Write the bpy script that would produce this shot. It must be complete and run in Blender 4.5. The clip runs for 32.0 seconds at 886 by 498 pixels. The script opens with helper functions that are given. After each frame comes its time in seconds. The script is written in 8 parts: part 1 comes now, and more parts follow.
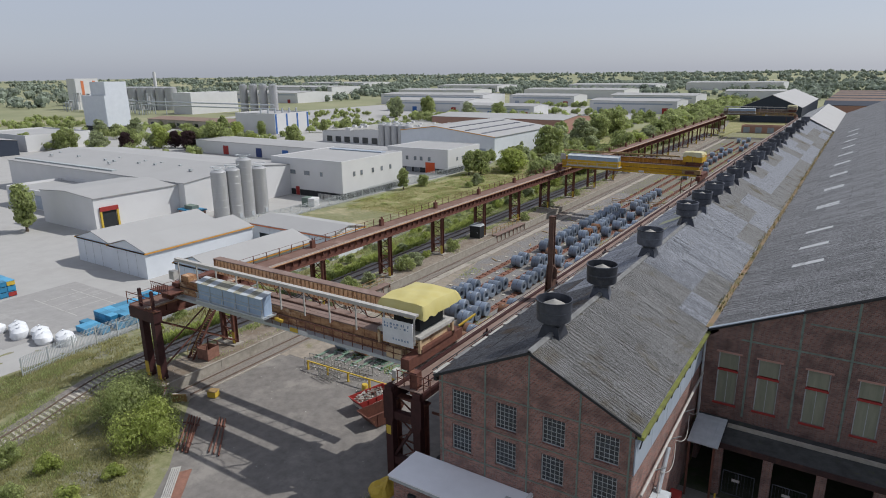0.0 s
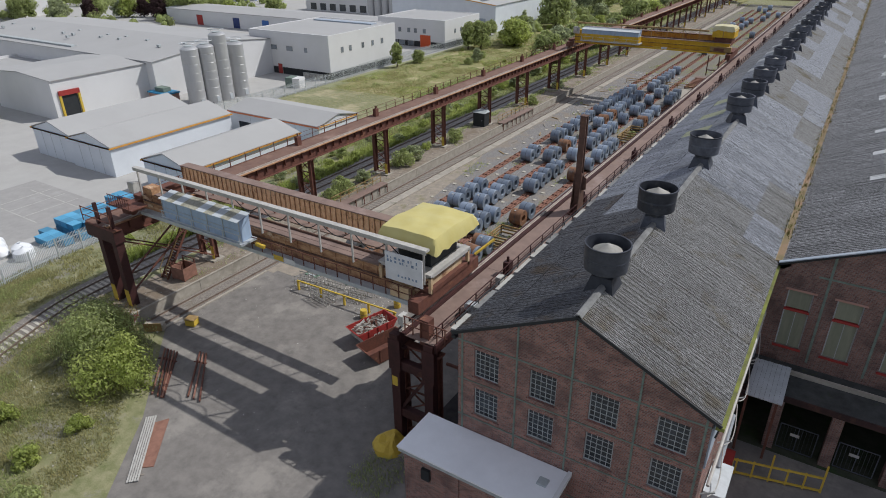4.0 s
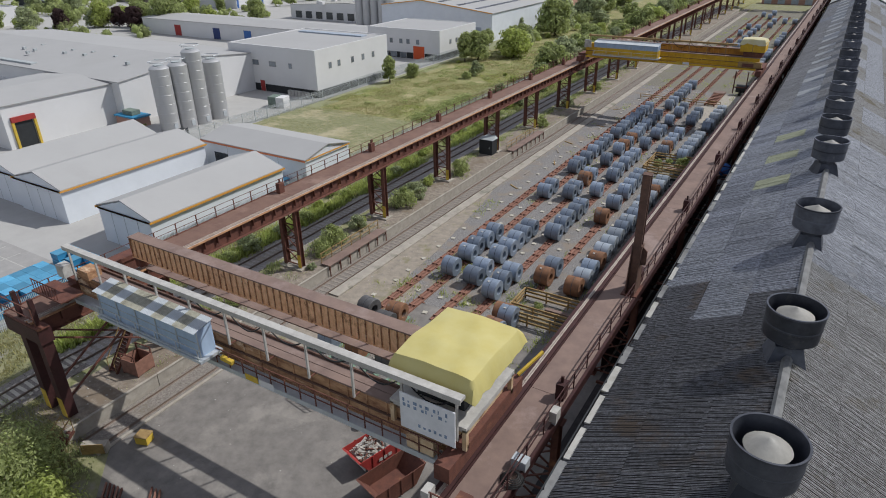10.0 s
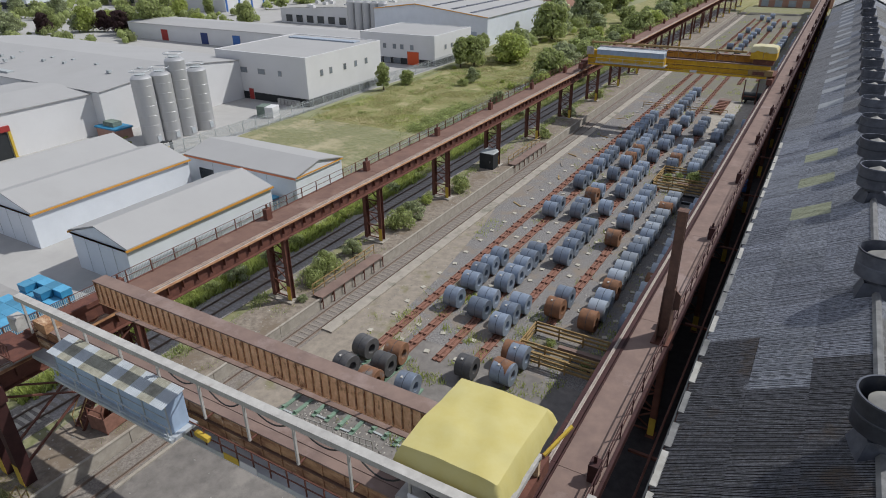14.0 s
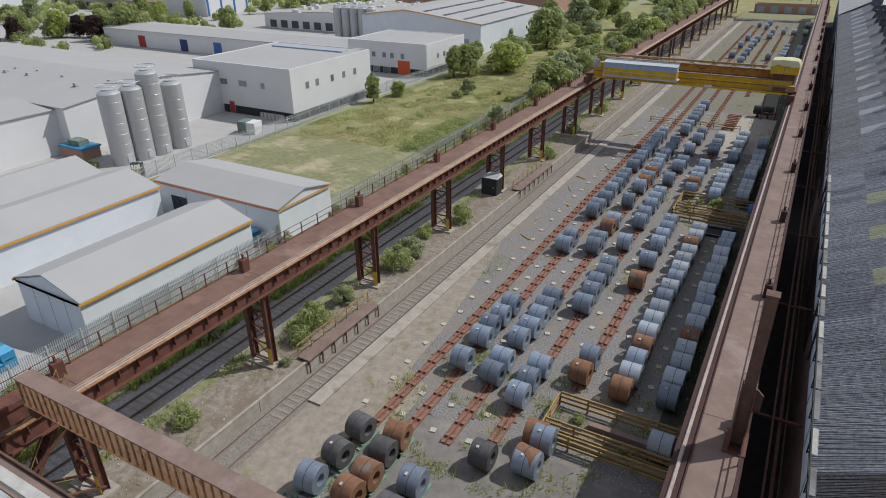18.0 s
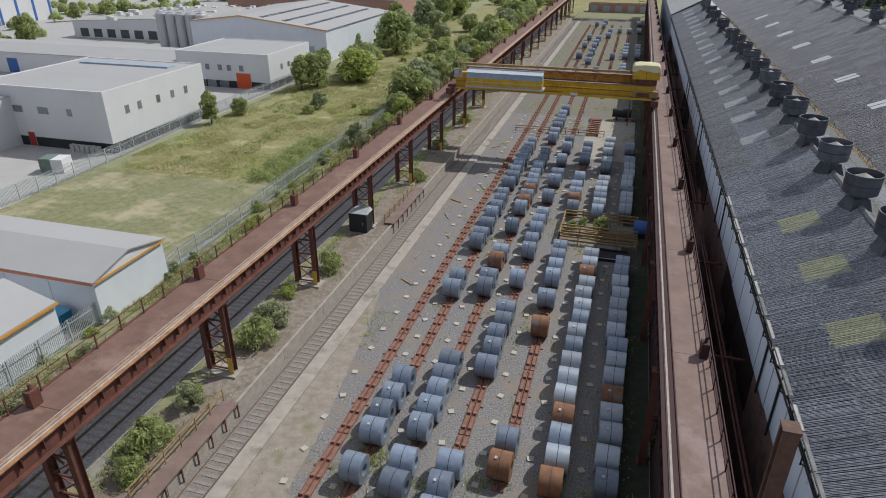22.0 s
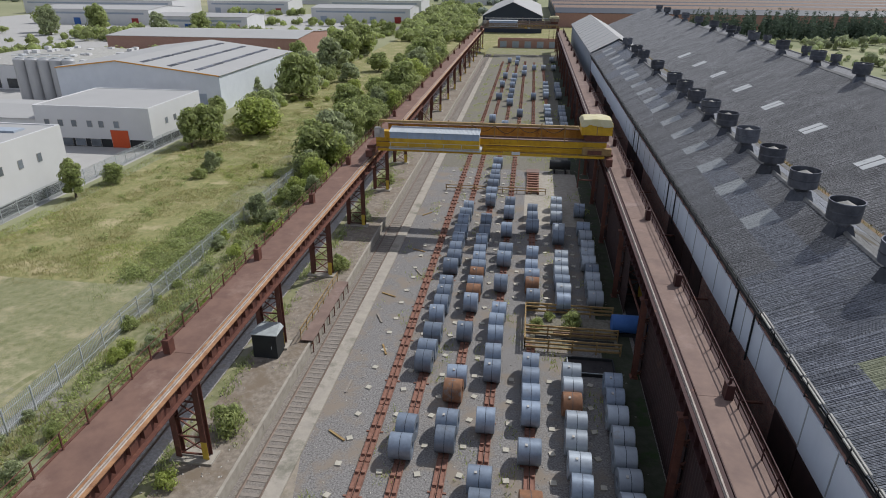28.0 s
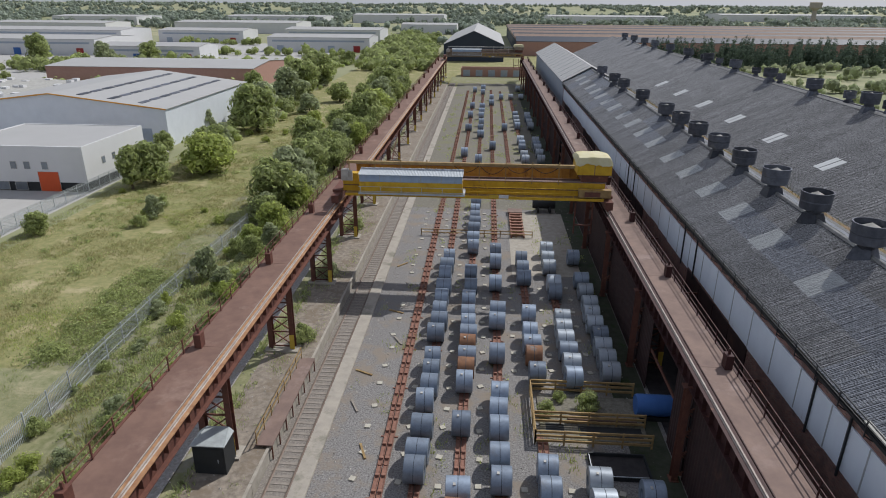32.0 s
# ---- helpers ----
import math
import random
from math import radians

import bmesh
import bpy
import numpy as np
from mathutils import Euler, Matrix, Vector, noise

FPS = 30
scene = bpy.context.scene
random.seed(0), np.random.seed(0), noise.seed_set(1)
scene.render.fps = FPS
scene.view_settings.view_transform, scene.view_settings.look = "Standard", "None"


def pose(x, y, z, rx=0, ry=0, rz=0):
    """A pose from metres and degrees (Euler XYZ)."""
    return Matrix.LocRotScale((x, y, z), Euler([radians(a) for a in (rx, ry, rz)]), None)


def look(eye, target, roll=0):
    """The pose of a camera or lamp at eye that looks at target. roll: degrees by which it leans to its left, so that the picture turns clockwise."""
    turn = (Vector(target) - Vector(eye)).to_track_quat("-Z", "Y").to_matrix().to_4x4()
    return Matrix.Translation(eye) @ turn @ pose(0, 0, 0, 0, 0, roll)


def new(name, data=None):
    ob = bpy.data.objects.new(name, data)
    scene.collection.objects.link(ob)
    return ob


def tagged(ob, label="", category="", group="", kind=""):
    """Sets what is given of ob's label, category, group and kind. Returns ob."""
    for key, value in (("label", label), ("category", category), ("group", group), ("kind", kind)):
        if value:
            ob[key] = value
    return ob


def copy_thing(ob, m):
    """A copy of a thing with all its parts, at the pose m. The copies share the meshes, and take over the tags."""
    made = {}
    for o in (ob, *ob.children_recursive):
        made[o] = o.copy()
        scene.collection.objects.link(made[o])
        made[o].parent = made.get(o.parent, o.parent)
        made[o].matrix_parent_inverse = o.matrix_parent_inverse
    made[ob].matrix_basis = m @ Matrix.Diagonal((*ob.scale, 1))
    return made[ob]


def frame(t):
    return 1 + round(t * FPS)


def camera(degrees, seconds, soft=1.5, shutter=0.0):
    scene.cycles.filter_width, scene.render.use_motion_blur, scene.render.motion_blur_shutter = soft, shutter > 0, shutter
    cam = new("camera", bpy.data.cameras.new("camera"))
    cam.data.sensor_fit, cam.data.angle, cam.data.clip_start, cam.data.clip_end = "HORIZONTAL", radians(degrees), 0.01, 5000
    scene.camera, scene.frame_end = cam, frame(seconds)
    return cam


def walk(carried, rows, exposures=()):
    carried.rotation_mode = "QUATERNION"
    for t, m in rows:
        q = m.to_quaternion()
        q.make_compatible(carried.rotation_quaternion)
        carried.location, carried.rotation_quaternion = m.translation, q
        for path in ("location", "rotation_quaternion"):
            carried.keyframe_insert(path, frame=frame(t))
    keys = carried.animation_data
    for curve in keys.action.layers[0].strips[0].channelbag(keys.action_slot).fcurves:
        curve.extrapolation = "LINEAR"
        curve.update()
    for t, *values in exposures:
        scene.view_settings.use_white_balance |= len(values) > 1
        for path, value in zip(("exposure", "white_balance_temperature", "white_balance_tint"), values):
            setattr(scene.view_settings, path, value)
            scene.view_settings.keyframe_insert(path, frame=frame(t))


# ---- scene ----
cam = camera(69.9, 32.0, soft=1.0)
PATH = [
    (0, (55.737, -40.979, 29.08), (54.675, -39.373, 28.54), -0.7),
    (0.5, (54.947, -40.109, 29.056), (53.896, -38.512, 28.452), -0.75),
    (1, (54.156, -39.238, 29.033), (53.112, -37.655, 28.398), -0.8),
    (1.5, (53.405, -38.451, 29.043), (52.368, -36.884, 28.376), -0.8),
    (2, (52.653, -37.664, 29.053), (51.63, -36.106, 28.327), -0.8),
    (2.5, (51.884, -36.771, 29.085), (50.878, -35.236, 28.293), -0.85),
    (3, (51.115, -35.878, 29.117), (50.125, -34.362, 28.268), -0.9),
    (3.5, (50.31, -34.917, 29.094), (49.335, -33.42, 28.194), -0.8),
    (5.5, (47.101, -31.302, 29.293), (46.143, -29.801, 28.382), -0.7),
    (6, (46.372, -30.436, 29.355), (45.416, -28.934, 28.443), -0.7),
    (7, (44.825, -28.754, 29.351), (43.875, -27.246, 28.444), -0.6),
    (8, (43.435, -27.264, 29.419), (42.489, -25.751, 28.515), -0.6),
    (9, (42.156, -25.645, 29.189), (41.21, -24.131, 28.288), -1.0),
    (10, (41.041, -24.515, 29.222), (40.101, -22.996, 28.323), -0.9),
    (11, (40.239, -23.748, 29.284), (39.306, -22.223, 28.386), -0.8),
    (12, (39.453, -22.92, 29.272), (38.526, -21.392, 28.376), -0.7),
    (13, (38.625, -21.756, 29.29), (37.7, -20.226, 28.393), -1.0),
    (14, (37.63, -20.462, 29.325), (36.709, -18.93, 28.43), -0.9),
    (14.5, (37.177, -19.922, 29.468), (36.259, -18.386, 28.575), -0.7),
    (16.5, (34.488, -16.664, 29.452), (33.578, -15.122, 28.561), -0.7),
    (17, (33.715, -15.77, 29.378), (32.806, -14.226, 28.489), -0.8),
    (17.5, (32.93, -14.91, 29.416), (32.025, -13.364, 28.527), -0.7),
    (18, (32.095, -13.882, 29.379), (31.207, -12.326, 28.49), -0.6),
    (18.5, (31.479, -12.935, 29.388), (30.646, -11.349, 28.498), -0.6),
    (19, (30.7, -11.939, 29.342), (29.941, -10.316, 28.452), -0.3),
    (19.5, (29.847, -10.909, 29.29), (29.173, -9.249, 28.402), 0.1),
    (20, (29.214, -9.697, 29.273), (28.597, -8.016, 28.384), 0.1),
    (20.5, (28.443, -8.539, 29.347), (27.874, -6.841, 28.457), 0.2),
    (21, (27.83, -7.392, 29.343), (27.291, -5.683, 28.454), 0.3),
    (21.5, (27.16, -6.085, 29.435), (26.648, -4.37, 28.542), 0.3),
    (22, (26.714, -4.778, 29.334), (26.222, -3.056, 28.443), 0.1),
    (22.5, (26.112, -3.503, 29.523), (25.656, -1.772, 28.63), 0.1),
    (23, (25.467, -2.125, 29.532), (25.07, -0.38, 28.638), 0.3),
    (23.5, (24.854, -0.93, 29.521), (24.527, 0.83, 28.629), 0.5),
    (24, (24.225, 0.358, 29.447), (23.935, 2.126, 28.559), 0.6),
    (24.5, (23.707, 1.744, 29.48), (23.434, 3.515, 28.592), 0.5),
    (26.5, (22.124, 6.678, 29.613), (21.88, 8.464, 28.746), 0.3),
    (27, (21.663, 7.986, 29.618), (21.424, 9.782, 28.772), 0.3),
    (28, (20.904, 10.649, 29.545), (20.667, 12.463, 28.737), 0.3),
    (29, (20.213, 13.233, 29.403), (19.975, 15.066, 28.64), 0.2),
    (29.5, (19.862, 14.502, 29.294), (19.624, 16.341, 28.544), 0.2),
    (30, (19.47, 15.674, 29.255), (19.235, 17.513, 28.505), 0.1),
    (30.5, (18.994, 17.042, 29.099), (18.763, 18.883, 28.353), 0.1),
    (31, (18.601, 18.241, 29.036), (18.374, 20.084, 28.291), 0.0),
    (31.5, (18.247, 19.402, 28.939), (18.048, 21.249, 28.197), 0.1),
    (32, (17.723, 20.66, 28.624), (17.603, 22.518, 27.893), 0.4),
]
walk(cam, [(t, look(eye, target, roll)) for t, eye, target, roll in PATH])

# ---- light ----
SUN_EL, SUN_AZ = radians(48.7), radians(43.2)          # sun stands towards +x, +y
world = bpy.data.worlds.new("sky")
scene.world = world
world.use_nodes = True
wn = world.node_tree
sky = wn.nodes.new("ShaderNodeTexSky")
sky.sky_type = 'NISHITA'
sky.sun_disc = False
sky.sun_elevation = SUN_EL
sky.sun_rotation = SUN_AZ
sky.air_density, sky.dust_density, sky.ozone_density = 1.0, 1.0, 2.0
pale = wn.nodes.new("ShaderNodeHueSaturation")
pale.inputs["Saturation"].default_value = 0.5
wn.links.new(sky.outputs[0], pale.inputs["Color"])
tint = wn.nodes.new("ShaderNodeMixRGB")
tint.blend_type = 'MULTIPLY'
tint.inputs[0].default_value = 1.0
tint.inputs[2].default_value = (0.94, 1.0, 1.12, 1)
wn.links.new(pale.outputs[0], tint.inputs[1])
veil = wn.nodes.new("ShaderNodeMixRGB")
veil.inputs[0].default_value = 0.65
veil.inputs[2].default_value = (3.27, 3.5, 4.2, 1)
wn.links.new(tint.outputs[0], veil.inputs[1])
wn.links.new(veil.outputs[0], wn.nodes["Background"].inputs[0])
wn.nodes["Background"].inputs[1].default_value = 0.12
sun_data = bpy.data.lights.new("sun", 'SUN')
sun_data.energy, sun_data.angle, sun_data.color = 3.35, radians(0.6), (1.0, 0.99, 0.975)
sun = new("sun", sun_data)
sun.matrix_world = look((120, 120, 260), (120 - 0.60, 120 - 0.64, 260 - 1.0))
scene.view_settings.exposure = 0.03


# ---- materials ----
def material(name, base, rough=0.8, metal=0.0, dark=None, scale=1.0, amount=0.6, stain=None, stain_scale=0.25,
             stain_at=0.55, bump=0.3, bump_scale=30.0, vary=0.0, spec=0.3, stretch=(1, 1, 1), island=False, thin=0.0):
    """Two scales of variation: fine grain between base and dark, and patches of stain."""
    m = bpy.data.materials.new(name)
    m.use_nodes = True
    n, l = m.node_tree.nodes, m.node_tree.links
    bsdf = n["Principled BSDF"]
    mp = n.new("ShaderNodeMapping")
    mp.inputs["Scale"].default_value = stretch
    geo = n.new("ShaderNodeNewGeometry")
    l.new(geo.outputs["Position"], mp.inputs[0])
    fine = n.new("ShaderNodeTexNoise")
    fine.inputs["Scale"].default_value = scale
    fine.inputs["Detail"].default_value = 8
    fine.inputs["Roughness"].default_value = 0.65
    l.new(mp.outputs[0], fine.inputs["Vector"])
    mix = n.new("ShaderNodeMixRGB")
    mix.inputs[1].default_value = (*base, 1)
    d = dark or tuple(c * 0.55 for c in base)
    mix.inputs[2].default_value = (*d, 1)
    ramp = n.new("ShaderNodeMapRange")
    ramp.inputs[1].default_value, ramp.inputs[2].default_value = 0.35, 0.7
    ramp.inputs[4].default_value = amount
    l.new(fine.outputs[0], ramp.inputs[0])
    l.new(ramp.outputs[0], mix.inputs[0])
    out = mix.outputs[0]
    if stain:
        big = n.new("ShaderNodeTexNoise")
        big.inputs["Scale"].default_value = stain_scale
        big.inputs["Detail"].default_value = 7
        big.inputs["Roughness"].default_value = 0.7
        l.new(mp.outputs[0], big.inputs["Vector"])
        r2 = n.new("ShaderNodeMapRange")
        r2.inputs[1].default_value, r2.inputs[2].default_value = stain_at, stain_at + 0.12
        l.new(big.outputs[0], r2.inputs[0])
        m2 = n.new("ShaderNodeMixRGB")
        m2.inputs[2].default_value = (*stain, 1)
        l.new(r2.outputs[0], m2.inputs[0])
        l.new(out, m2.inputs[1])
        out = m2.outputs[0]
    if vary or island:
        info = n.new("ShaderNodeNewGeometry" if island else "ShaderNodeObjectInfo")
        rnd = info.outputs["Random Per Island"] if island else info.outputs["Random"]
        hsv = n.new("ShaderNodeHueSaturation")
        r3 = n.new("ShaderNodeMapRange")
        r3.inputs[3].default_value, r3.inputs[4].default_value = 1 - vary, 1 + vary
        l.new(rnd, r3.inputs[0])
        l.new(r3.outputs[0], hsv.inputs["Value"])
        l.new(out, hsv.inputs["Color"])
        out = hsv.outputs[0]
    l.new(out, bsdf.inputs["Base Color"])
    bsdf.inputs["Roughness"].default_value = rough
    bsdf.inputs["Metallic"].default_value = metal
    bsdf.inputs["Specular IOR Level"].default_value = spec
    if thin:
        tr = n.new("ShaderNodeBsdfTranslucent")
        l.new(out, tr.inputs[0])
        mx = n.new("ShaderNodeMixShader")
        mx.inputs[0].default_value = thin
        l.new(bsdf.outputs[0], mx.inputs[1])
        l.new(tr.outputs[0], mx.inputs[2])
        l.new(mx.outputs[0], n["Material Output"].inputs[0])
    if bump:
        bn = n.new("ShaderNodeTexNoise")
        bn.inputs["Scale"].default_value = bump_scale
        bn.inputs["Detail"].default_value = 4
        l.new(geo.outputs["Position"], bn.inputs["Vector"])
        b = n.new("ShaderNodeBump")
        b.inputs["Strength"].default_value = bump
        b.inputs["Distance"].default_value = 0.03
        l.new(bn.outputs[0], b.inputs["Height"])
        l.new(b.outputs[0], bsdf.inputs["Normal"])
    return m


M = {}
M["grass"] = material("rough_grass", (0.3, 0.27, 0.125), 0.95, dark=(0.16, 0.175, 0.065), scale=1.3, amount=1.0,
                      stain=(0.4, 0.34, 0.2), stain_scale=0.22, stain_at=0.53, bump=0.9, bump_scale=4)
M["mown"] = material("mown_grass", (0.27, 0.26, 0.15), 0.95, dark=(0.15, 0.165, 0.075), scale=1.3, amount=1.0,
                     stain=(0.38, 0.335, 0.215), stain_scale=0.16, stain_at=0.5, bump=0.8, bump_scale=5)
M["farland"] = material("far_fields", (0.29, 0.285, 0.17), 0.95, dark=(0.16, 0.185, 0.09), scale=0.01, amount=0.9,
                        stain=(0.42, 0.37, 0.24), stain_scale=0.004, stain_at=0.53, bump=0)
M["asphalt"] = material("worn_asphalt", (0.215, 0.198, 0.18), 0.9, dark=(0.135, 0.125, 0.115), scale=1.1, amount=0.9,
                        stain=(0.26, 0.24, 0.215), stain_scale=0.22, stain_at=0.53, bump=0.25, bump_scale=40)
M["paleasphalt"] = material("sun_bleached_asphalt", (0.33, 0.32, 0.305), 0.9, dark=(0.26, 0.25, 0.24), scale=0.8, amount=0.7,
                            stain=(0.38, 0.37, 0.35), stain_scale=0.15, stain_at=0.56, bump=0.2, bump_scale=40)
M["gravel"] = material("grey_gravel", (0.3, 0.286, 0.276), 0.95, dark=(0.075, 0.07, 0.064), scale=8.0, amount=1.0,
                       stain=(0.235, 0.198, 0.16), stain_scale=0.3, stain_at=0.5, bump=0.9, bump_scale=18)
M["ballast"] = material("track_ballast", (0.29, 0.26, 0.23), 0.95, dark=(0.13, 0.115, 0.1), scale=8.0, amount=1.0,
                        stain=(0.19, 0.165, 0.13), stain_scale=0.4, stain_at=0.55, bump=0.9, bump_scale=20)
# old track's ballast made paler in colour to lift the deck's heavy shade
M["oldballast"] = material("dusty_old_ballast", (0.4, 0.375, 0.35), 0.95, dark=(0.2, 0.185, 0.17), scale=5.0, amount=1.0,
                           stain=(0.28, 0.24, 0.19), stain_scale=0.5, stain_at=0.54, bump=0.9, bump_scale=18)
M["dirt"] = material("sandy_dirt", (0.33, 0.285, 0.23), 0.95, dark=(0.2, 0.175, 0.145), scale=1.4, amount=0.85,
                     stain=(0.2, 0.185, 0.1), stain_scale=0.3, stain_at=0.55, bump=0.5, bump_scale=14)
M["concrete"] = material("pale_concrete", (0.4, 0.365, 0.31), 0.9, dark=(0.24, 0.215, 0.18), scale=1.5, amount=0.7,
                         stain=(0.27, 0.245, 0.2), stain_scale=0.4, stain_at=0.56, bump=0.3)
M["yard"] = material("concrete_yard", (0.4, 0.39, 0.37), 0.9, dark=(0.335, 0.325, 0.31), scale=0.4, amount=0.6,
                     stain=(0.36, 0.348, 0.33), stain_scale=0.05, stain_at=0.55, bump=0.15)
M["rust"] = material("red_brown_rusty_paint", (0.16, 0.065, 0.045), 0.75, dark=(0.075, 0.034, 0.028), scale=2.0, amount=0.8,
                     stain=(0.27, 0.125, 0.065), stain_scale=0.8, stain_at=0.6, bump=0.3)
M["deck"] = material("red_oxide_deck", (0.24, 0.168, 0.138), 0.85, dark=(0.15, 0.105, 0.092), scale=0.8, amount=0.8,
                     stain=(0.28, 0.21, 0.185), stain_scale=0.3, stain_at=0.55, bump=0.2)
M["rustorange"] = material("rusted_ochre_plate", (0.9, 0.6, 0.36), 0.8, dark=(0.62, 0.34, 0.17), scale=3.0, amount=1.0,
                           stain=(0.15, 0.055, 0.025), stain_scale=0.75, stain_at=0.55, bump=0.3, stretch=(1.5, 1.5, 0.8))
M["cream"] = material("faded_cream_plate", (0.6, 0.47, 0.3), 0.75, dark=(0.4, 0.23, 0.12), scale=1.5, amount=0.8,
                      stain=(0.2, 0.085, 0.045), stain_scale=0.7, stain_at=0.56, bump=0.2)
M["yellow"] = material("weathered_yellow_paint", (0.66, 0.41, 0.03), 0.6, dark=(0.42, 0.235, 0.02), scale=0.9, amount=0.8,
                       stain=(0.24, 0.125, 0.04), stain_scale=0.5, stain_at=0.6, bump=0.1)
M["safety"] = material("yellow_guard_paint", (0.6, 0.42, 0.06), 0.6, dark=(0.4, 0.26, 0.04), scale=2, amount=0.6, bump=0.1)
M["ochre"] = material("faded_yellow_rail_paint", (0.36, 0.25, 0.11), 0.75, dark=(0.2, 0.12, 0.05), scale=1.5, amount=0.9, bump=0.2)
M["tarp"] = material("yellow_tarpaulin", (0.52, 0.46, 0.19), 0.5, dark=(0.48, 0.39, 0.1), scale=0.9, amount=0.6, bump=0.35, bump_scale=2.2, spec=0.4)
M["white"] = material("white_paint_grimy", (0.48, 0.465, 0.43), 0.65, dark=(0.3, 0.285, 0.265), scale=1.8, amount=0.8,
                      stain=(0.24, 0.18, 0.14), stain_scale=1.1, stain_at=0.6, bump=0.08)
M["whiteclad"] = material("white_cladding", (0.64, 0.636, 0.628), 0.6, dark=(0.57, 0.566, 0.558), scale=0.2, amount=0.6, bump=0.05)
M["whiteroof"] = material("pale_sheet_roof", (0.375, 0.37, 0.36), 0.7, dark=(0.335, 0.33, 0.32), scale=0.15, amount=0.6,
                          stain=(0.345, 0.338, 0.325), stain_scale=0.05, stain_at=0.6, bump=0.05)
M["greyclad"] = material("blue_grey_cladding", (0.36, 0.41, 0.47), 0.6, dark=(0.26, 0.3, 0.35), scale=0.8, amount=0.7,
                         stain=(0.42, 0.44, 0.46), stain_scale=0.4, stain_at=0.55, bump=0.1)
M["sheetroof"] = material("old_grey_roof_sheet", (0.42, 0.41, 0.38), 0.8, dark=(0.24, 0.23, 0.2), scale=1.2, amount=0.8, bump=0.15)
M["fibre"] = material("weathered_fibre_cement_sheet", (0.34, 0.355, 0.39), 0.9, dark=(0.1, 0.102, 0.115), scale=5.0, amount=0.85,
                      stain=(0.36, 0.36, 0.345), stain_scale=2.6, stain_at=0.6, bump=0.3, bump_scale=22, vary=0.2)
M["fibrefar"] = material("weathered_fibre_cement_roof", (0.36, 0.36, 0.365), 0.9, dark=(0.085, 0.083, 0.081), scale=6.0, amount=0.95,
                         stain=(0.38, 0.385, 0.38), stain_scale=1.6, stain_at=0.6, bump=0.3, bump_scale=22, vary=0.14, island=True)
M["skylight"] = material("yellowed_skylight_sheet", (0.42, 0.43, 0.30), 0.6, dark=(0.3, 0.31, 0.2), scale=1.5, amount=0.7, bump=0.2)
M["skylightnew"] = material("pale_skylight_sheet", (0.48, 0.49, 0.485), 0.5, dark=(0.36, 0.37, 0.365), scale=1.5, amount=0.6, bump=0.1)
M["brick"] = None
M["canopy"] = material("mossy_black_canopy_felt", (0.07, 0.072, 0.07), 0.95, dark=(0.035, 0.036, 0.035), scale=1.5, amount=0.9, stain=(0.07, 0.085, 0.035), stain_scale=0.5, stain_at=0.58, bump=0.3)
M["fibrewarm"] = material("lichened_fibre_cement_sheet", (0.31, 0.31, 0.305), 0.9, dark=(0.125, 0.118, 0.107), scale=6.0, amount=0.95,
                          stain=(0.16, 0.14, 0.105), stain_scale=0.42, stain_at=0.54, bump=0.35, bump_scale=22, vary=0.1)
M["fibredark"] = material("sooty_fibre_cement_sheet", (0.165, 0.167, 0.18), 0.9, dark=(0.042, 0.04, 0.039), scale=6.0, amount=0.95,
                          stain=(0.11, 0.085, 0.065), stain_scale=0.35, stain_at=0.53, bump=0.35, bump_scale=22, vary=0.12)
M["fibrepale"] = material("washed_fibre_cement_sheet", (0.38, 0.395, 0.425), 0.9, dark=(0.12, 0.124, 0.134), scale=5.0, amount=0.95,
                          stain=(0.33, 0.33, 0.325), stain_scale=0.8, stain_at=0.58, bump=0.3, bump_scale=22, vary=0.12)
M["ventmetal"] = material("tarnished_vent_steel", (0.1, 0.108, 0.13), 0.5, metal=0.35, dark=(0.035, 0.038, 0.05), scale=1.4, amount=0.8,
                          stain=(0.15, 0.15, 0.15), stain_scale=0.9, stain_at=0.6, bump=0.15, vary=0.5)
M["ventcone"] = material("dull_galvanised_cone", (0.33, 0.32, 0.29), 0.7, metal=0.1, dark=(0.22, 0.21, 0.19), scale=2.5, amount=0.7, bump=0.1)
M["coil"] = material("blue_grey_rolled_steel", (0.25, 0.3, 0.37), 0.42, metal=0.4, dark=(0.15, 0.175, 0.215), scale=3.0, amount=0.6,
                     stain=(0.2, 0.215, 0.24), stain_scale=0.6, stain_at=0.58, bump=0.05, vary=0.3, spec=0.5)
M["coilpale"] = material("bright_rolled_steel", (0.36, 0.4, 0.44), 0.42, metal=0.4, dark=(0.26, 0.29, 0.33), scale=3.0, amount=0.6,
                         stain=(0.3, 0.26, 0.22), stain_scale=0.5, stain_at=0.62, bump=0.05, vary=0.22, spec=0.5)
M["coilrust"] = material("rusted_steel_coil", (0.26, 0.13, 0.07), 0.75, metal=0.1, dark=(0.13, 0.07, 0.045), scale=2.0, amount=0.8,
                         stain=(0.2, 0.19, 0.18), stain_scale=0.9, stain_at=0.56, bump=0.1)
M["strap"] = material("dark_steel_strap", (0.07, 0.08, 0.095), 0.5, metal=0.5, scale=5, bump=0)
M["railrust"] = material("rusty_rail_steel", (0.28, 0.145, 0.105), 0.8, dark=(0.165, 0.082, 0.06), scale=2.5, amount=0.8, bump=0.2)
M["railsteel"] = material("dull_rail_steel", (0.21, 0.16, 0.13), 0.6, metal=0.3, scale=3, bump=0.1)
M["sleeper"] = material("old_timber_sleeper", (0.3, 0.265, 0.23), 0.9, dark=(0.19, 0.165, 0.14), scale=3, amount=0.8, bump=0.4)
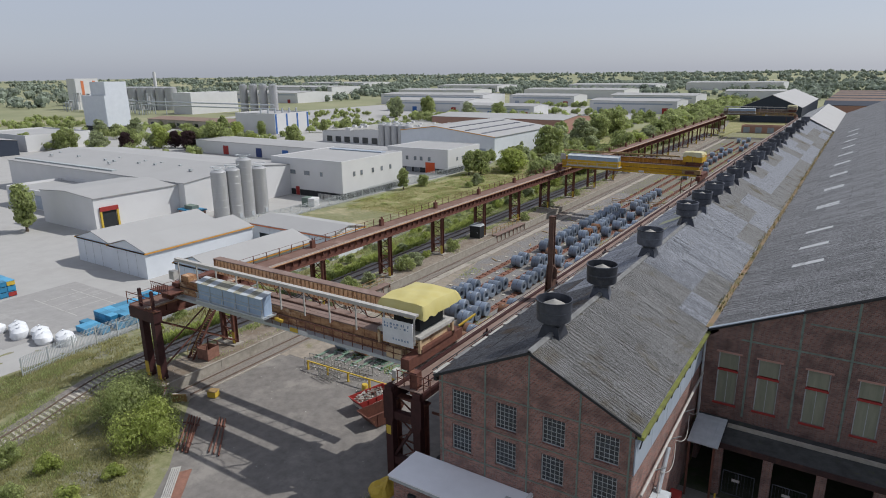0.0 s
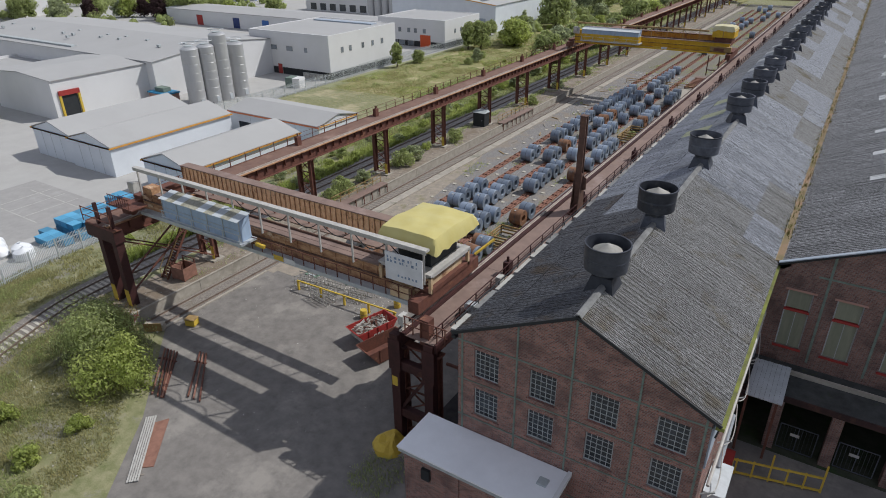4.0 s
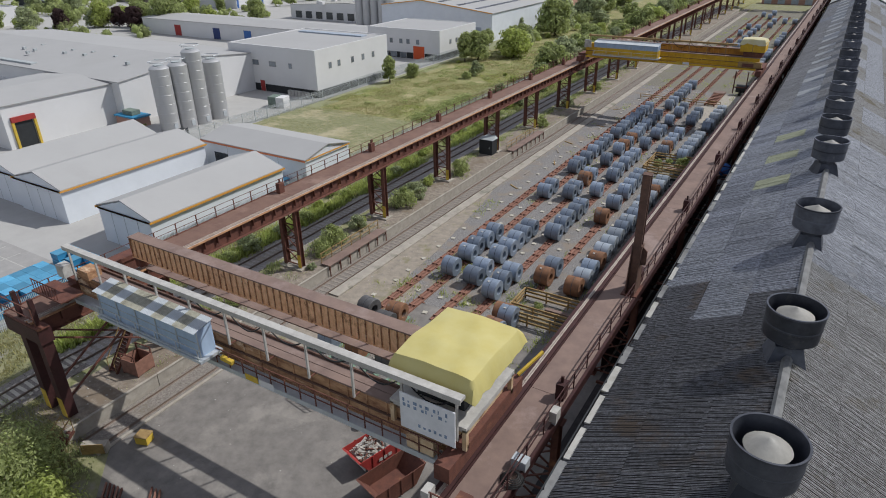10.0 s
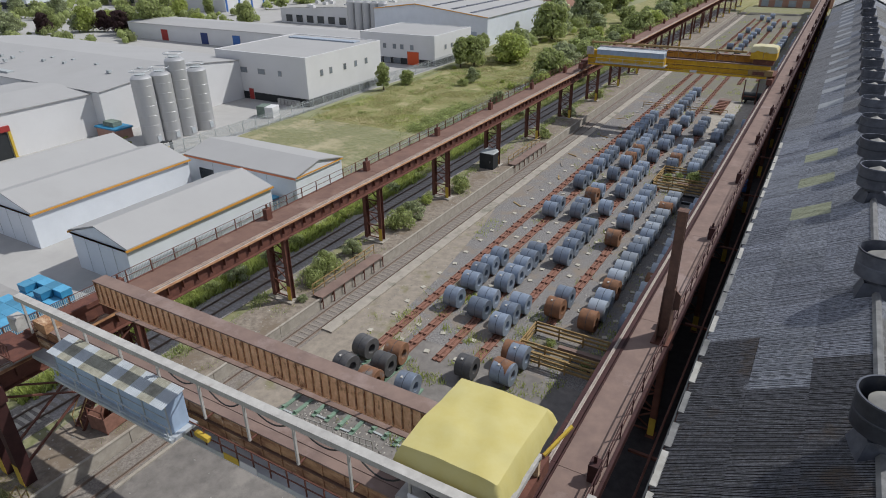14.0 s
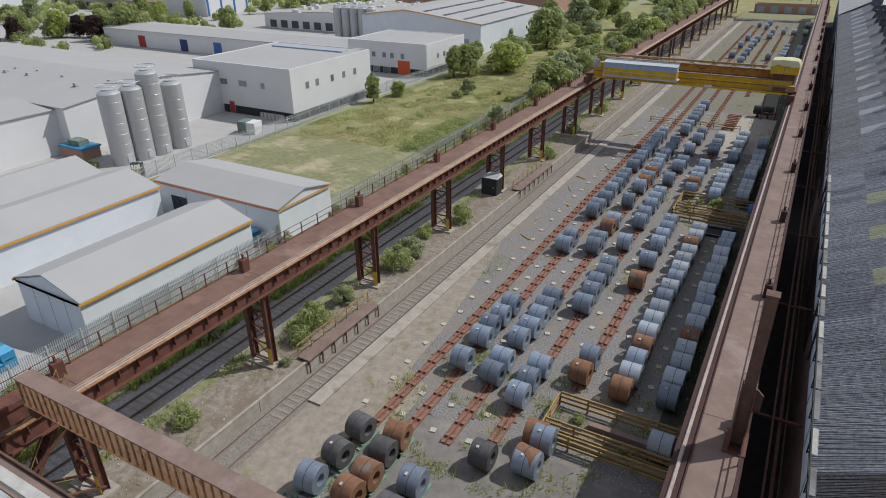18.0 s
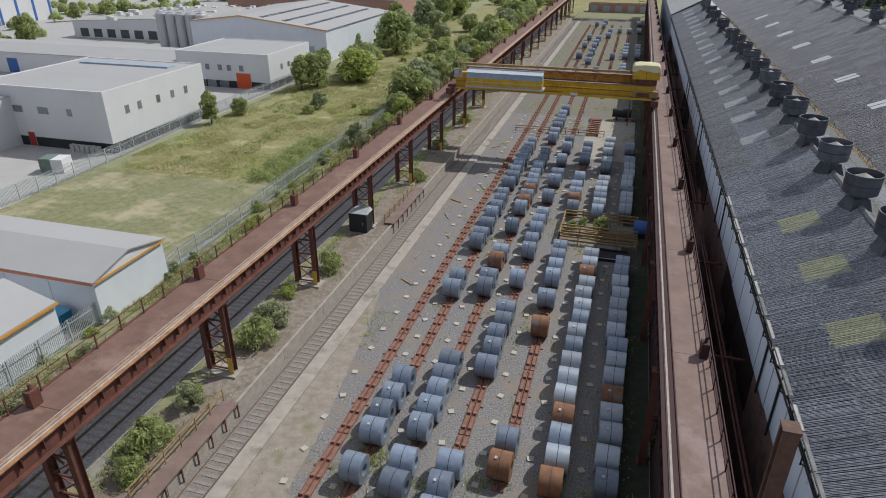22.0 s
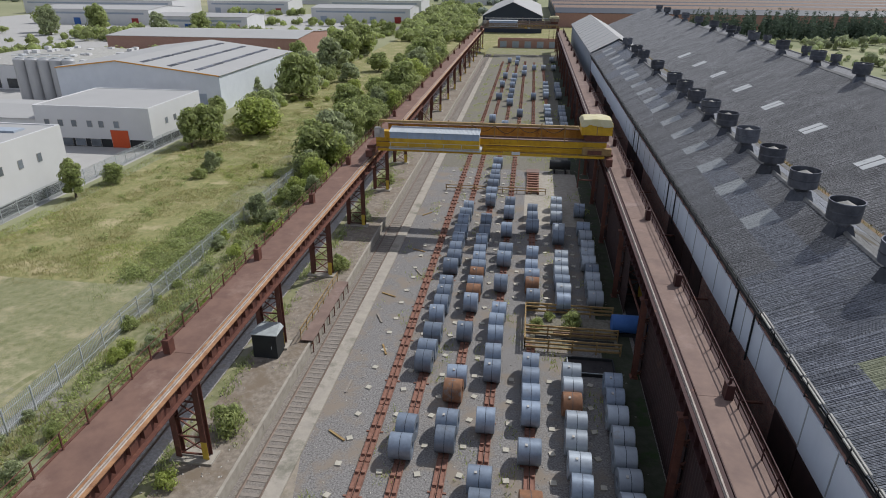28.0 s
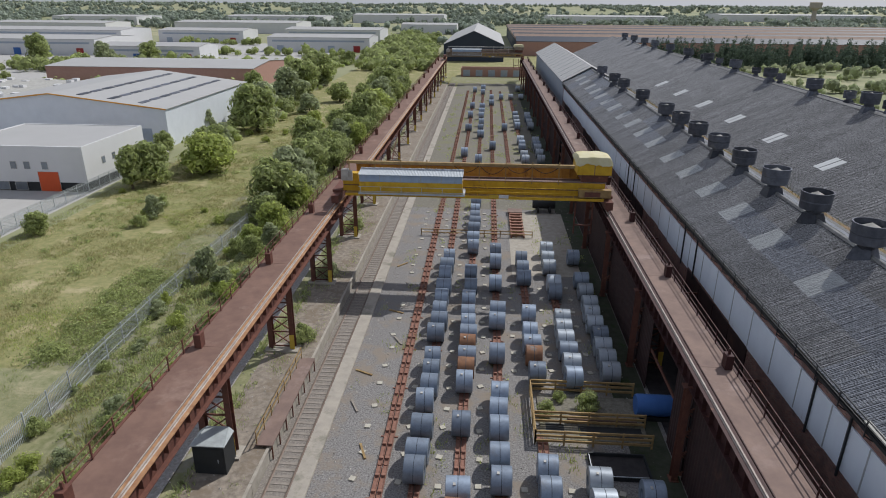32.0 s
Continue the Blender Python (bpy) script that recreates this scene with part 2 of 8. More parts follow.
M["block"] = material("pale_concrete_block", (0.48, 0.45, 0.38), 0.9, dark=(0.36, 0.33, 0.27), scale=2, amount=0.7, bump=0.2)
M["dark"] = material("dark_painted_steel", (0.03, 0.033, 0.035), 0.6, dark=(0.018, 0.02, 0.022), scale=1.0, amount=0.7, bump=0.1)
M["black"] = material("black_cable", (0.02, 0.02, 0.02), 0.6, scale=4, bump=0)
M["galv"] = material("galvanised_palisade", (0.52, 0.55, 0.57), 0.55, metal=0.3, dark=(0.32, 0.34, 0.35), scale=2, amount=0.5, bump=0)
M["silo"] = material("brushed_silo_steel", (0.46, 0.46, 0.46), 0.45, metal=0.35, dark=(0.36, 0.36, 0.36), scale=0.8, amount=0.6, bump=0.05, stretch=(1, 1, 0.2))
M["orange"] = material("orange_trim", (0.62, 0.30, 0.05), 0.6, dark=(0.5, 0.23, 0.04), scale=1, amount=0.5, bump=0)
M["door"] = material("orange_red_door", (0.62, 0.10, 0.03), 0.6, dark=(0.5, 0.08, 0.025), scale=1, amount=0.5, bump=0)
M["red"] = material("red_paint", (0.36, 0.04, 0.035), 0.6, dark=(0.22, 0.035, 0.03), scale=2, amount=0.7, bump=0.1)
M["blue"] = material("blue_paint", (0.05, 0.14, 0.38), 0.6, dark=(0.03, 0.09, 0.26), scale=1, amount=0.5, bump=0)
M["crate"] = material("turquoise_plastic", (0.04, 0.23, 0.4), 0.5, dark=(0.025, 0.15, 0.28), scale=2, amount=0.6, bump=0, vary=0.25)
M["glass"] = material("grimy_window_glass", (0.04, 0.05, 0.058), 0.22, dark=(0.016, 0.02, 0.025), scale=1.5, amount=0.8, bump=0, spec=0.6, vary=0.3)
M["board"] = material("greenish_boarded_pane", (0.26, 0.27, 0.2), 0.6, dark=(0.17, 0.18, 0.13), scale=1.2, amount=0.8, bump=0.05, stretch=(3, 3, 0.4))
M["frame"] = material("grey_window_bar", (0.42, 0.45, 0.45), 0.7, scale=2, bump=0)
M["greenframe"] = material("verdigris_steel_band", (0.19, 0.25, 0.21), 0.75, dark=(0.09, 0.105, 0.09), scale=2, amount=0.8, bump=0.1)
M["darkclad"] = material("dark_blue_cladding", (0.035, 0.045, 0.065), 0.6, dark=(0.025, 0.03, 0.045), scale=0.2, amount=0.5, bump=0)
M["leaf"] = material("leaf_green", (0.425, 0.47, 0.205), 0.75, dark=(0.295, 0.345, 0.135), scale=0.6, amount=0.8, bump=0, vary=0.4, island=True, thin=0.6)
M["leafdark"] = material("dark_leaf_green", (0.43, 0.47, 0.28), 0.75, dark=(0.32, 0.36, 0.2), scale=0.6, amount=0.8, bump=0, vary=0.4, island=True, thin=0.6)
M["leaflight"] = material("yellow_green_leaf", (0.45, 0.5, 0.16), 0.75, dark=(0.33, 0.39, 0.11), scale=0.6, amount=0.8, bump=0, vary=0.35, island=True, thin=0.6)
M["leafpurple"] = material("purple_leaf", (0.085, 0.05, 0.05), 0.7, scale=0.6, amount=0.6, bump=0, vary=0.4, island=True, thin=0.6)
M["ridgecap"] = material("grey_ridge_sheet", (0.22, 0.22, 0.215), 0.85, dark=(0.1, 0.1, 0.098), scale=1.5, amount=0.9, bump=0.2)
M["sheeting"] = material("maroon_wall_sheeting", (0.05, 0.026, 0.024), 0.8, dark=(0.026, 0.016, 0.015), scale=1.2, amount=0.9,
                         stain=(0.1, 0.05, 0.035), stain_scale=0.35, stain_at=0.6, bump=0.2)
M["strip"] = material("dusty_concrete_strip", (0.39, 0.35, 0.295), 0.9, dark=(0.29, 0.265, 0.23), scale=1.2, amount=0.9, stain=(0.2, 0.19, 0.15), stain_scale=0.35, stain_at=0.54, bump=0.3)
M["earth"] = material("brown_stony_earth", (0.31, 0.265, 0.215), 0.95, dark=(0.15, 0.125, 0.1), scale=2.2, amount=1.0, stain=(0.19, 0.15, 0.11), stain_scale=0.35, stain_at=0.5, bump=0.7, bump_scale=14)
M["railpale"] = material("pale_worn_rail_top", (0.42, 0.37, 0.32), 0.6, dark=(0.25, 0.19, 0.16), scale=2, amount=0.9, bump=0)
M["cabin"] = material("pale_blue_cabin_sheet", (0.36, 0.46, 0.59), 0.6, dark=(0.27, 0.35, 0.46), scale=1.5, amount=0.8, stain=(0.26, 0.24, 0.24), stain_scale=0.8, stain_at=0.62, bump=0.1, stretch=(1, 1, 0.3))
M["tansheet"] = material("stained_tan_roof_sheet", (0.36, 0.35, 0.28), 0.8, dark=(0.17, 0.16, 0.12), scale=2.5, amount=0.9, bump=0.2)
M["palesheet"] = material("pale_blue_roof_sheet", (0.44, 0.47, 0.49), 0.7, dark=(0.33, 0.36, 0.38), scale=2.0, amount=0.8, bump=0.1)
M["scrub"] = material("scrubby_stony_ground", (0.27, 0.255, 0.145), 0.95, dark=(0.135, 0.15, 0.06), scale=1.3, amount=1.0, stain=(0.26, 0.24, 0.21), stain_scale=0.3, stain_at=0.53, bump=0.8, bump_scale=8)
M["rustpatch"] = material("patchy_rusted_plate", (0.5, 0.3, 0.16), 0.8, dark=(0.15, 0.055, 0.032), scale=2.0, amount=1.0, stain=(0.7, 0.55, 0.38), stain_scale=0.9, stain_at=0.56, bump=0.3, stretch=(0.5, 1, 1.4))
# rusty flange steel with the sunlight on it put into the colour
M["rustlit"] = material("sunlit_tan_rusty_flange", (0.4, 0.22, 0.11), 0.75, dark=(0.2, 0.09, 0.05), scale=1.6, amount=0.9, stain=(0.5, 0.33, 0.2), stain_scale=0.7, stain_at=0.58, bump=0.2)
M["amber"] = material("rust_stained_amber_paint", (0.52, 0.27, 0.05), 0.7, dark=(0.3, 0.13, 0.03), scale=1.2, amount=0.9, stain=(0.2, 0.08, 0.035), stain_scale=0.6, stain_at=0.57, bump=0.15)
# ground of the hall gap, blackened: its shade is put into the colour
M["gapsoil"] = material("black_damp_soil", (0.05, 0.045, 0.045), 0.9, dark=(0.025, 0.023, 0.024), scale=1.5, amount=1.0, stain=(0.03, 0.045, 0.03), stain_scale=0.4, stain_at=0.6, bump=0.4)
M["membrane"] = material("white_roof_membrane", (0.82, 0.82, 0.83), 0.6, dark=(0.72, 0.72, 0.73), scale=0.6, amount=0.7, stain=(0.6, 0.59, 0.57), stain_scale=0.5, stain_at=0.62, bump=0.05)
M["mast"] = material("blackened_rusty_steel", (0.15, 0.085, 0.062), 0.75, dark=(0.075, 0.045, 0.036), scale=2, amount=0.9, stain=(0.2, 0.1, 0.06), stain_scale=0.7, stain_at=0.6, bump=0.2)
M["deckred"] = material("red_brown_deck_paint", (0.205, 0.122, 0.092), 0.85, dark=(0.135, 0.08, 0.064), scale=0.8, amount=0.9, stain=(0.25, 0.165, 0.13), stain_scale=0.25, stain_at=0.55, bump=0.2)
M["blade"] = material("pale_grass_blade", (0.42, 0.38, 0.19), 0.8, dark=(0.29, 0.295, 0.12), scale=0.3, amount=0.9, bump=0, vary=0.3, island=True, thin=0.6)
# mossy soil coloured dark to carry the runway's shade
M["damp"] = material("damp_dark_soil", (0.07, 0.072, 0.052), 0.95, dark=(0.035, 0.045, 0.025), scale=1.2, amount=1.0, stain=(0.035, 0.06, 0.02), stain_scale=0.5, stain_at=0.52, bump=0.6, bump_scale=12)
# maroon paint, deepened to hold the shade under the hall-side runway
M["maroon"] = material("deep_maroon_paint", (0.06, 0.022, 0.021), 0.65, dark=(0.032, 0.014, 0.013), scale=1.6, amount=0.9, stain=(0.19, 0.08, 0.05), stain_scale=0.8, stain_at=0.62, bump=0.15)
M["signwhite"] = material("chalky_sign_white", (0.7, 0.71, 0.72), 0.7, dark=(0.54, 0.55, 0.56), scale=1.5, amount=0.7, stain=(0.42, 0.3, 0.22), stain_scale=1.0, stain_at=0.65, bump=0.05)
M["coildark"] = material("dull_dark_steel", (0.12, 0.118, 0.118), 0.6, metal=0.3, dark=(0.07, 0.068, 0.068), scale=2.5, amount=0.8, stain=(0.22, 0.15, 0.11), stain_scale=0.7, stain_at=0.6, bump=0.05, vary=0.25)
# paler window glass: the sky's reflection is put into the base colour
M["paleglass"] = material("sky_lit_window_glass", (0.2, 0.225, 0.25), 0.2, dark=(0.12, 0.135, 0.15), scale=0.8, amount=0.8, bump=0, spec=0.6, vary=0.3)
M["cranegrey"] = material("sun_bleached_brown_paint", (0.3, 0.25, 0.19), 0.7, dark=(0.17, 0.13, 0.1), scale=1.2, amount=0.9, stain=(0.36, 0.26, 0.1), stain_scale=0.5, stain_at=0.58, bump=0.1)
M["conifer"] = material("conifer_green", (0.12, 0.16, 0.11), 0.85, dark=(0.07, 0.1, 0.07), scale=0.3, amount=0.8, bump=0, vary=0.3, island=True, thin=0.3)
M["tarppale"] = material("sun_faded_yellow_cover", (0.56, 0.52, 0.34), 0.6, dark=(0.5, 0.43, 0.2), scale=0.8, amount=0.8, bump=0.3, bump_scale=2.2)
M["weedgravel"] = material("weedy_brown_gravel", (0.235, 0.215, 0.175), 0.95, dark=(0.1, 0.095, 0.075), scale=4.0, amount=1.0, stain=(0.185, 0.18, 0.1), stain_scale=0.18, stain_at=0.52, bump=0.8, bump_scale=16)
M["bark"] = material("bark", (0.11, 0.085, 0.06), 0.9, scale=3, bump=0.4)
M["moss"] = material("bright_moss", (0.2, 0.22, 0.05), 0.95, dark=(0.09, 0.085, 0.05), scale=1.6, amount=0.9, bump=0.6)
M["dryweed"] = material("dry_valley_weeds", (0.20, 0.15, 0.07), 0.95, dark=(0.11, 0.12, 0.035), scale=0.8, amount=1, bump=0, vary=0.3, island=True, thin=0.6)
M["soil"] = material("silted_gutter", (0.26, 0.17, 0.11), 0.95, dark=(0.14, 0.13, 0.06), scale=0.8, amount=1.0, bump=0.6)
M["rubble"] = material("pale_rubble", (0.42, 0.4, 0.36), 0.9, dark=(0.25, 0.23, 0.2), scale=3, amount=0.8, bump=0.3, vary=0.4, island=True)
M["bag"] = material("white_plastic", (0.72, 0.73, 0.74), 0.45, dark=(0.6, 0.62, 0.64), scale=2, amount=0.5, bump=0.3, bump_scale=6)
M["pinkbrick"] = material("pale_red_brick", (0.42, 0.25, 0.2), 0.9, dark=(0.34, 0.19, 0.15), scale=1, amount=0.6, bump=0)
M["tanroof"] = material("rusty_brown_roof", (0.26, 0.19, 0.15), 0.85, dark=(0.19, 0.13, 0.1), scale=0.3, amount=0.7, bump=0)


def brick_material(name, a, b, mortar, dirt):
    m = bpy.data.materials.new(name)
    m.use_nodes = True
    n, l = m.node_tree.nodes, m.node_tree.links
    geo = n.new("ShaderNodeNewGeometry")
    sep = n.new("ShaderNodeSeparateXYZ")
    l.new(geo.outputs["Position"], sep.inputs[0])
    add = n.new("ShaderNodeMath")
    l.new(sep.outputs[0], add.inputs[0])
    l.new(sep.outputs[1], add.inputs[1])
    com = n.new("ShaderNodeCombineXYZ")
    l.new(add.outputs[0], com.inputs[0])
    l.new(sep.outputs[2], com.inputs[1])
    br = n.new("ShaderNodeTexBrick")
    br.inputs["Color1"].default_value, br.inputs["Color2"].default_value = (*a, 1), (*b, 1)
    br.inputs["Mortar"].default_value = (*mortar, 1)
    br.inputs["Scale"].default_value = 1.0
    br.inputs["Brick Width"].default_value, br.inputs["Row Height"].default_value = 0.235, 0.078
    br.inputs["Mortar Size"].default_value = 0.013
    l.new(com.outputs[0], br.inputs["Vector"])
    big = n.new("ShaderNodeTexNoise")
    big.inputs["Scale"].default_value, big.inputs["Detail"].default_value = 1.1, 9
    l.new(geo.outputs["Position"], big.inputs["Vector"])
    rng = n.new("ShaderNodeMapRange")
    rng.inputs[1].default_value, rng.inputs[2].default_value, rng.inputs[4].default_value = 0.46, 0.72, 0.7
    l.new(big.outputs[0], rng.inputs[0])
    mx = n.new("ShaderNodeMixRGB")
    mx.inputs[2].default_value = (*dirt, 1)
    l.new(rng.outputs[0], mx.inputs[0])
    l.new(br.outputs["Color"], mx.inputs[1])
    bsdf = n["Principled BSDF"]
    l.new(mx.outputs[0], bsdf.inputs["Base Color"])
    bsdf.inputs["Roughness"].default_value = 0.92
    bp = n.new("ShaderNodeBump")
    bp.inputs["Strength"].default_value, bp.inputs["Distance"].default_value, bp.invert = 0.6, 0.01, True
    l.new(br.outputs["Fac"], bp.inputs["Height"])
    l.new(bp.outputs[0], bsdf.inputs["Normal"])
    return m


# second hall's brick, darker and browner than the first hall's
M["darkbrick"] = brick_material("blackened_brown_brick", (0.27, 0.135, 0.105), (0.13, 0.06, 0.05), (0.22, 0.19, 0.17), (0.075, 0.05, 0.045))
M["brick"] = brick_material("sooty_red_brick", (0.37, 0.165, 0.125), (0.15, 0.062, 0.05), (0.26, 0.225, 0.2), (0.09, 0.056, 0.05))


# ---- mesh helpers ----
class Mesh:
    """Collects faces; solid shapes only."""

    def __init__(self):
        self.v, self.f = [], []

    def add(self, verts, faces):
        k = len(self.v)
        self.v += [tuple(p) for p in verts]
        self.f += [tuple(i + k for i in f) for f in faces]
        return self

    def box(self, x0, x1, y0, y1, z0, z1):
        return self.add([(x0, y0, z0), (x1, y0, z0), (x1, y1, z0), (x0, y1, z0), (x0, y0, z1), (x1, y0, z1), (x1, y1, z1), (x0, y1, z1)],
                        [(3, 2, 1, 0), (4, 5, 6, 7), (0, 1, 5, 4), (1, 2, 6, 5), (2, 3, 7, 6), (3, 0, 4, 7)])

    def beam(self, p, q, w, h=None, n=4):
        """A bar from p to q, w wide and h high (n 4), or round (n more)."""
        p, q = Vector(p), Vector(q)
        d = (q - p).normalized()
        up = Vector((0, 0, 1)) if abs(d.z) < 0.95 else Vector((0, 1, 0))
        s = d.cross(up).normalized()
        u = s.cross(d)
        h = w if h is None else h
        if n == 4:
            ring = [(-w / 2, -h / 2), (w / 2, -h / 2), (w / 2, h / 2), (-w / 2, h / 2)]
        else:
            ring = [(math.cos(2 * math.pi * i / n) * w / 2, math.sin(2 * math.pi * i / n) * h / 2) for i in range(n)]
        v = [p + s * a + u * b for a, b in ring] + [q + s * a + u * b for a, b in ring]
        f = [(i, (i + 1) % n, n + (i + 1) % n, n + i) for i in range(n)]
        return self.add(v, f + [tuple(range(n - 1, -1, -1)), tuple(range(n, 2 * n))])

    def tube(self, pts, w, n=6):
        """A bent round bar through the points."""
        k, ring = len(self.v), []
        for i, p in enumerate(pts):
            d = (Vector(pts[min(i + 1, len(pts) - 1)]) - Vector(pts[max(i - 1, 0)])).normalized()
            s = d.cross(Vector((0, 0, 1))).normalized()
            u = s.cross(d)
            ring.append([Vector(p) + s * (math.cos(6.2832 * j / n) * w / 2) + u * (math.sin(6.2832 * j / n) * w / 2) for j in range(n)])
        v = [q for r in ring for q in r]
        f = [(i * n + j, i * n + (j + 1) % n, (i + 1) * n + (j + 1) % n, (i + 1) * n + j) for i in range(len(pts) - 1) for j in range(n)]
        return self.add(v, f + [tuple(range(n - 1, -1, -1)), tuple(range(len(v) - n, len(v)))])

    def lathe(self, profile, c=(0, 0, 0), n=24, axis="z"):
        """Turns (radius, height) pairs round an axis; closed where the radius is 0."""
        rows, v, f = [], [], []
        for r, h in profile:
            row = []
            for i in range(1 if r == 0 else n):
                a = 2 * math.pi * i / n
                p = (r * math.cos(a), r * math.sin(a), h)
                if axis == "x":
                    p = (h, r * math.cos(a), r * math.sin(a))
                row.append(len(v))
                v.append((p[0] + c[0], p[1] + c[1], p[2] + c[2]))
            rows.append(row)
        for a, b in zip(rows, rows[1:]):
            for i in range(n):
                j = (i + 1) % n
                if len(a) == 1 and len(b) == 1:
                    continue
                if len(a) == 1:
                    f.append((a[0], b[j], b[i]))
                elif len(b) == 1:
                    f.append((a[i], a[j], b[0]))
                else:
                    f.append((a[i], a[j], b[j], b[i]))
        return self.add(v, f)

    def prism(self, outline, y0, y1, axis="y"):
        """An outline in (x, z), counted anticlockwise, pushed along y (or in (y, z), pushed along x)."""
        n = len(outline)
        mk = (lambda a, b, t: (a, t, b)) if axis == "y" else (lambda a, b, t: (t, a, b))
        v = [mk(a, b, y0) for a, b in outline] + [mk(a, b, y1) for a, b in outline]
        f = [(i, (i + 1) % n, n + (i + 1) % n, n + i) for i in range(n)] + [tuple(range(n - 1, -1, -1)), tuple(range(n, 2 * n))]
        return self.add(v, f)

    def data(self, name, mat, smooth=False):
        me = bpy.data.meshes.new(name)
        me.from_pydata(self.v, [], self.f)
        me.update()
        bm = bmesh.new()
        bm.from_mesh(me)
        if len(bm.faces) < 40000:
            bmesh.ops.recalc_face_normals(bm, faces=bm.faces)
        bm.to_mesh(me)
        bm.free()
        me.materials.append(mat)
        if smooth:
            me.shade_smooth()
            me.set_sharp_from_angle(angle=radians(40))
        return me


def part(name, mesh, mat, parent=None, label="", smooth=False):
    ob = new(name, mesh.data(name, mat, smooth) if isinstance(mesh, Mesh) else mesh)
    if parent:
        ob.parent = parent
    return tagged(ob, label=label)


def thing(name, label, category, at=(0, 0, 0), turn=0, group="", kind=""):
    ob = new(name)
    ob.matrix_basis = pose(*at, 0, 0, turn)
    ob.empty_display_size = 0.3
    return tagged(ob, label, category, group, kind)


def solo(name, mesh, mat, label, category="", kind="", group="", smooth=False):
    return tagged(part(name, mesh, mat, smooth=smooth), label, category, group, kind)


rnd = random.Random(7)

# ---- ground ----
P = 13.7                       # bay of the crane runway
RAIL_L, RAIL_R, DECK = 2.22, 30.7, 8.05


def smooth(a, b, t):
    t = max(0.0, min(1.0, (t - a) / (b - a)))
    return t * t * (3 - 2 * t)


def ledge(x, y):
    if x > 3.95:
        return 0.0
    return 0.95 * smooth(-13, -7, x) * smooth(-22, -11.5, y) * (1 - smooth(240, 300, y))


def build_ground():
    xs = [-4500, -2500, -1200, -600, -300, -150, -80, -40] + [-20 + i for i in range(24)] + [3.94, 3.96] + [5 + 5 * i for i in range(12)] + [80, 120, 200, 400, 900, 2000, 4500]
    ys = [-3000, -900, -300, -120, -60, -40] + [-30 + i for i in range(20)] + [-9 + 6 * i for i in range(45)] + [275, 300, 340, 400, 500, 700, 1100, 1800, 3000, 4800]
    v = [(x, y, ledge(x, y) - 0.01 + (0.05 * noise.noise((x * 0.5, y * 0.5, 0)) if -20 < x < 3.9 and y < 250 else 0)) for y in ys for x in xs]
    n = len(xs)
    f, far = [], []
    for j in range(len(ys) - 1):
        for i in range(n - 1):
            f.append((j * n + i, j * n + i + 1, (j + 1) * n + i + 1, (j + 1) * n + i))
            far.append(2 if (-21 < xs[i] < 4 and -121 < ys[j] < 250 or -21 < xs[i] < 30 and -121 < ys[j] < -9) else 1 if (xs[i] < -79 or xs[i] >= 120 or ys[j] >= 390 or ys[j] < -119) else 0)
    me = bpy.data.meshes.new("ground")
    me.from_pydata(v, [], f)
    me.materials.append(M["grass"])
    me.materials.append(M["farland"])
    me.materials.append(M["scrub"])
    me.polygons.foreach_set("material_index", far)
    tagged(new("ground", me), "rough grassland with worn patches reaching the horizon", "ground", kind="structure")


build_ground()


def sheet(name, outline, z, mat, label, thick=0.05, category="paving"):
    m = Mesh()
    n = len(outline)
    v = [(x, y, z - thick) for x, y in outline] + [(x, y, z) for x, y in outline]
    m.add(v, [(i, (i + 1) % n, n + (i + 1) % n, n + i) for i in range(n)] + [tuple(range(n - 1, -1, -1)), tuple(range(n, 2 * n))])
    return solo(name, m, mat, label, category, "structure")


def rect(x0, x1, y0, y1):
    return [(x0, y0), (x1, y0), (x1, y1), (x0, y1)]


sheet("apron", [(4.06, -8.6), (6.5, -9.6), (14.6, -17.3), (20, -24), (24, -70), (110, -70), (110, 4.6), (35.4, 4.6), (35.4, 15), (7.4, 15), (7.4, 5), (4.06, 2)], 0.008, M["asphalt"], "worn grey asphalt yard with pale scuffs", category="asphalt")
sheet("gravel_yard", rect(7.36, 35.4, 15.0, 262), 0.006, M["gravel"], "dark grey gravel coil yard with weeds", category="gravel")
sheet("weedy_yard", rect(7.4, 31.2, 110, 262), 0.010, M["weedgravel"], "brown weedy gravel of the far coil yard", category="gravel")
sheet("dirt_patch", [(4.1, 2.1), (7.3, 5.1), (7.42, 15), (9.6, 19), (12.8, 17.5), (13.2, 13), (11.5, 8), (9.5, 2)], 0.016, M["dirt"], "pale sandy dirt patch on the yard", category="dirt")
sheet("dirt_track", [(7.37, 15.0), (10.6, 17.5), (10.2, 24), (9.2, 31), (8.4, 37), (7.37, 42)], 0.018, M["dirt"], "pale sandy vehicle track beside the concrete strip", category="dirt")
sheet("path_end", rect(6.23, 7.4, 1.5, 12), 0.011, M["dirt"], "bare dirt at the concrete strip's end", category="dirt")
sheet("path", rect(6.26, 7.36, 12, 250), 0.15, M["strip"], "long pale concrete strip beside the railway track", thick=0.2, category="path")
sheet("track_bed", rect(4.17, 6.5, -10.8, 262), 0.02, M["ballast"], "stony ballast bed of the railway track", category="ballast")
solo("edge_kerb", Mesh().box(6.5, 6.72, -10.6, 1.4, -0.05, 0.1), M["concrete"], "low concrete kerb beside the track", "kerb", "structure")
sheet("back_track_bed", rect(-4.6, -1.0, -8, 262), 1.0, M["oldballast"], "grey ballast bed of the old track, coloured paler against the deck's shade", category="ballast")
sheet("ledge_top", rect(0.0, 3.98, -10.8, 250), 0.99, M["earth"], "sandy earth top of the raised ledge", category="earth")
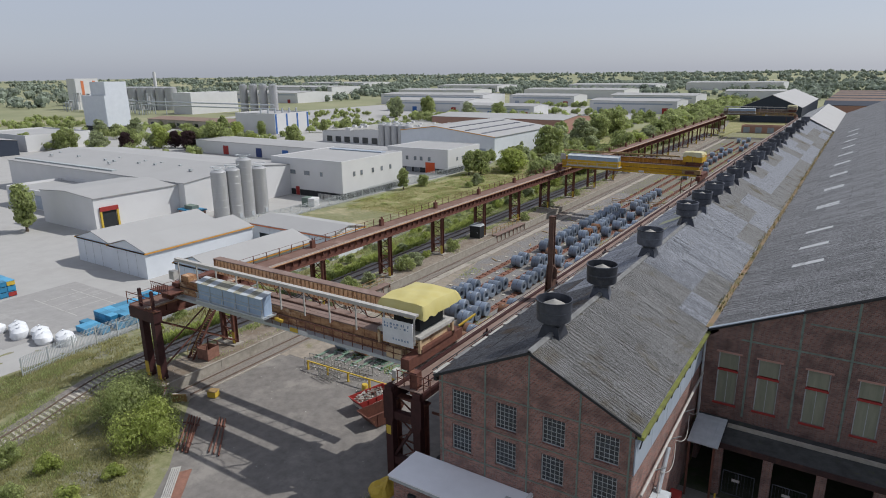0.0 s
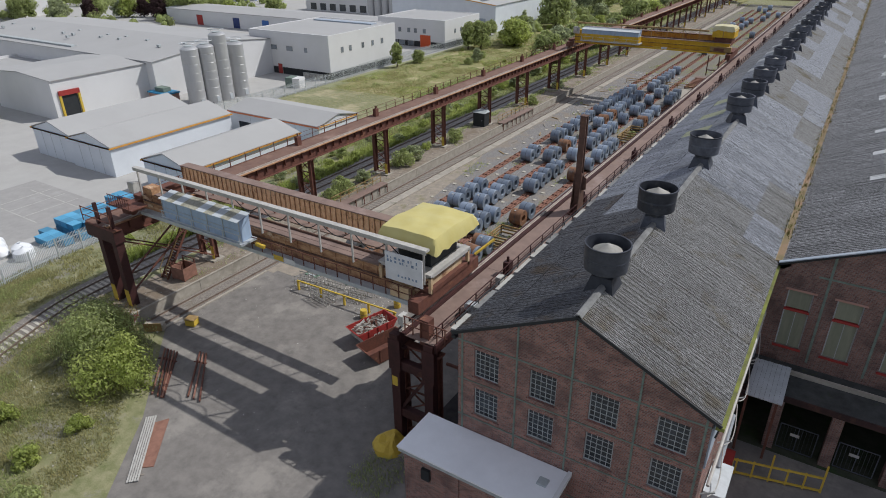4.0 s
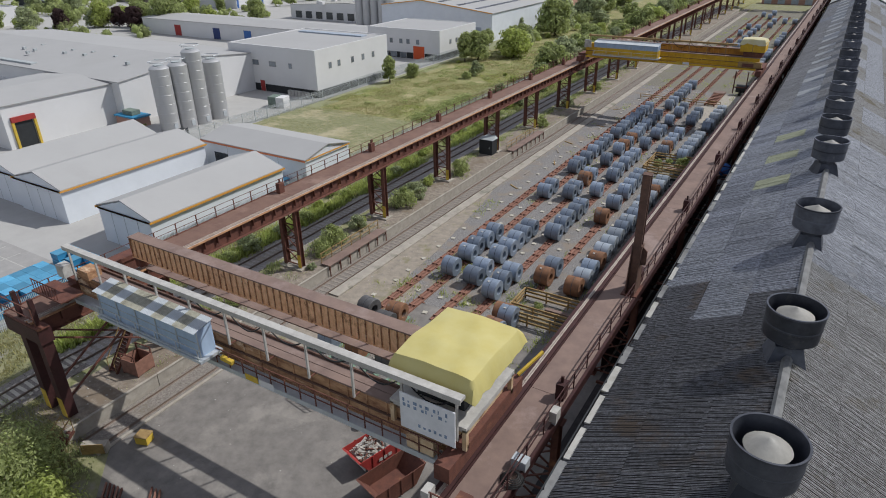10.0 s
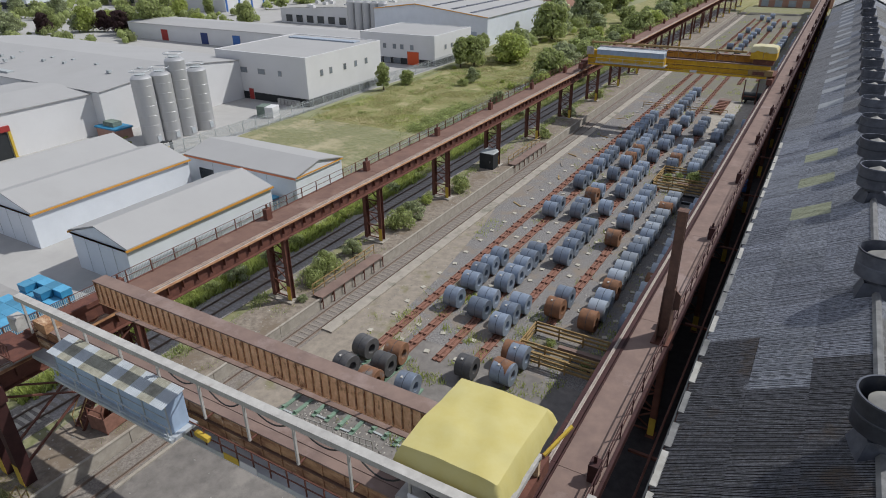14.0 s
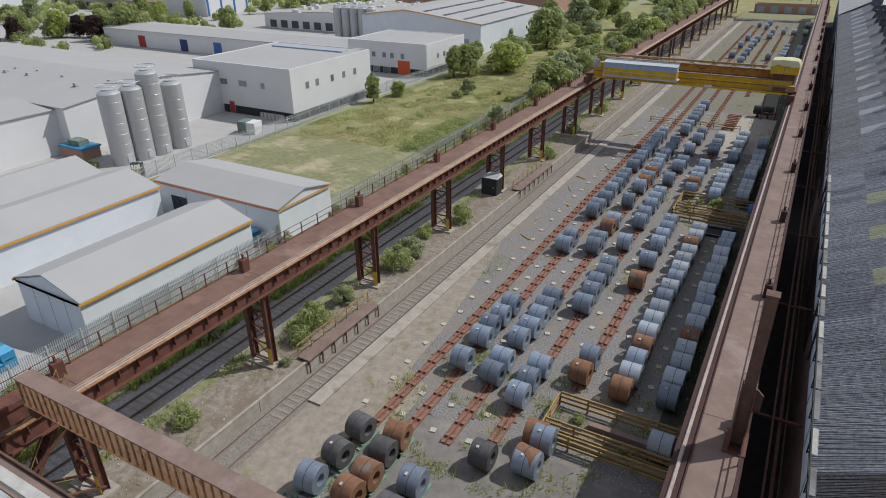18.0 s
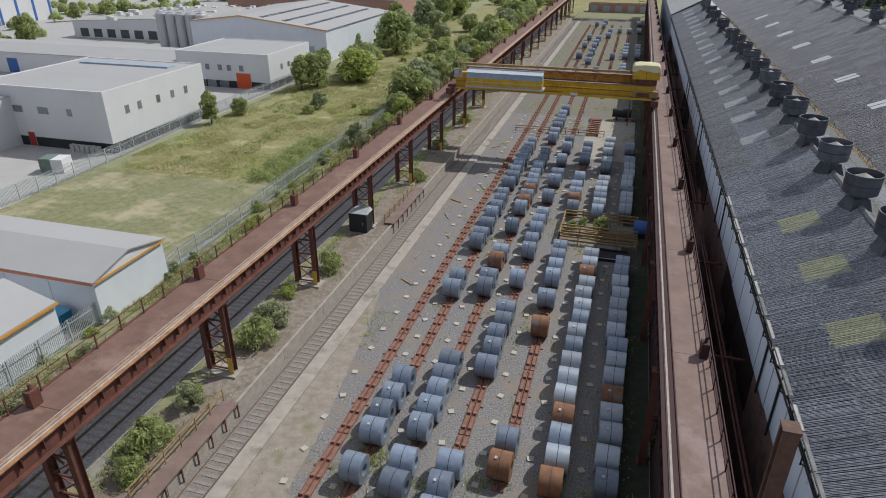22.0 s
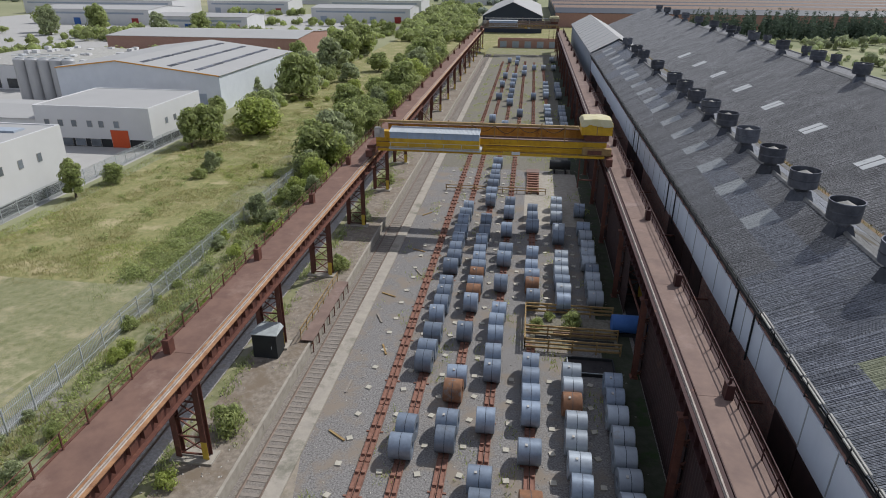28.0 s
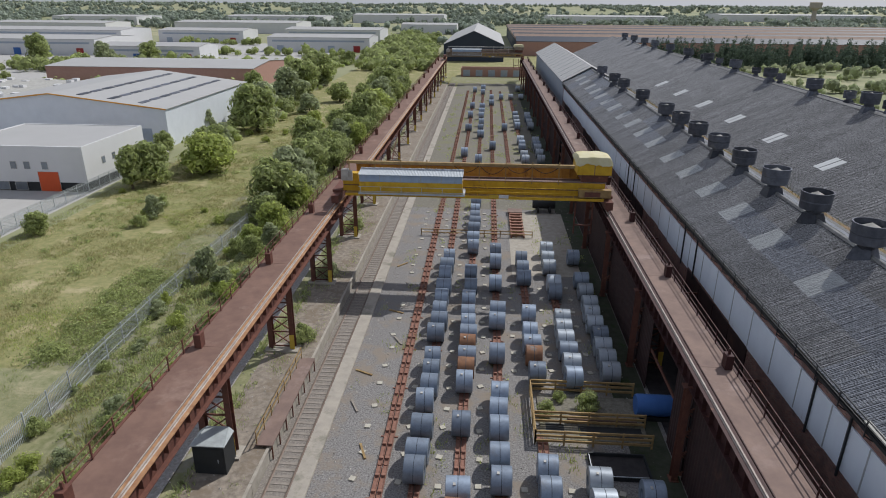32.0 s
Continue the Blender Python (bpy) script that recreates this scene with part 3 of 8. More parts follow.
# two dark sheets paint the shade beside and under the hall-side runway
sheet("damp_strip", rect(28.3, 30.95, 21, 246), 0.016, M["damp"], "green-black soil strip with the runway's shade in its colour", category="soil")
sheet("gap_soil", rect(31.25, 35.65, -8.9, 246), 0.02, M["gapsoil"], "soil strip beside the hall with the gap's shade in its colour", category="soil")
sheet("track_infill", rect(4.83, 6.09, -10.7, 9.5), 0.062, M["ballast"], "ballast lying over the sleepers at the track's end", category="ballast")
sheet("concrete_pad", rect(21.3, 29.0, 86, 108.5), 0.02, M["concrete"], "pale concrete pad in the coil yard", category="slab")
sheet("factory_yard", [(-13.6, -40), (-13.6, 52), (-43.5, 52), (-43.5, 136), (-75, 240), (-330, 240), (-330, -40)], 0.006, M["yard"], "pale concrete yards between the factory buildings", category="concrete")
sheet("yard_asphalt", rect(-38, -20.5, -14, 3), 0.014, M["paleasphalt"], "pale grey asphalt parking area with white markings", category="asphalt")
for x0, x1, y0, y1 in ((-35, -22, 0.8, 0.92), (-35, -24, -4.2, -4.08), (-33, -32.88, -4.2, 2.4), (-30, -29.88, -4.2, 2.4), (-27, -26.88, -4.2, 2.4)):
    solo("parking_line", Mesh().box(x0, x1, y0, y1, 0.01, 0.019), M["white"], "thin white parking line on the asphalt", "marking", "structure")
sheet("meadow", rect(-42.8, -14.4, 36, 63.4), 0.012, M["mown"], "mown grass plot behind the palisade fence", category="grass")


# ---- retaining wall, platforms ----
def retaining_wall():
    w = thing("retaining_wall", "stained concrete retaining wall along the raised ledge", "wall", kind="structure")
    y, k = -11.0, 0
    while y < 248:
        part("wall_section", Mesh().box(3.86, 4.15, y, y + 6.80, -0.1, 0.985 - 0.012 * (k % 3)), M["concrete"], w)
        part("coping", Mesh().box(4.0, 4.2, y, y + 6.82, 0.99, 1.06), M["concrete"], w)
        y, k = y + 6.85, k + 1


retaining_wall()


def platform(y0, y1):
    t = thing("loading_platform", "rusty brown loading platform with yellow handrail on the ledge", "platform", (0, 0, 0), group="loading platforms")
    part("deck", Mesh().box(3.25, 4.38, y0, y1, 1.13, 1.21), M["deck"], t)
    n = int((y1 - y0) / 1.5)
    for i in range(n + 1):
        y = y0 + 0.1 + i * (y1 - y0 - 0.2) / n
        part("support", Mesh().beam((4.32, y, 0.02), (4.32, y, 1.13), 0.08), M["rust"], t)
        part("brace", Mesh().beam((4.08, y, 0.5), (4.34, y, 1.1), 0.06), M["rust"], t)
        if y1 - y0 < 20:
            part("post", Mesh().beam((3.32, y, 1.21), (3.32, y, 2.2), 0.06), M["ochre"], t)
    if y1 - y0 < 20:
        for z in (1.7, 2.2):
            part("rail", Mesh().beam((3.32, y0, z), (3.32, y1, z), 0.06), M["ochre"], t)


platform(14.5, 23.6)
platform(54.0, 65.0)


# ---- railway tracks ----
def track(name, xa, xb, y0, y1, z, near, label):
    t = thing(name, label, "railway track", kind="structure")
    for x in (xa, xb):
        m = Mesh().prism([(x - 0.065, z), (x + 0.065, z), (x + 0.065, z + 0.02), (x + 0.015, z + 0.05), (x + 0.015, z + 0.11), (x + 0.035, z + 0.12),
                          (x + 0.035, z + 0.155), (x - 0.035, z + 0.155), (x - 0.035, z + 0.12), (x - 0.015, z + 0.11), (x - 0.015, z + 0.05), (x - 0.065, z + 0.02)], y0, y1)
        part("rail", m, M["railsteel"], t)
    c = (xa + xb) / 2
    data = Mesh().box(-0.92, 0.78, -0.125, 0.125, -0.1, 0.0).data("sleeper", M["sleeper"])
    rest = Mesh()
    y = y0 + 0.3
    while y < y1:
        if near[0] < y < near[1]:
            o = new("sleeper", data)
            o.parent = t
            o.location = (c + rnd.uniform(-0.03, 0.03), y, z + 0.006)
            o.rotation_euler = (0, 0, rnd.uniform(-0.03, 0.03))
        else:
            rest.box(c - 0.92, c + 0.78, y - 0.125, y + 0.125, z - 0.1, z + 0.004)
        y += 0.62
    tagged(part("far_sleepers", rest, M["sleeper"], t), kind="stuff")


track("front_track", 4.75, 6.17, -10.4, 260, 0.04, (8, 110), "straight railway track with old timber sleepers")
track("back_track", -3.45, -2.03, -6, 262, 1.0, (2, 80), "disused railway track with dark sleepers under the runway")


def curved_track():
    """The old siding that leaves the back track towards the near bushes."""
    t = thing("siding_track", "overgrown siding track with weathered sleepers", "railway track", kind="structure")
    bed = Mesh()
    pts = [(-2.75 + 0.011 * max(0, -6 - y) ** 1.95, y, ledge(-2.5, y) + 0.08) for y in range(-6, -31, -1)]
    for a, b in zip(pts, pts[1:]):
        bed.beam((a[0], a[1], a[2] - 0.06), (b[0], b[1], b[2] - 0.06), 3.4, 0.1)
    part("ballast", bed, M["ballast"], t, "stony track bed")
    for s in (-0.71, 0.71):
        m = Mesh()
        for a, b in zip(pts, pts[1:]):
            m.beam((a[0] + s, a[1], a[2] + 0.08), (b[0] + s, b[1], b[2] + 0.08), 0.07, 0.14)
        part("rail", m, M["railsteel"], t)
    for a, b in zip(pts, pts[1:]):
        for k in (0.0, 0.5):
            p = [a[i] + (b[i] - a[i]) * k for i in range(3)]
            o = part("sleeper", Mesh().box(-1.1, 1.1, -0.12, 0.12, -0.1, 0.0), M["block"], t)
            o.location = (p[0], p[1], p[2] + 0.01)
            o.rotation_euler = (0, 0, rnd.uniform(-0.05, 0.05))


curved_track()


# ---- crane runway ----
def left_row(k):
    """Where the columns of the ledge stand along the runway."""
    return P * k - 0.5 - 0.33 * max(0, min(4, k - 1))


def lattice_column(name, label, x0, x1, z0, z1, far=False):
    """Two rolled-section legs with lacing between; origin at the base."""
    t = thing(name, label, "column", group="runway columns")
    for x in (x0, x1):
        m = Mesh()
        m.prism([(x - 0.19, -0.26), (x + 0.19, -0.26), (x + 0.19, -0.225), (x + 0.02, -0.225), (x + 0.02, 0.225), (x + 0.19, 0.225), (x + 0.19, 0.26), (x - 0.19, 0.26), (x - 0.19, 0.225), (x - 0.02, 0.225), (x - 0.02, -0.225), (x - 0.19, -0.225)], 0, z1 - z0)
        m.v = [(a, c, b) for a, b, c in m.v]
        part("leg", m, M["rust"], t)
        part("base_plate", Mesh().box(x - 0.3, x + 0.3, -0.35, 0.35, -0.06, 0.02), M["rust"], t)
    if z0 > 0.5:
        part("plinth", Mesh().box(x0 - 0.5, x1 + 0.5, -0.65, 0.65, -0.2, 0.16), M["concrete"], t, "stained concrete plinth")
    n, h = 4, z1 - z0 - 0.6
    if far:
        m = Mesh()
        for i in range(n):
            a, b = 0.3 + h * i / n, 0.3 + h * (i + 1) / n
            m.beam((x0, -0.12, a), (x1, -0.12, b), 0.1, 0.07).beam((x1, 0.12, a), (x0, 0.12, b), 0.1, 0.07).beam((x0, 0, a), (x1, 0, a), 0.1, 0.1)
        tagged(part("lacing_run", m, M["rust"], t), kind="stuff")
        n = 0
    for i in range(n):
        a, b = 0.3 + h * i / n, 0.3 + h * (i + 1) / n
        for s, yy in ((1, -0.12), (-1, 0.12)):
            p, q = (x0, x1) if s > 0 else (x1, x0)
            part("lacing", Mesh().beam((p, yy, a), (q, yy, b), 0.1, 0.07), M["rust"], t)
        part("strut", Mesh().beam((x0, 0, a), (x1, 0, a), 0.1, 0.1), M["rust"], t)
    part("cap", Mesh().box(x0 - 0.35, x1 + 0.35, -0.3, 0.3, z1 - z0 - 0.12, z1 - z0), M["rust"], t)
    part("foot_mark", Mesh().box(x1 - 0.2, x1 + 0.2, -0.275, -0.262, 0.15, 1.5), M["safety"], t, "worn yellow warning paint")
    return t


col_l = lattice_column("runway_column", "dark red-brown laced steel column on the ledge", 0.3, 2.12, 0.98, 7.0)
col_l.location = (0, -0.6, 0.98)
for k in range(1, 9):
    copy_thing(col_l, pose(0, left_row(k), 0.98))
col_l = lattice_column("runway_column", "dark red-brown laced steel column on the ledge", 0.3, 2.12, 0.98, 7.0, True)
col_l.location = (0, left_row(9), 0.98)
for k in range(10, 21):
    copy_thing(col_l, pose(0, left_row(k), 0.98))
col_r = lattice_column("runway_column", "dark rusty laced steel column beside the brick hall", 30.5, 32.9, 0.0, 7.0)
col_r.location = (0, -9.0, 0.06)
for k in range(0, 6):
    copy_thing(col_r, pose(0, P * k - 0.6, 0.06))
col_r = lattice_column("runway_column", "dark rusty laced steel column beside the brick hall", 30.5, 32.9, 0.0, 7.0, True)
col_r.location = (0, P * 6 - 0.6, 0.06)
for k in range(7, 21):
    copy_thing(col_r, pose(0, P * k - 0.6, 0.06))


def runway_bay(side, y0, y1, first, far=False):
    """One bay of runway: plate girder with stiffeners, rail, deck and handrail. side -1: outer edge to -x."""
    rail = RAIL_L if side < 0 else RAIL_R
    s = 1 if side < 0 else -1           # s points from the deck to the rail
    lab = "red-brown crane runway girder with walkway deck and thin handrail" if side < 0 else "rust-red crane runway girder with deck, bumps and handrail"
    t = thing("runway_girder", lab, "girder", (0, y0, 0), group="runway bays")
    L = y1 - y0
    # hall-side steel coloured darker for its shade, ledge top flange paler for sun
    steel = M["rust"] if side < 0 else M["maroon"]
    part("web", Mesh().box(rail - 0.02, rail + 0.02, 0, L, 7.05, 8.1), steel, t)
    part("top_flange", Mesh().box(rail - 0.32, rail + 0.32, 0, L, 8.1, 8.16), M["rustlit"] if side < 0 else steel, t)
    part("bottom_flange", Mesh().box(rail - 0.3, rail + 0.3, 0, L, 7.0, 7.05), steel, t)
    part("crane_rail", Mesh().prism([(rail - 0.09, 8.16), (rail + 0.09, 8.16), (rail + 0.04, 8.2), (rail + 0.045, 8.29), (rail - 0.045, 8.29), (rail - 0.04, 8.2)], 0, L), M["railpale"] if side < 0 else M["railpale"], t, "pale worn crane rail")
    n = max(2, int(L / 1.15))
    if far:
        m = Mesh()
        for i in range(n):
            m.box(rail - 0.27, rail + 0.27, (i + 0.5) * L / n - 0.02, (i + 0.5) * L / n + 0.02, 7.05, 8.1)
        tagged(part("stiffener_run", m, steel, t), kind="stuff")
    for i in range(0 if far else n):
        y = (i + 0.5) * L / n
        part("stiffener", Mesh().box(min(rail + s * 0.02, rail + s * 0.27), max(rail + s * 0.02, rail + s * 0.27), y - 0.02, y + 0.02, 7.45 if side < 0 else 7.05, 8.1), steel, t)
    a, b = sorted((rail - s * 0.34, rail - s * (2.84 if side < 0 else 2.45)))
    part("deck", Mesh().box(a, b, 0, L - 0.01, DECK - 0.05, DECK), M["deckred"] if side < 0 else M["deck"], t)
    edge = a if side < 0 else b
    part("edge_beam", Mesh().box(edge - 0.08, edge + 0.08, 0, L, DECK - 0.55, DECK + 0.04), steel, t)
    part("kerb_angle", Mesh().box(rail - s * 0.4 - 0.03, rail - s * 0.4 + 0.03, 0, L, DECK, DECK + 0.12), M["railpale"] if side < 0 else steel, t)
    hr = edge + (0.12 if side < 0 else -0.12)
    n = max(2, int(L / 1.9))
    for i in range(n):
        y = (i + 0.5) * L / n
        part("rail_post", Mesh().beam((hr, y, DECK), (hr, y, DECK + 1.0), 0.07 if side < 0 else 0.06), steel, t)
    for z in (0.55, 1.0):
        part("handrail", Mesh().beam((hr, 0, DECK + z), (hr, L, DECK + z), 0.035 if side < 0 else 0.05), steel, t)
    if first:
        x = 0.1 if side < 0 else 32.75
        m = Mesh().box(x - 0.22, x + 0.22, -0.3, 0.3, DECK, DECK + 0.95).box(x - 0.07, x + 0.07, -0.05, 0.05, DECK + 0.95, DECK + 1.3)
        part("stub_post", m, steel, t, "short dark stub post")
    return t


for side, y_first in ((-1, -10.05), (1, -9.6)):
    runway_bay(side, y_first, -0.02, False)
    bay = runway_bay(side, 0, P - 0.02, True)
    for k in range(1, 9):
        copy_thing(bay, pose(0, P * k, 0))
    bay = runway_bay(side, P * 9, P * 10 - 0.02, True, True)
    for k in range(10, 20):
        copy_thing(bay, pose(0, P * k, 0))


# sheeted wall under the hall-side runway
def sheeted_wall():
    t = thing("wall_sheeting", "dark maroon corrugated sheeting under the hall-side runway", "wall", kind="structure")
    for k in range(1, 18):
        for j in range(4):
            y = P * k - 0.3 + j * 3.35
            if (k, j) in ((4, 1), (4, 2), (9, 2), (13, 1)):
                continue
            m = Mesh()
            n = 16
            v = []
            for i in range(n + 1):
                v += [(31.0 + 0.03 * (i % 2), y + 3.32 * i / n, 0.0), (31.0 + 0.03 * (i % 2), y + 3.32 * i / n, 7.0)]
            b = len(v)
            v += [(p[0] + 0.05, p[1], p[2]) for p in v]
            f = [(2 * i, 2 * i + 2, 2 * i + 3, 2 * i + 1) for i in range(n)]
            f += [tuple(q + b for q in reversed(g)) for g in f]
            f += [(0, 1, b + 1, b), (2 * n, b + 2 * n, b + 2 * n + 1, 2 * n + 1)]
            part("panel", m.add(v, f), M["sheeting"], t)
        part("rail", Mesh().box(31.09, 31.2, P * k - 0.3, P * (k + 1) - 0.32, 3.4, 3.6), M["rust"], t)


sheeted_wall()


# diagonal bracing of the runway between some columns
for x, ks in ((2.12, (-1, 9, 14)), (0.3, (-1, 9))):
    for k in ks:
        b = thing("cross_brace", "rusty diagonal bracing between two runway columns", "brace", group="runway braces")
        part("diagonal", Mesh().beam((x, max(-9.75, left_row(k)), 1.4), (x, left_row(k + 1), 6.9), 0.14, 0.1), M["rust"], b)
        part("diagonal", Mesh().beam((x + 0.1, max(-9.75, left_row(k)), 6.9), (x + 0.1, left_row(k + 1), 1.4), 0.14, 0.1), M["rust"], b)


# tall mast on the hall-side runway
def mast():
    t = thing("mast", "tall blackened rusty steel mast standing on the runway deck", "mast", (32.75, 12.2, DECK))
    for y in (-0.2, 0.2):
        part("leg", Mesh().box(-0.24, 0.24, y - 0.05, y + 0.05, 0.2, 8.0), M["mast"], t)
    part("web", Mesh().box(-0.05, 0.05, -0.15, 0.15, 0.2, 8.0), M["mast"], t)
    for i in range(4):
        part("batten", Mesh().box(-0.23, 0.23, -0.262, -0.252, 3.9 + 1.1 * i, 4.2 + 1.1 * i), M["mast"], t)
    for x in (-0.28, 0.28):
        part("foot_plate", Mesh().prism([(-0.75, 0.1), (0.75, 0.1), (0.42, 2.4), (0.27, 3.4), (-0.27, 3.4), (-0.42, 2.4)], x - 0.03, x + 0.03, axis="x"), M["mast"], t)
    part("gusset", Mesh().prism([(0.31, 2.0), (0.62, 2.1), (0.62, 3.0), (0.31, 3.3)], -0.05, 0.05), M["mast"], t)
    part("cap", Mesh().box(-0.27, 0.27, -0.28, 0.28, 8.0, 8.06), M["mast"], t)
    part("foot", Mesh().box(-0.5, 0.5, -0.85, 0.85, 0.0, 0.1), M["rust"], t)


mast()


# ---- coils ----
def coil_data(mat, r, w):
    b = 0.36
    body = Mesh().lathe([(b, -w / 2 + 0.02), (b + 0.02, -w / 2), (r - 0.03, -w / 2), (r, -w / 2 + 0.03), (r, w / 2 - 0.03), (r - 0.03, w / 2), (b + 0.02, w / 2), (b, w / 2 - 0.02), (b, -w / 2 + 0.02)], n=36, axis="x").data("coil_body", mat, True)
    strap = Mesh().lathe([(r, -0.02), (r + 0.006, -0.02), (r + 0.006, 0.02), (r, 0.02)], n=36, axis="x").data("strap", M["strap"], True)
    return body, strap


COIL = {}
for kind, mat, r, w in (("a", "coil", 0.9, 1.3), ("b", "coil", 0.86, 1.5), ("c", "coilpale", 0.88, 1.42), ("r", "coilrust", 0.88, 1.35), ("d", "coildark", 0.86, 1.3)):
    COIL[kind] = coil_data(M[mat], r, w) + (r,)
LABEL = {"a": "blue-grey rolled steel coil lying on the yard rails", "b": "wide blue-grey steel coil lying on the yard rails",
         "c": "bright banded steel coil in a tight row", "r": "rust-brown steel coil standing among the blue-grey ones", "d": "dull dark grey steel coil on the near racks"}


def coil(kind, x, y, turn=0):
    body, strap, r = COIL[kind]
    t = thing("steel_coil", LABEL[kind], "steel coil", (x, y, 0.10 + r), turn, group="stored coils")
    part("body", body, None, t)
    part("strap", strap, None, t)
    if rnd.random() < 0.45:
        part("paper_tag", Mesh().box(-0.3, -0.14, -r * 0.48, -r * 0.22, r * 0.89, r * 0.965), M["white"], t)
    t.rotation_euler = (rnd.uniform(-0.05, 0.05), 0, radians(turn) + rnd.uniform(-0.04, 0.04))


LANES = [14.0, 16.75, 19.4, 22.4, 25.4, 28.4]
ROWS = [
    [20.6, 23.9, 25.6, 27.4, 29.4, 42.8, 44.7, 52.7, 54.5, 57.2, 60.2, 62.2, 64.3, 66.3, 70.6, 72.9, 74.9, 77.7, 80.4, 83.6, 86.1, 88.6, 143.1, 169.2, 187.3, 202.6, 236.8],
    [20.1, 22.0, 25.0, 26.95, 28.75, 30.5, 32.3, 43.8, 45.7, 49.2, 51.1, 57.6, 62.9, 64.9, 66.8, 68.7, 70.6, 72.5, 74.4, 77.6, 80.5, 84.2, 92.0, 95.1, 98.7, 101.2, 103.3, 106.4, 110.6, 137.6, 162.0, 168.7, 176.1, 185.9, 193.1, 201.9, 231.5, 243.1],
    [18.7, 20.6, 22.5, 32.5, 34.7, 36.6, 38.5, 40.5, 46.1, 52.1, 54.4, 57.3, 59.4, 61.5, 67.3, 73.2, 75.5, 81.6, 87.6, 91.0, 149.8, 208.6, 219.0],
    [13.2, 15.5, 23.2, 25.3, 38.8, 43.4, 47.2, 49.3, 51.4, 53.4, 64.6, 67.2, 69.2, 71.3, 74.8, 83.3, 85.8, 88.6, 170.0, 220.5],
    [22.7, 24.6, 26.5, 28.5, 30.5, 32.5, 34.5, 36.5, 38.5, 40.5, 42.5, 44.6, 46.6, 48.7, 50.6, 52.5, 64.1, 66.2, 68.2, 70.2, 72.2, 74.2, 80.0, 82.2, 86.4, 89.0, 92.0, 138.0, 141.7, 147.7, 151.5, 156.1, 171.8, 176.2, 181.8, 187.7, 220.9],
    [23.4, 25.4, 27.5, 29.4, 31.3, 33.4, 35.4, 37.4, 39.4, 41.4, 43.4, 45.4, 47.6, 49.6, 51.5, 65.1, 67.1, 69.1, 71.1, 73.2, 75.2, 77.4, 80.3, 83.2, 89.5, 138.2, 143.4, 148.0, 151.2, 155.2, 172.1, 177.3, 182.1, 187.1, 221.2, 241.5]]
RUSTY = {(3, 38.8), (3, 23.2), (1, 49.2), (4, 48.7), (4, 28.5), (4, 22.7), (5, 31.3), (1, 68.7), (1, 64.9), (3, 67.2)}
for k, (x, ys) in enumerate(zip(LANES, ROWS)):
    for y in ys:
        kind = "r" if (k, y) in RUSTY else ("c" if (k >= 4 and rnd.random() < 0.75) else ("b" if rnd.random() < 0.35 else "a"))
        coil(kind, x + rnd.uniform(-0.1, 0.1), y)
NEAR = [("d", 11.7, 10.9), ("d", 11.8, 8.4), ("a", 11.7, 6.0), ("r", 14.2, 11.4), ("d", 14.2, 9.8), ("r", 14.4, 7.8), ("r", 14.3, 6.2), ("a", 17.1, 8.6), ("d", 17.0, 6.3), ("d", 19.7, 12.5), ("r", 22.2, 13.3), ("r", 21.9, 15.7)]
for kind, x, y in NEAR:
    coil(kind, x, y, rnd.uniform(-6, 6))


# rails of the coil lanes: rusty twin channels with wedge stops, and pale marker blocks between the lanes
def lane(x, y0, y1):
    t = thing("coil_lane", "rusty twin-rail coil rack with wedge stops on the gravel", "coil rack", (x, 0, 0), group="coil racks")
    y = y0
    chan = Mesh().box(-0.16, 0.16, 0, 5.9, 0.0, 0.10).box(-0.16, -0.12, 0, 5.9, 0.10, 0.17).box(0.12, 0.16, 0, 5.9, 0.10, 0.17)
    for i in range(4):
        chan.prism([(0.5 + 1.45 * i, 0.1), (0.9 + 1.45 * i, 0.1), (0.6 + 1.45 * i, 0.27), (0.5 + 1.45 * i, 0.27)], -0.13, 0.13, axis="x")
    chan = chan.data("channel", M["railrust"])
    tie = Mesh().box(-0.6, 0.6, -0.06, 0.06, 0.01, 0.08).data("tie_bar", M["railrust"])
    far = Mesh()
    while y < y1:
        if y < 112:
            for s in (-0.2, 0.2):
                o = part("channel", chan, None, t)
                o.location = (s, y, 0)
            o = part("tie_bar", tie, None, t)
            o.location = (0, y + 3, 0)
        else:
            for s in (-0.2, 0.2):
                far.box(s - 0.16, s + 0.16, y, y + 5.9, 0, 0.14)
                for i in range(4):
                    far.box(s - 0.13, s + 0.13, y + 0.5 + 1.45 * i, y + 0.8 + 1.45 * i, 0.14, 0.34)
        y += 6.0
    if far.v:
        tagged(part("rail_run", far, M["railrust"], t), kind="stuff")


for x, y0, y1 in ((11.7, 12, 240), (14.0, 12, 240), (16.75, 13, 240), (19.4, 14, 240), (22.4, 22, 55), (22.4, 66, 84), (22.4, 125, 235), (25.4, 64, 84), (25.4, 130, 230)):
    lane(x, y0, y1)

marker = Mesh().box(-0.2, 0.2, -0.2, 0.2, 0, 0.09).data("marker_block", M["block"])
for x in (10.0, 12.9, 15.4, 18.1, 20.9, 23.9, 26.9):
    y = 14.0
    while y < 110:
        if not (55 < y < 64 and x > 20) and not (y < 22 and x > 20) and not (84 < y and x > 20):
            o = new("marker_block", marker)
            o.matrix_basis = pose(x + rnd.uniform(-0.15, 0.15), y + rnd.uniform(-0.3, 0.3), 0.006, 0, 0, rnd.uniform(-25, 25))
            tagged(o, "pale square concrete marker block on the gravel", "block", "marker blocks")
        y += 2.75


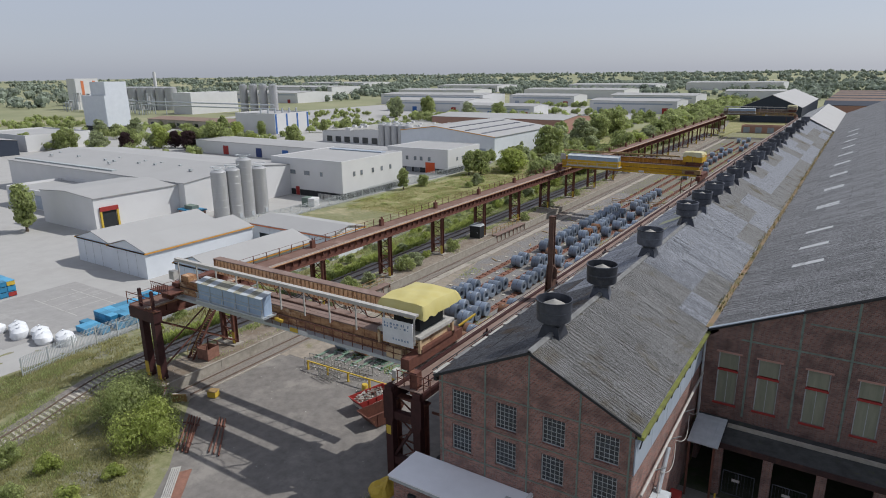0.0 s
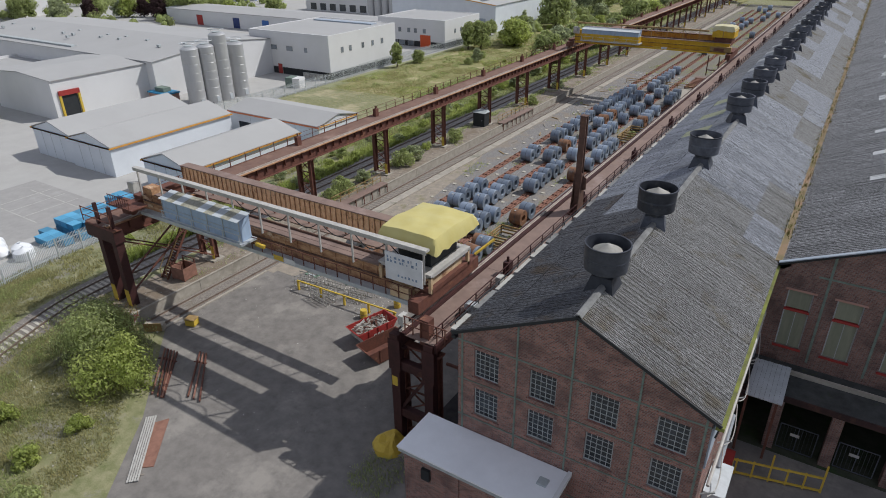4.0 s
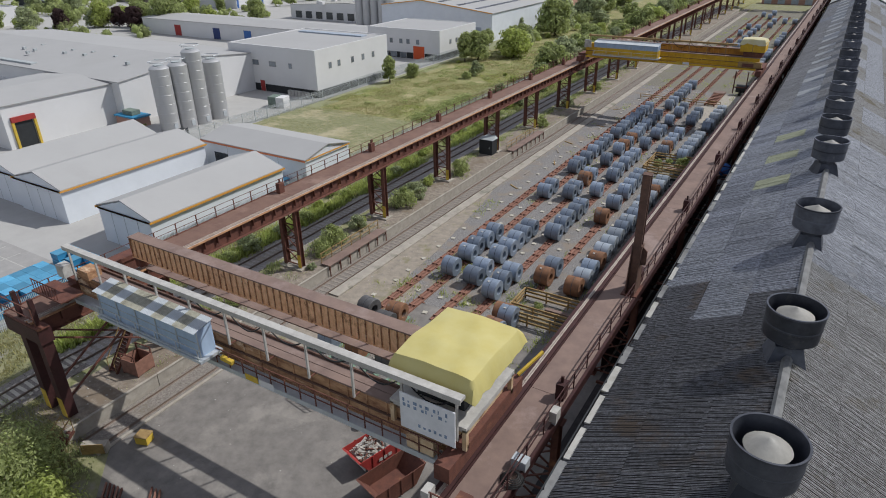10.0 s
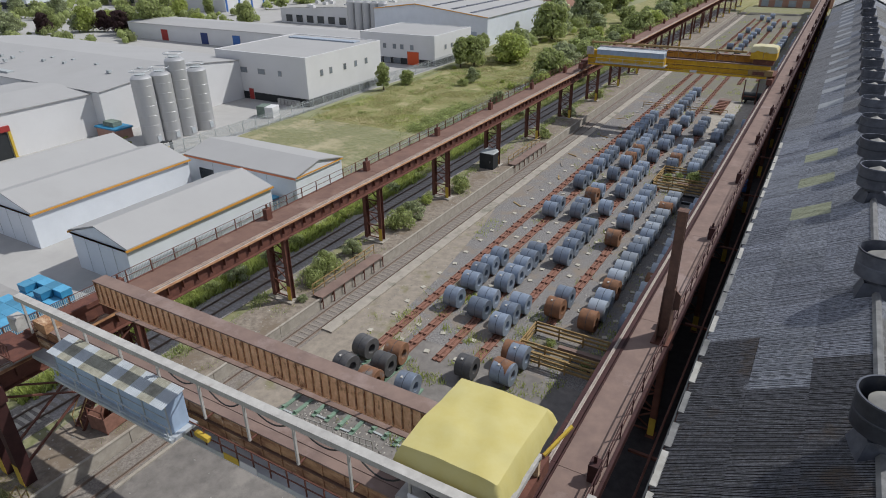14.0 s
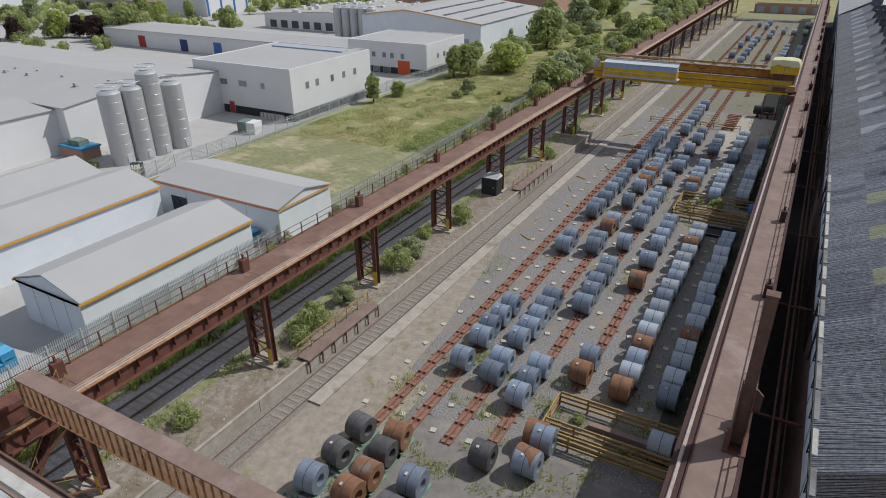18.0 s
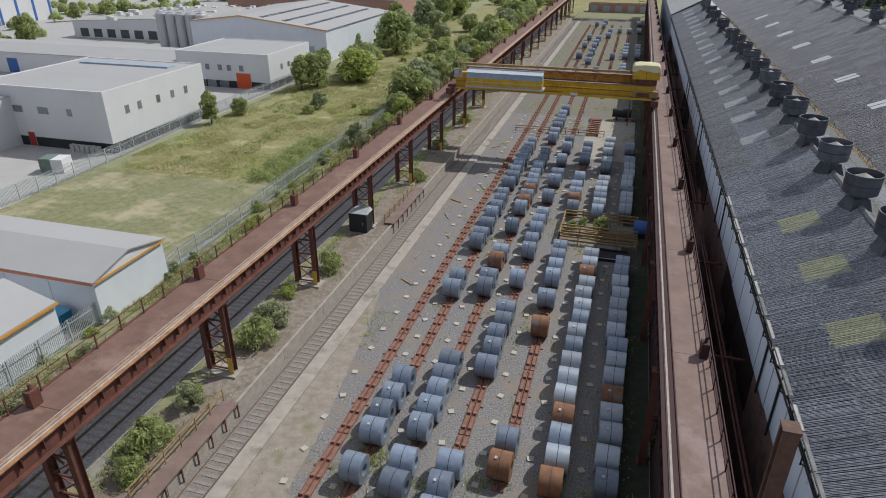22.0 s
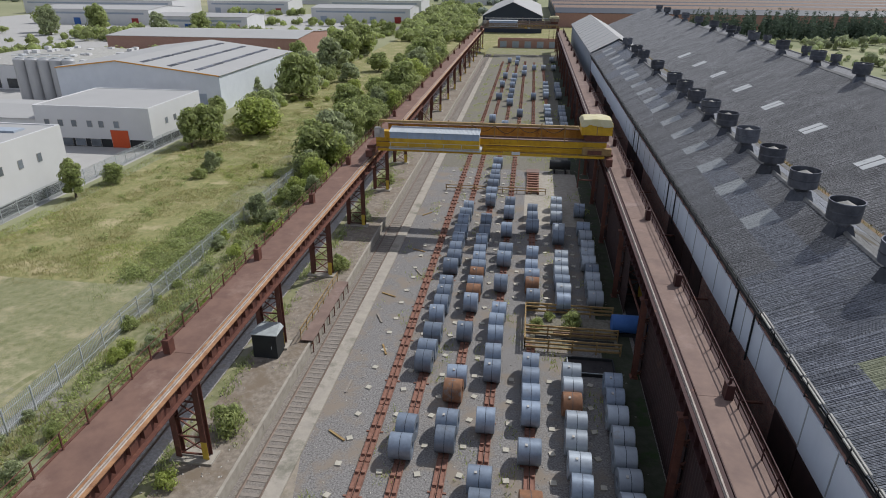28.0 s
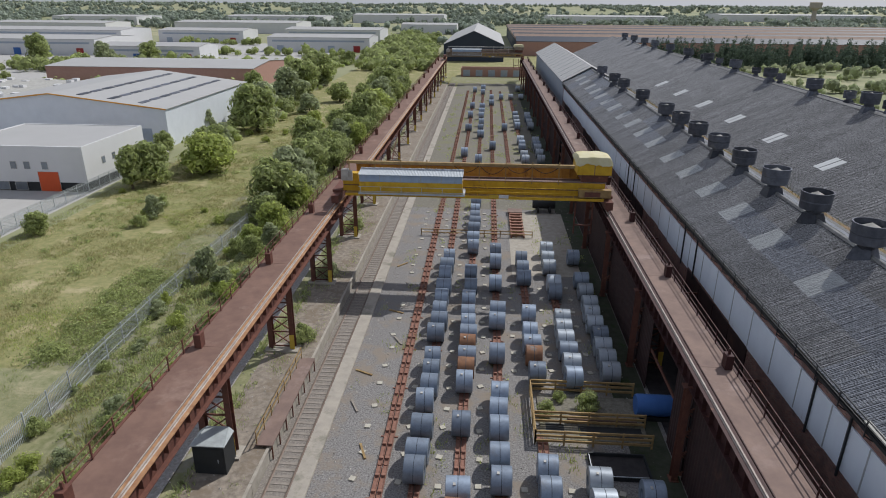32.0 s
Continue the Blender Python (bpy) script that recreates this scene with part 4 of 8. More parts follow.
# fenced pits in the yard
def pit(y0, y1, x0=21.85, x1=29.8):
    t = thing("pit_guard", "weathered yellow steel guard rails round a yard pit", "railing", group="pit guards")
    for (xa, ya), (xb, yb) in (((x0, y0), (x1, y0)), ((x0, y1), (x1, y1)), ((x0, y0), (x0, y1)), ((x0, (y0 + y1) / 2 - 0.9), (x1, (y0 + y1) / 2 - 0.9))):
        for z in (0.35, 0.75, 1.1):
            part("rail", Mesh().beam((xa, ya, z), (xb, yb, z), 0.1, 0.16), M["ochre"], t)
        n = max(2, int(math.hypot(xb - xa, yb - ya) / 1.6))
        for i in range(n + 1):
            x, y = xa + (xb - xa) * i / n, ya + (yb - ya) * i / n
            part("post", Mesh().beam((x, y, 0.0), (x, y, 1.2), 0.11), M["ochre"], t)
    f = thing("pit_slab", "stained concrete pit floor with dark trench", "slab")
    part("slab", Mesh().box(x0 + 0.5, x1, y0 + 0.5, y1 - 0.5, 0.0, 0.12), M["weedgravel"], f)
    part("trench", Mesh().box(x0 + 3.2, x1 - 0.3, y0 + 0.9, y0 + 2.1, 0.02, 0.124), M["dark"], f)
    part("trench", Mesh().box(x0 + 0.9, x0 + 2.2, y0 + 1.2, y0 + 2.3, 0.02, 0.126), M["dark"], f)
    part("beam", Mesh().box(x0 + 2.5, x1 - 0.5, y0 + 2.4, y0 + 2.8, 0.12, 0.5), M["deck"], f)


pit(16.2, 20.2)
pit(57.0, 63.3)
coil("c", 29.0, 18.4)

# ---- gantry cranes ----
M["fadedblue"] = material("flaked_blue_lettering", (0.22, 0.3, 0.42), 0.7, scale=4, amount=0.8, bump=0)
def tarp(t, x0, x1, y0, y1, z0, z1, mat, label):
    """A draped cover: domed top, ragged lower edge."""
    nx, ny = 34, 36
    v, f = [], []
    def drop(a, b):
        u, w = min(a, 1 - a), min(b, 1 - b)
        e = min(u / 0.055, w / 0.055, 1.0)
        return e
    for j in range(ny + 1):
        for i in range(nx + 1):
            a, b = i / nx, j / ny
            e = drop(a, b)
            bulge = 0.12 * (1 - e)
            x = x0 + (x1 - x0) * a + (a - 0.5) * bulge
            y = y0 + (y1 - y0) * b + (b - 0.5) * bulge
            top = z1 - 0.16 * abs(2 * b - 0.7) - 0.14 * abs(2 * a - 1) ** 3
            low = z0 + 0.3 * noise.noise((x * 1.3, y * 1.3, 3.1)) + 0.1 * noise.noise((x * 4, y * 4, 1.7))
            z = low + (top - low) * min(1.0, e ** 0.6) + 0.07 * noise.noise((x * 1.1, y * 0.9, 0.5))
            v.append((x, y, z))
    n = nx + 1
    for j in range(ny):
        for i in range(nx):
            f.append((j * n + i, j * n + i + 1, (j + 1) * n + i + 1, (j + 1) * n + i))
    return part("cover", Mesh().add(v, f), mat, t, label, True)


def plate_girder(t, name, y, z0, z1, x0, x1, mat, top_mat, gap, width=0.7, rib=None, half=0.22):
    part(name, Mesh().box(x0, x1, y - half, y + half, z0 + 0.06, z1 - 0.08), mat, t)
    part("top_flange", Mesh().box(x0 - 0.05, x1 + 0.05, y - width / 2, y + width / 2, z1 - 0.08, z1), top_mat, t)
    part("bottom_flange", Mesh().box(x0, x1, y - width / 2, y + width / 2, z0, z0 + 0.06), mat, t)
    n = int((x1 - x0) / gap)
    data = Mesh().box(-0.03, 0.03, y - width / 2 + 0.02, y - half, z0 + 0.06, z1 - 0.08).data("stiffener", rib or mat)
    for i in range(n + 1):
        o = part("stiffener", data, None, t)
        o.location = (x0 + 0.02 + (x1 - x0 - 0.04) * i / n, 0, 0)


def crane(y, body, top, pipe, label, style):
    """Overhead travelling crane: local y 0 is the front pipe, the second girder lies behind."""
    t = thing("gantry_crane", label, "crane", (0, y, 0), group="travelling cranes")
    plate_girder(t, "front_girder", 0.95 if style == 0 else 1.15, 8.75, 10.25, 2.8, 30.4, M["rustpatch"] if style == 0 else body, M["deck"] if style == 0 else top, 1.15, 0.9 if style == 0 else 0.6, None, 0.38 if style == 0 else 0.22)
    part("rail_strip", Mesh().box(2.9, 30.3, 0.46, 0.56, 9.45, 9.53), M["mast"], t)
    part("rail_strip", Mesh().box(2.9, 30.3, 1.46, 1.56, 10.1, 10.44), M["mast"], t)
    # near crane's rear ribs coloured darker, painting the stiffeners' shadow lines
    plate_girder(t, "rear_girder", 4.3, 10.05 if style == 0 else 9.4, 11.55 if style == 0 else 11.0, 3.7, 28.2 if style == 0 else 29.5, body if style == 0 or body != M["yellow"] else M["amber"], top, 0.5 if style == 0 else 0.8, 0.85, M["rustpatch"] if style == 0 else None, 0.345 if style == 0 else 0.22)
    if style == 0:
        for j in range(2):
            part("foot_plank", Mesh().box(4.0, 28.0, 0.47 + 0.5 * j, 0.93 + 0.5 * j, 10.254, 10.3), M["deck"], t)
        # unseen plate on hangers, added to widen the rear girder's ground shadow
        part("rear_walkway", Mesh().box(3.4, 28.4, 4.74, 5.6, 8.66, 8.74), M["deck"], t)
        for i in range(14):
            part("walkway_hanger", Mesh().beam((3.6 + 1.85 * i, 5.3, 8.74), (3.6 + 1.85 * i, 4.68, 10.1), 0.08), M["rust"], t)
        for x in (3.75, 27.6):
            part("girder_seat", Mesh().box(x, x + 0.55, 3.95, 4.65, 9.4, 10.05), M["rust"], t)
    # end carriages on the rails
    for x in (RAIL_L, RAIL_R):
        part("end_carriage", Mesh().box(x - 0.38, x + 0.38, -0.9, 6.2, 8.62, 9.45), M["rust"], t)
        part("buffer_beam", Mesh().box(x - 0.5, x + 0.5, 0.4, 5.0, 9.45, 9.75), M["rust"], t)
        for yy in (-0.2, 1.3, 4.0, 5.5):
            part("wheel", Mesh().lathe([(0, -0.07), (0.36, -0.07), (0.36, -0.04), (0.32, -0.03), (0.32, 0.03), (0.36, 0.04), (0.36, 0.07), (0, 0.07)], (x, yy, 8.29 + 0.33), 20, "x"), M["rust"], t)
    # front walkway and handrail
    part("walkway", Mesh().box(3.2, 30.2, -0.15, 0.84, 8.7, 8.76), M["galv"] if style == 0 else M["ochre"], t)
    part("walkway_fascia", Mesh().box(3.2, 30.2, -0.19, -0.155, 8.52, 8.8), M["galv"] if style == 0 else body, t)
    hm = M["rust"] if style == 0 else M["yellow"]
    for i in range(15):
        x = 16.2 + i * 0.99
        part("rail_post", Mesh().beam((x, -0.12, 8.76), (x, -0.12, 9.75), 0.05), hm, t)
    for z in (9.25, 9.75):
        part("handrail", Mesh().beam((16, -0.12, z), (30.2, -0.12, z), 0.045), hm, t)
    # pipe beam with posts and festoon cables
    pe = 31.2 if style == 0 else 27.0
    part("pipe_beam", Mesh().box(3.5, pe, -0.18, 0.22, 12.45, 12.6).box(3.5, pe, -0.18, -0.15, 12.33, 12.45), pipe, t)
    xs = [3.7 + i * 2.72 for i in range(int((pe - 3.7) / 2.72) + 1)]
    for x in xs:
        part("post", Mesh().beam((x, 0.05, 10.2), (x, 0.05, 12.45), 0.1), pipe, t)
        part("post_arm", Mesh().beam((x, 0.05, 10.22), (x, 0.6, 10.22), 0.06), M["rust"], t)
    for a, b in zip(xs, xs[1:]):
        if a < 14:
            continue
        m = Mesh().tube([(a + (b - a) * i / 10, 0.2, 12.3 - (0.75 + 0.12 * math.sin(a * 3)) * math.sin(math.pi * i / 10)) for i in range(11)], 0.07)
        part("festoon_cable", m, M["black"], t)
    # control cabin of sheet metal with a low pitched roof
    c0, c1, cy, cz = (7.9, 16.3, -1.05, 9.7) if style == 0 else (5.1, 15.6, -1.75, 9.4)
    cab = part("cabin", Mesh().prism([(cy, cz), (-0.1, cz), (-0.1, 11.5), (cy, 11.3)], c0, c1, axis="x"), M["cabin"], t, "blue-grey sheet-metal switch cabin")
    if style:
        part("cabin_skirt", Mesh().box(c0 - 0.04, c1 + 0.04, cy - 0.05, -0.05, 9.3, 10.5), body, t)
    bay = (c1 - c0) / 5
    for i in range(6):
        part("cabin_seam", Mesh().box(c0 + bay * i - 0.03, c0 + bay * i + 0.03, cy - 0.05, cy, cz if style == 0 else 10.5, 11.27), M["frame"], cab)
    for z in (cz + 0.15, cz + 0.65):
        part("cabin_rail", Mesh().beam((c0 - 0.1, cy - 0.25, z), (c1 + 0.3, cy - 0.25, z), 0.045), M["galv"], t)
    for i in range(6):
        part("cabin_rail_post", Mesh().beam((c0 + 0.1 + bay * i, cy - 0.25, cz - 0.1), (c0 + 0.1 + bay * i, cy - 0.25, cz + 0.65), 0.05), M["galv"], t)
    part("cabin_belt", Mesh().box(c0 - 0.02, c1 + 0.02, cy - 0.035, cy - 0.002, cz + 0.8, cz + 0.84), M["frame"], cab)
    part("cabin_floor", Mesh().box(c0 - 0.1, c1 + 0.3, cy - 0.3, 0.1, cz - 0.16, cz - 0.002), M["galv"], t)
    sheet = (c1 - c0 + 0.2) / 10
    for i in range(10):
        x = c0 - 0.1 + sheet * i
        mat = M["tansheet"] if i in (1, 3, 4, 6, 8) and style == 0 else M["palesheet"]
        v = []
        for j in range(15):
            xx, zz = x + j * sheet / 14, 0.035 * (j % 2)
            v += [(xx, cy - 0.25, 11.28 + zz), (xx, -0.04, 11.56 + zz)]
        m = Mesh().add(v, [(2 * j, 2 * j + 2, 2 * j + 3, 2 * j + 1) for j in range(14)])
        part("roof_sheet", m, mat, cab)
    if style == 0:
        part("warning_sign", Mesh().beam((16.75, -0.2, 9.35), (17.6, -0.2, 9.3), 0.22), M["safety"], t, "yellow cylinder on the handrail")
    part("warning_sign", Mesh().box(18.4, 19.3, -0.225, -0.195, 8.62, 8.98), M["safety"], t, "yellow warning sign")
    part("warning_sign", Mesh().box(19.4, 20.4, -0.225, -0.195, 8.62, 8.98), M["whiteclad"], t, "white notice board")
    part("junction_box", Mesh().box(3.0, 3.7, -0.6, 0.0, 10.6, 11.4), M["white"], t, "white electrical box")
    part("machine", Mesh().box(3.5, 4.6, 0.3, 1.2, 10.25, 10.8), M["rustpatch"] if style == 0 else body, t)
    # trolley house at the hall end
    if style == 0:
        part("trolley_frame", Mesh().box(27.3, 31.2, 0.3, 4.9, 10.5, 10.75), M["white"], t)
        part("trolley_base", Mesh().box(27.6, 30.9, 0.8, 4.4, 9.7, 10.5), M["cream"], t)
        part("trolley_machine", Mesh().box(28.2, 30.6, 1.2, 4.2, 10.75, 11.7), M["dark"], t)
        for x in (27.4, 31.1):
            part("trolley_leg", Mesh().beam((x, 0.4, 9.5), (x, 0.4, 10.6), 0.2), M["cream"], t)
            part("trolley_leg", Mesh().beam((x, 4.7, 9.5), (x, 4.7, 10.6), 0.2), M["cream"], t)
        tarp(t, 27.2, 31.5, 0.4, 5.35, 12.15, 13.2, M["tarp"], "creased yellow tarpaulin cover")
        board = part("sign_board", Mesh().box(28.3, 31.0, -0.30, -0.24, 10.1, 11.95), M["signwhite"], t, "white weathered sign board with flaked blue lettering")
        for i in range(16):
            x, z = 28.42 + (i % 8) * 0.3 + rnd.uniform(-0.05, 0.05), 11.3 + 0.24 * (i // 8)
            w, h = rnd.uniform(0.05, 0.2), rnd.uniform(0.08, 0.22)
            part("letter_bar", Mesh().box(x, x + w, -0.306, -0.3, z, z + h), M["fadedblue"], board)
        for i in range(6):
            part("letter_bar", Mesh().box(29.2 + i * 0.26, 29.32 + i * 0.26, -0.306, -0.3, 10.42, 10.5 + rnd.uniform(0, 0.1)), M["fadedblue"], board)
        part("motor_housing", Mesh().box(28.4, 29.8, -0.1, 0.7, 8.8, 9.6), M["cream"], t)
        part("yellow_arm", Mesh().beam((30.9, 6.0, 9.6), (31.5, 7.6, 10.2), 0.13), M["safety"], t)
        for i in range(9):
            part("platform_post", Mesh().beam((1.2 + 0.32 * i, -1.4, 9.45), (1.2 + 0.32 * i, -1.4, 10.3), 0.04), M["rust"], t)
        part("platform_rail", Mesh().beam((1.1, -1.4, 10.3), (3.9, -1.4, 10.3), 0.05), M["rust"], t)
        part("platform", Mesh().box(1.0, 4.2, -1.5, 0.0, 9.40, 9.49), M["rust"], t)
    else:
        part("trolley_house", Mesh().box(27.4, 30.9, 0.6, 4.2, 11.1, 12.5), body, t)
        part("trolley_machine", Mesh().box(27.9, 30.6, 0.9, 3.9, 10.3, 11.1), M["rust"], t)
        part("house_rib", Mesh().box(29.1, 29.2, 0.56, 0.6, 11.1, 12.3), M["ochre"], t)
        tarp(t, 27.3, 30.9, 0.5, 4.3, 12.2, 13.05, M["tarppale"], "yellow tarpaulin roof cover")
        part("hoist_machine", Mesh().box(27.6, 30.9, -0.2, 0.5, 8.9, 9.7), M["ochre"], t)
        part("hoist_panel", Mesh().box(28.2, 29.8, -0.24, -0.2, 9.0, 9.5), M["rust"], t)
        part("hanging_frame", Mesh().box(27.4, 27.55, 0.5, 0.65, 5.5, 8.9).box(29.2, 29.35, 0.5, 0.65, 5.5, 8.9).box(27.4, 29.35, 0.5, 0.65, 6.4, 6.55), M["rust"], t)
        part("white_panel", Mesh().box(2.9, 4.1, -0.4, -0.3, 10.2, 11.3), M["white"], t)
    if style:
        for c in t.children:
            kind = c.name.split(".")[0]
            if kind not in ("end_carriage", "wheel", "buffer_beam", "hanging_frame"):
                c.location.z += 0.45 if kind in ("pipe_beam", "festoon_cable") else 0.8
    return t


crane(-7.3, M["rustorange"], M["deck"], M["white"], "rusty ochre travelling crane with yellow tarpaulin over the trolley", 0)
crane(84.6, M["yellow"], M["deck"], M["ochre"], "weathered yellow travelling crane spanning the coil yard", 1)
crane(262.0, M["cranegrey"], M["deck"], M["white"], "distant sun-bleached brown travelling crane at the runway's end", 1)


# ---- brick halls ----
GABLE, X0, XR, X1, EAVE, RIDGE = -11.38, 35.7, 41.85, 48.0, 10.99, 13.93
END1 = 173.5
SL = (RIDGE - EAVE) / (XR - X0)


def wall_with_holes(x0, x1, y0, y1, top, holes, mat, parent, z0=-0.1):
    """Upright strips of a wall in the plane of x, cut by openings (xa, xb, za, zb); top gives the wall's height at x."""
    xs = sorted({x0, x1, *[h[0] for h in holes], *[h[1] for h in holes], *([XR] if x0 < XR < x1 else [])})
    for a, b in zip(xs, xs[1:]):
        cut = sorted((h[2], h[3]) for h in holes if h[0] <= a + 1e-6 and h[1] >= b - 1e-6)
        z = z0
        for lo, hi in cut + [(None, None)]:
            if lo is None:
                m = Mesh().prism([(a, z), (b, z), (b, top(b)), (a, top(a))], y0, y1)
            else:
                m = Mesh().box(a, b, y0, y1, z, lo)
            part("brickwork", m, mat, parent)
            z = hi


def lattice_window(x0, x1, z0, z1, y, nx, nz, bar, glass, label, kind="window_1"):
    w = thing(kind, label, "window", (x0, y, z0), kind="structure")
    W, H = x1 - x0, z1 - z0
    part("window_sill", Mesh().box(-0.12, W + 0.12, -0.07, 0.2, -0.13, -0.002), M["brick"], w)
    fr = Mesh().box(0, 0.06, 0.1, 0.18, 0, H).box(W - 0.06, W, 0.1, 0.18, 0, H).box(0.06, W - 0.06, 0.1, 0.18, 0, 0.06).box(0.06, W - 0.06, 0.1, 0.18, H - 0.06, H)
    part("window_frame", fr, bar, w)
    for i in range(1, nx):
        part("bar", Mesh().box(W * i / nx - 0.013, W * i / nx + 0.013, 0.11, 0.17, 0.06, H - 0.06), bar, w)
    for i in range(1, nz):
        part("bar", Mesh().box(0.06, W - 0.06, 0.105, 0.165, H * i / nz - 0.013, H * i / nz + 0.013), bar, w)
    pane = Mesh().box(0.012, W / nx - 0.012, 0.13, 0.145, 0.012, H / nz - 0.012).data("pane", glass)
    for i in range(nx):
        for j in range(nz):
            o = part("pane", pane, None, w)
            o.location = (W * i / nx, 0, H * j / nz)
            o.rotation_euler = (rnd.uniform(-0.012, 0.012), 0, rnd.uniform(-0.012, 0.012))


def hall_one():
    b = thing("brick_hall", "long sooty red-brick hall with grey corrugated sheet roof", "building")
    holes = []
    for x in (36.7, 39.75, 42.75, 45.82):
        holes += [(x, x + 1.38, 8.6, 10.3), (x, x + 1.38, 6.15, 7.9)]
    wall_with_holes(X0 + 0.05, X1 - 0.05, GABLE, GABLE + 0.35, lambda x: EAVE - 0.06 + SL * (min(x, X0 + X1 - x) - X0), holes, M["brick"], b)
    for x0, x1, z0, z1 in holes:
        lattice_window(x0, x1, z0, z1, GABLE, 5, 6, M["frame"], M["glass"], "many-paned grimy factory window in the brick gable")
        part("lintel", Mesh().box(x0 - 0.1, x1 + 0.1, GABLE - 0.02, GABLE - 0.002, z1 + 0.01, z1 + 0.2), M["brick"], b)
    for x in (36.0, 39.05, 41.85, 44.95, 47.75):
        part("steel_band", Mesh().box(x - 0.045, x + 0.045, GABLE - 0.035, GABLE - 0.002, 0, EAVE - 0.1 + SL * (min(x, X0 + X1 - x) - X0)), M["greenframe"], b)
    for z, xa, xb in ((10.62, X0, X1), (8.25, X0, X1), (5.85, X0, X1), (3.4, X0, X1)):
        part("steel_band", Mesh().box(xa + 0.06, xb - 0.06, GABLE - 0.03, GABLE - 0.003, z - 0.035, z + 0.035), M["greenframe"], b)
    # yard side wall: brick below, pale sheeting above
    part("side_wall", Mesh().box(X0 + 0.05, X0 + 0.35, GABLE + 0.36, END1, -0.1, EAVE - 0.1), M["brick"], b)
    y = -6.0
    while y < END1 - 3:
        part("cladding_sheet", Mesh().box(X0 - 0.03, X0 + 0.045, y, y + 3.42, 7.15 + rnd.uniform(-0.12, 0.12), 9.75), M["greyclad"] if y < -2 else M["whiteblue"], b)
        if -2 < y < 110:
            part("seam_strip", Mesh().box(X0 - 0.055, X0 - 0.031, y - 0.05, y + 0.04, 7.2, 9.75), M["frame"], b)
            if int(y) % 3 == 0:
                part("hung_pipe", Mesh().beam((X0 - 0.1, y + 1.7, 6.8), (X0 - 0.1, y + 1.7, 10.3), 0.1), M["dark"], b)
        if int(y * 10) % 7 < 3:
            part("lower_sheet", Mesh().box(X0 - 0.02, X0 + 0.045, y, y + 3.3, 4.6 + rnd.uniform(-1, 1.2), 7.0), M["sheeting"], b)
        y += 3.425
    part("gutter", Mesh().box(X0 - 0.36, X0 - 0.12, GABLE, END1, 10.5, 10.68), M["dark"], b)
    part("eave_rail", Mesh().beam((X0 - 0.42, GABLE, 11.2), (X0 - 0.42, END1, 11.2), 0.05), M["dark"], b)
    part("eave_rail", Mesh().beam((X0 - 0.42, GABLE, 10.85), (X0 - 0.42, END1, 10.85), 0.04), M["dark"], b)
    bracket = Mesh().beam((X0 - 0.42, 0, 10.3), (X0 - 0.42, 0, 11.22), 0.05).beam((X0 - 0.42, 0, 10.4), (X0 + 0.02, 0, 10.1), 0.05).data("gutter_bracket", M["dark"])
    y = GABLE + 0.5
    while y < END1:
        o = part("gutter_bracket", bracket, None, b)
        o.location = (0, y, 0)
        y += 2.35
    # valley side, open as far as the second hall
    part("side_wall", Mesh().box(X1 - 0.35, X1 - 0.05, GABLE + 0.36, 5.0, -0.1, EAVE - 0.1), M["brick"], b)
    for i in range(5):
        part("cladding_sheet", Mesh().box(X1 - 0.045, X1 + 0.03, GABLE + 0.1 + 3.25 * i, GABLE + 3.3 + 3.25 * i, 8.3, 10.5), M["greyclad"], b)
    part("gutter", Mesh().box(X1 + 0.08, X1 + 0.42, GABLE, 5, 10.6, 10.78), M["moss"], b, "mossy overgrown gutter")
    for i in range(10):
        part("gutter_bracket", Mesh().beam((X1 + 0.3, GABLE + 0.6 + 1.6 * i, 10.75), (X1 + 0.1, GABLE + 0.6 + 1.6 * i, 9.7), 0.07), M["dark"], b)
    part("pipe", Mesh().beam((X1 + 0.25, GABLE + 1.0, 6.6), (X1 + 0.25, 4.6, 7.6), 0.16, n=8), M["white"], b, "pale pipe run along the wall")
    part("downpipe", Mesh().beam((X1 + 0.2, 4.6, 2.0), (X1 + 0.2, 4.6, 10.6), 0.16, n=8), M["galv"], b)
    part("ridge_cap", Mesh().prism([(XR - 0.19, RIDGE + 0.06), (XR - 0.08, RIDGE + 0.15), (XR + 0.08, RIDGE + 0.15), (XR + 0.19, RIDGE + 0.06), (XR + 0.08, RIDGE + 0.21), (XR - 0.08, RIDGE + 0.21)], GABLE - 0.1, END1), M["ridgecap"], b)
    part("verge", Mesh().beam((X0 - 0.3, GABLE - 0.08, EAVE - 0.12), (XR, GABLE - 0.08, RIDGE + 0.02), 0.06, 0.16).beam((XR, GABLE - 0.08, RIDGE + 0.02), (X1 + 0.3, GABLE - 0.08, EAVE - 0.12), 0.06, 0.16), M["dark"], b)
    return b


M["whiteblue"] = material("pale_blue_wall_sheet", (0.74, 0.8, 0.86), 0.6, dark=(0.6, 0.66, 0.73), scale=0.5, amount=0.6, stain=(0.36, 0.33, 0.3), stain_scale=0.6, stain_at=0.64, bump=0.1, stretch=(1, 1, 0.5))
hall_one()


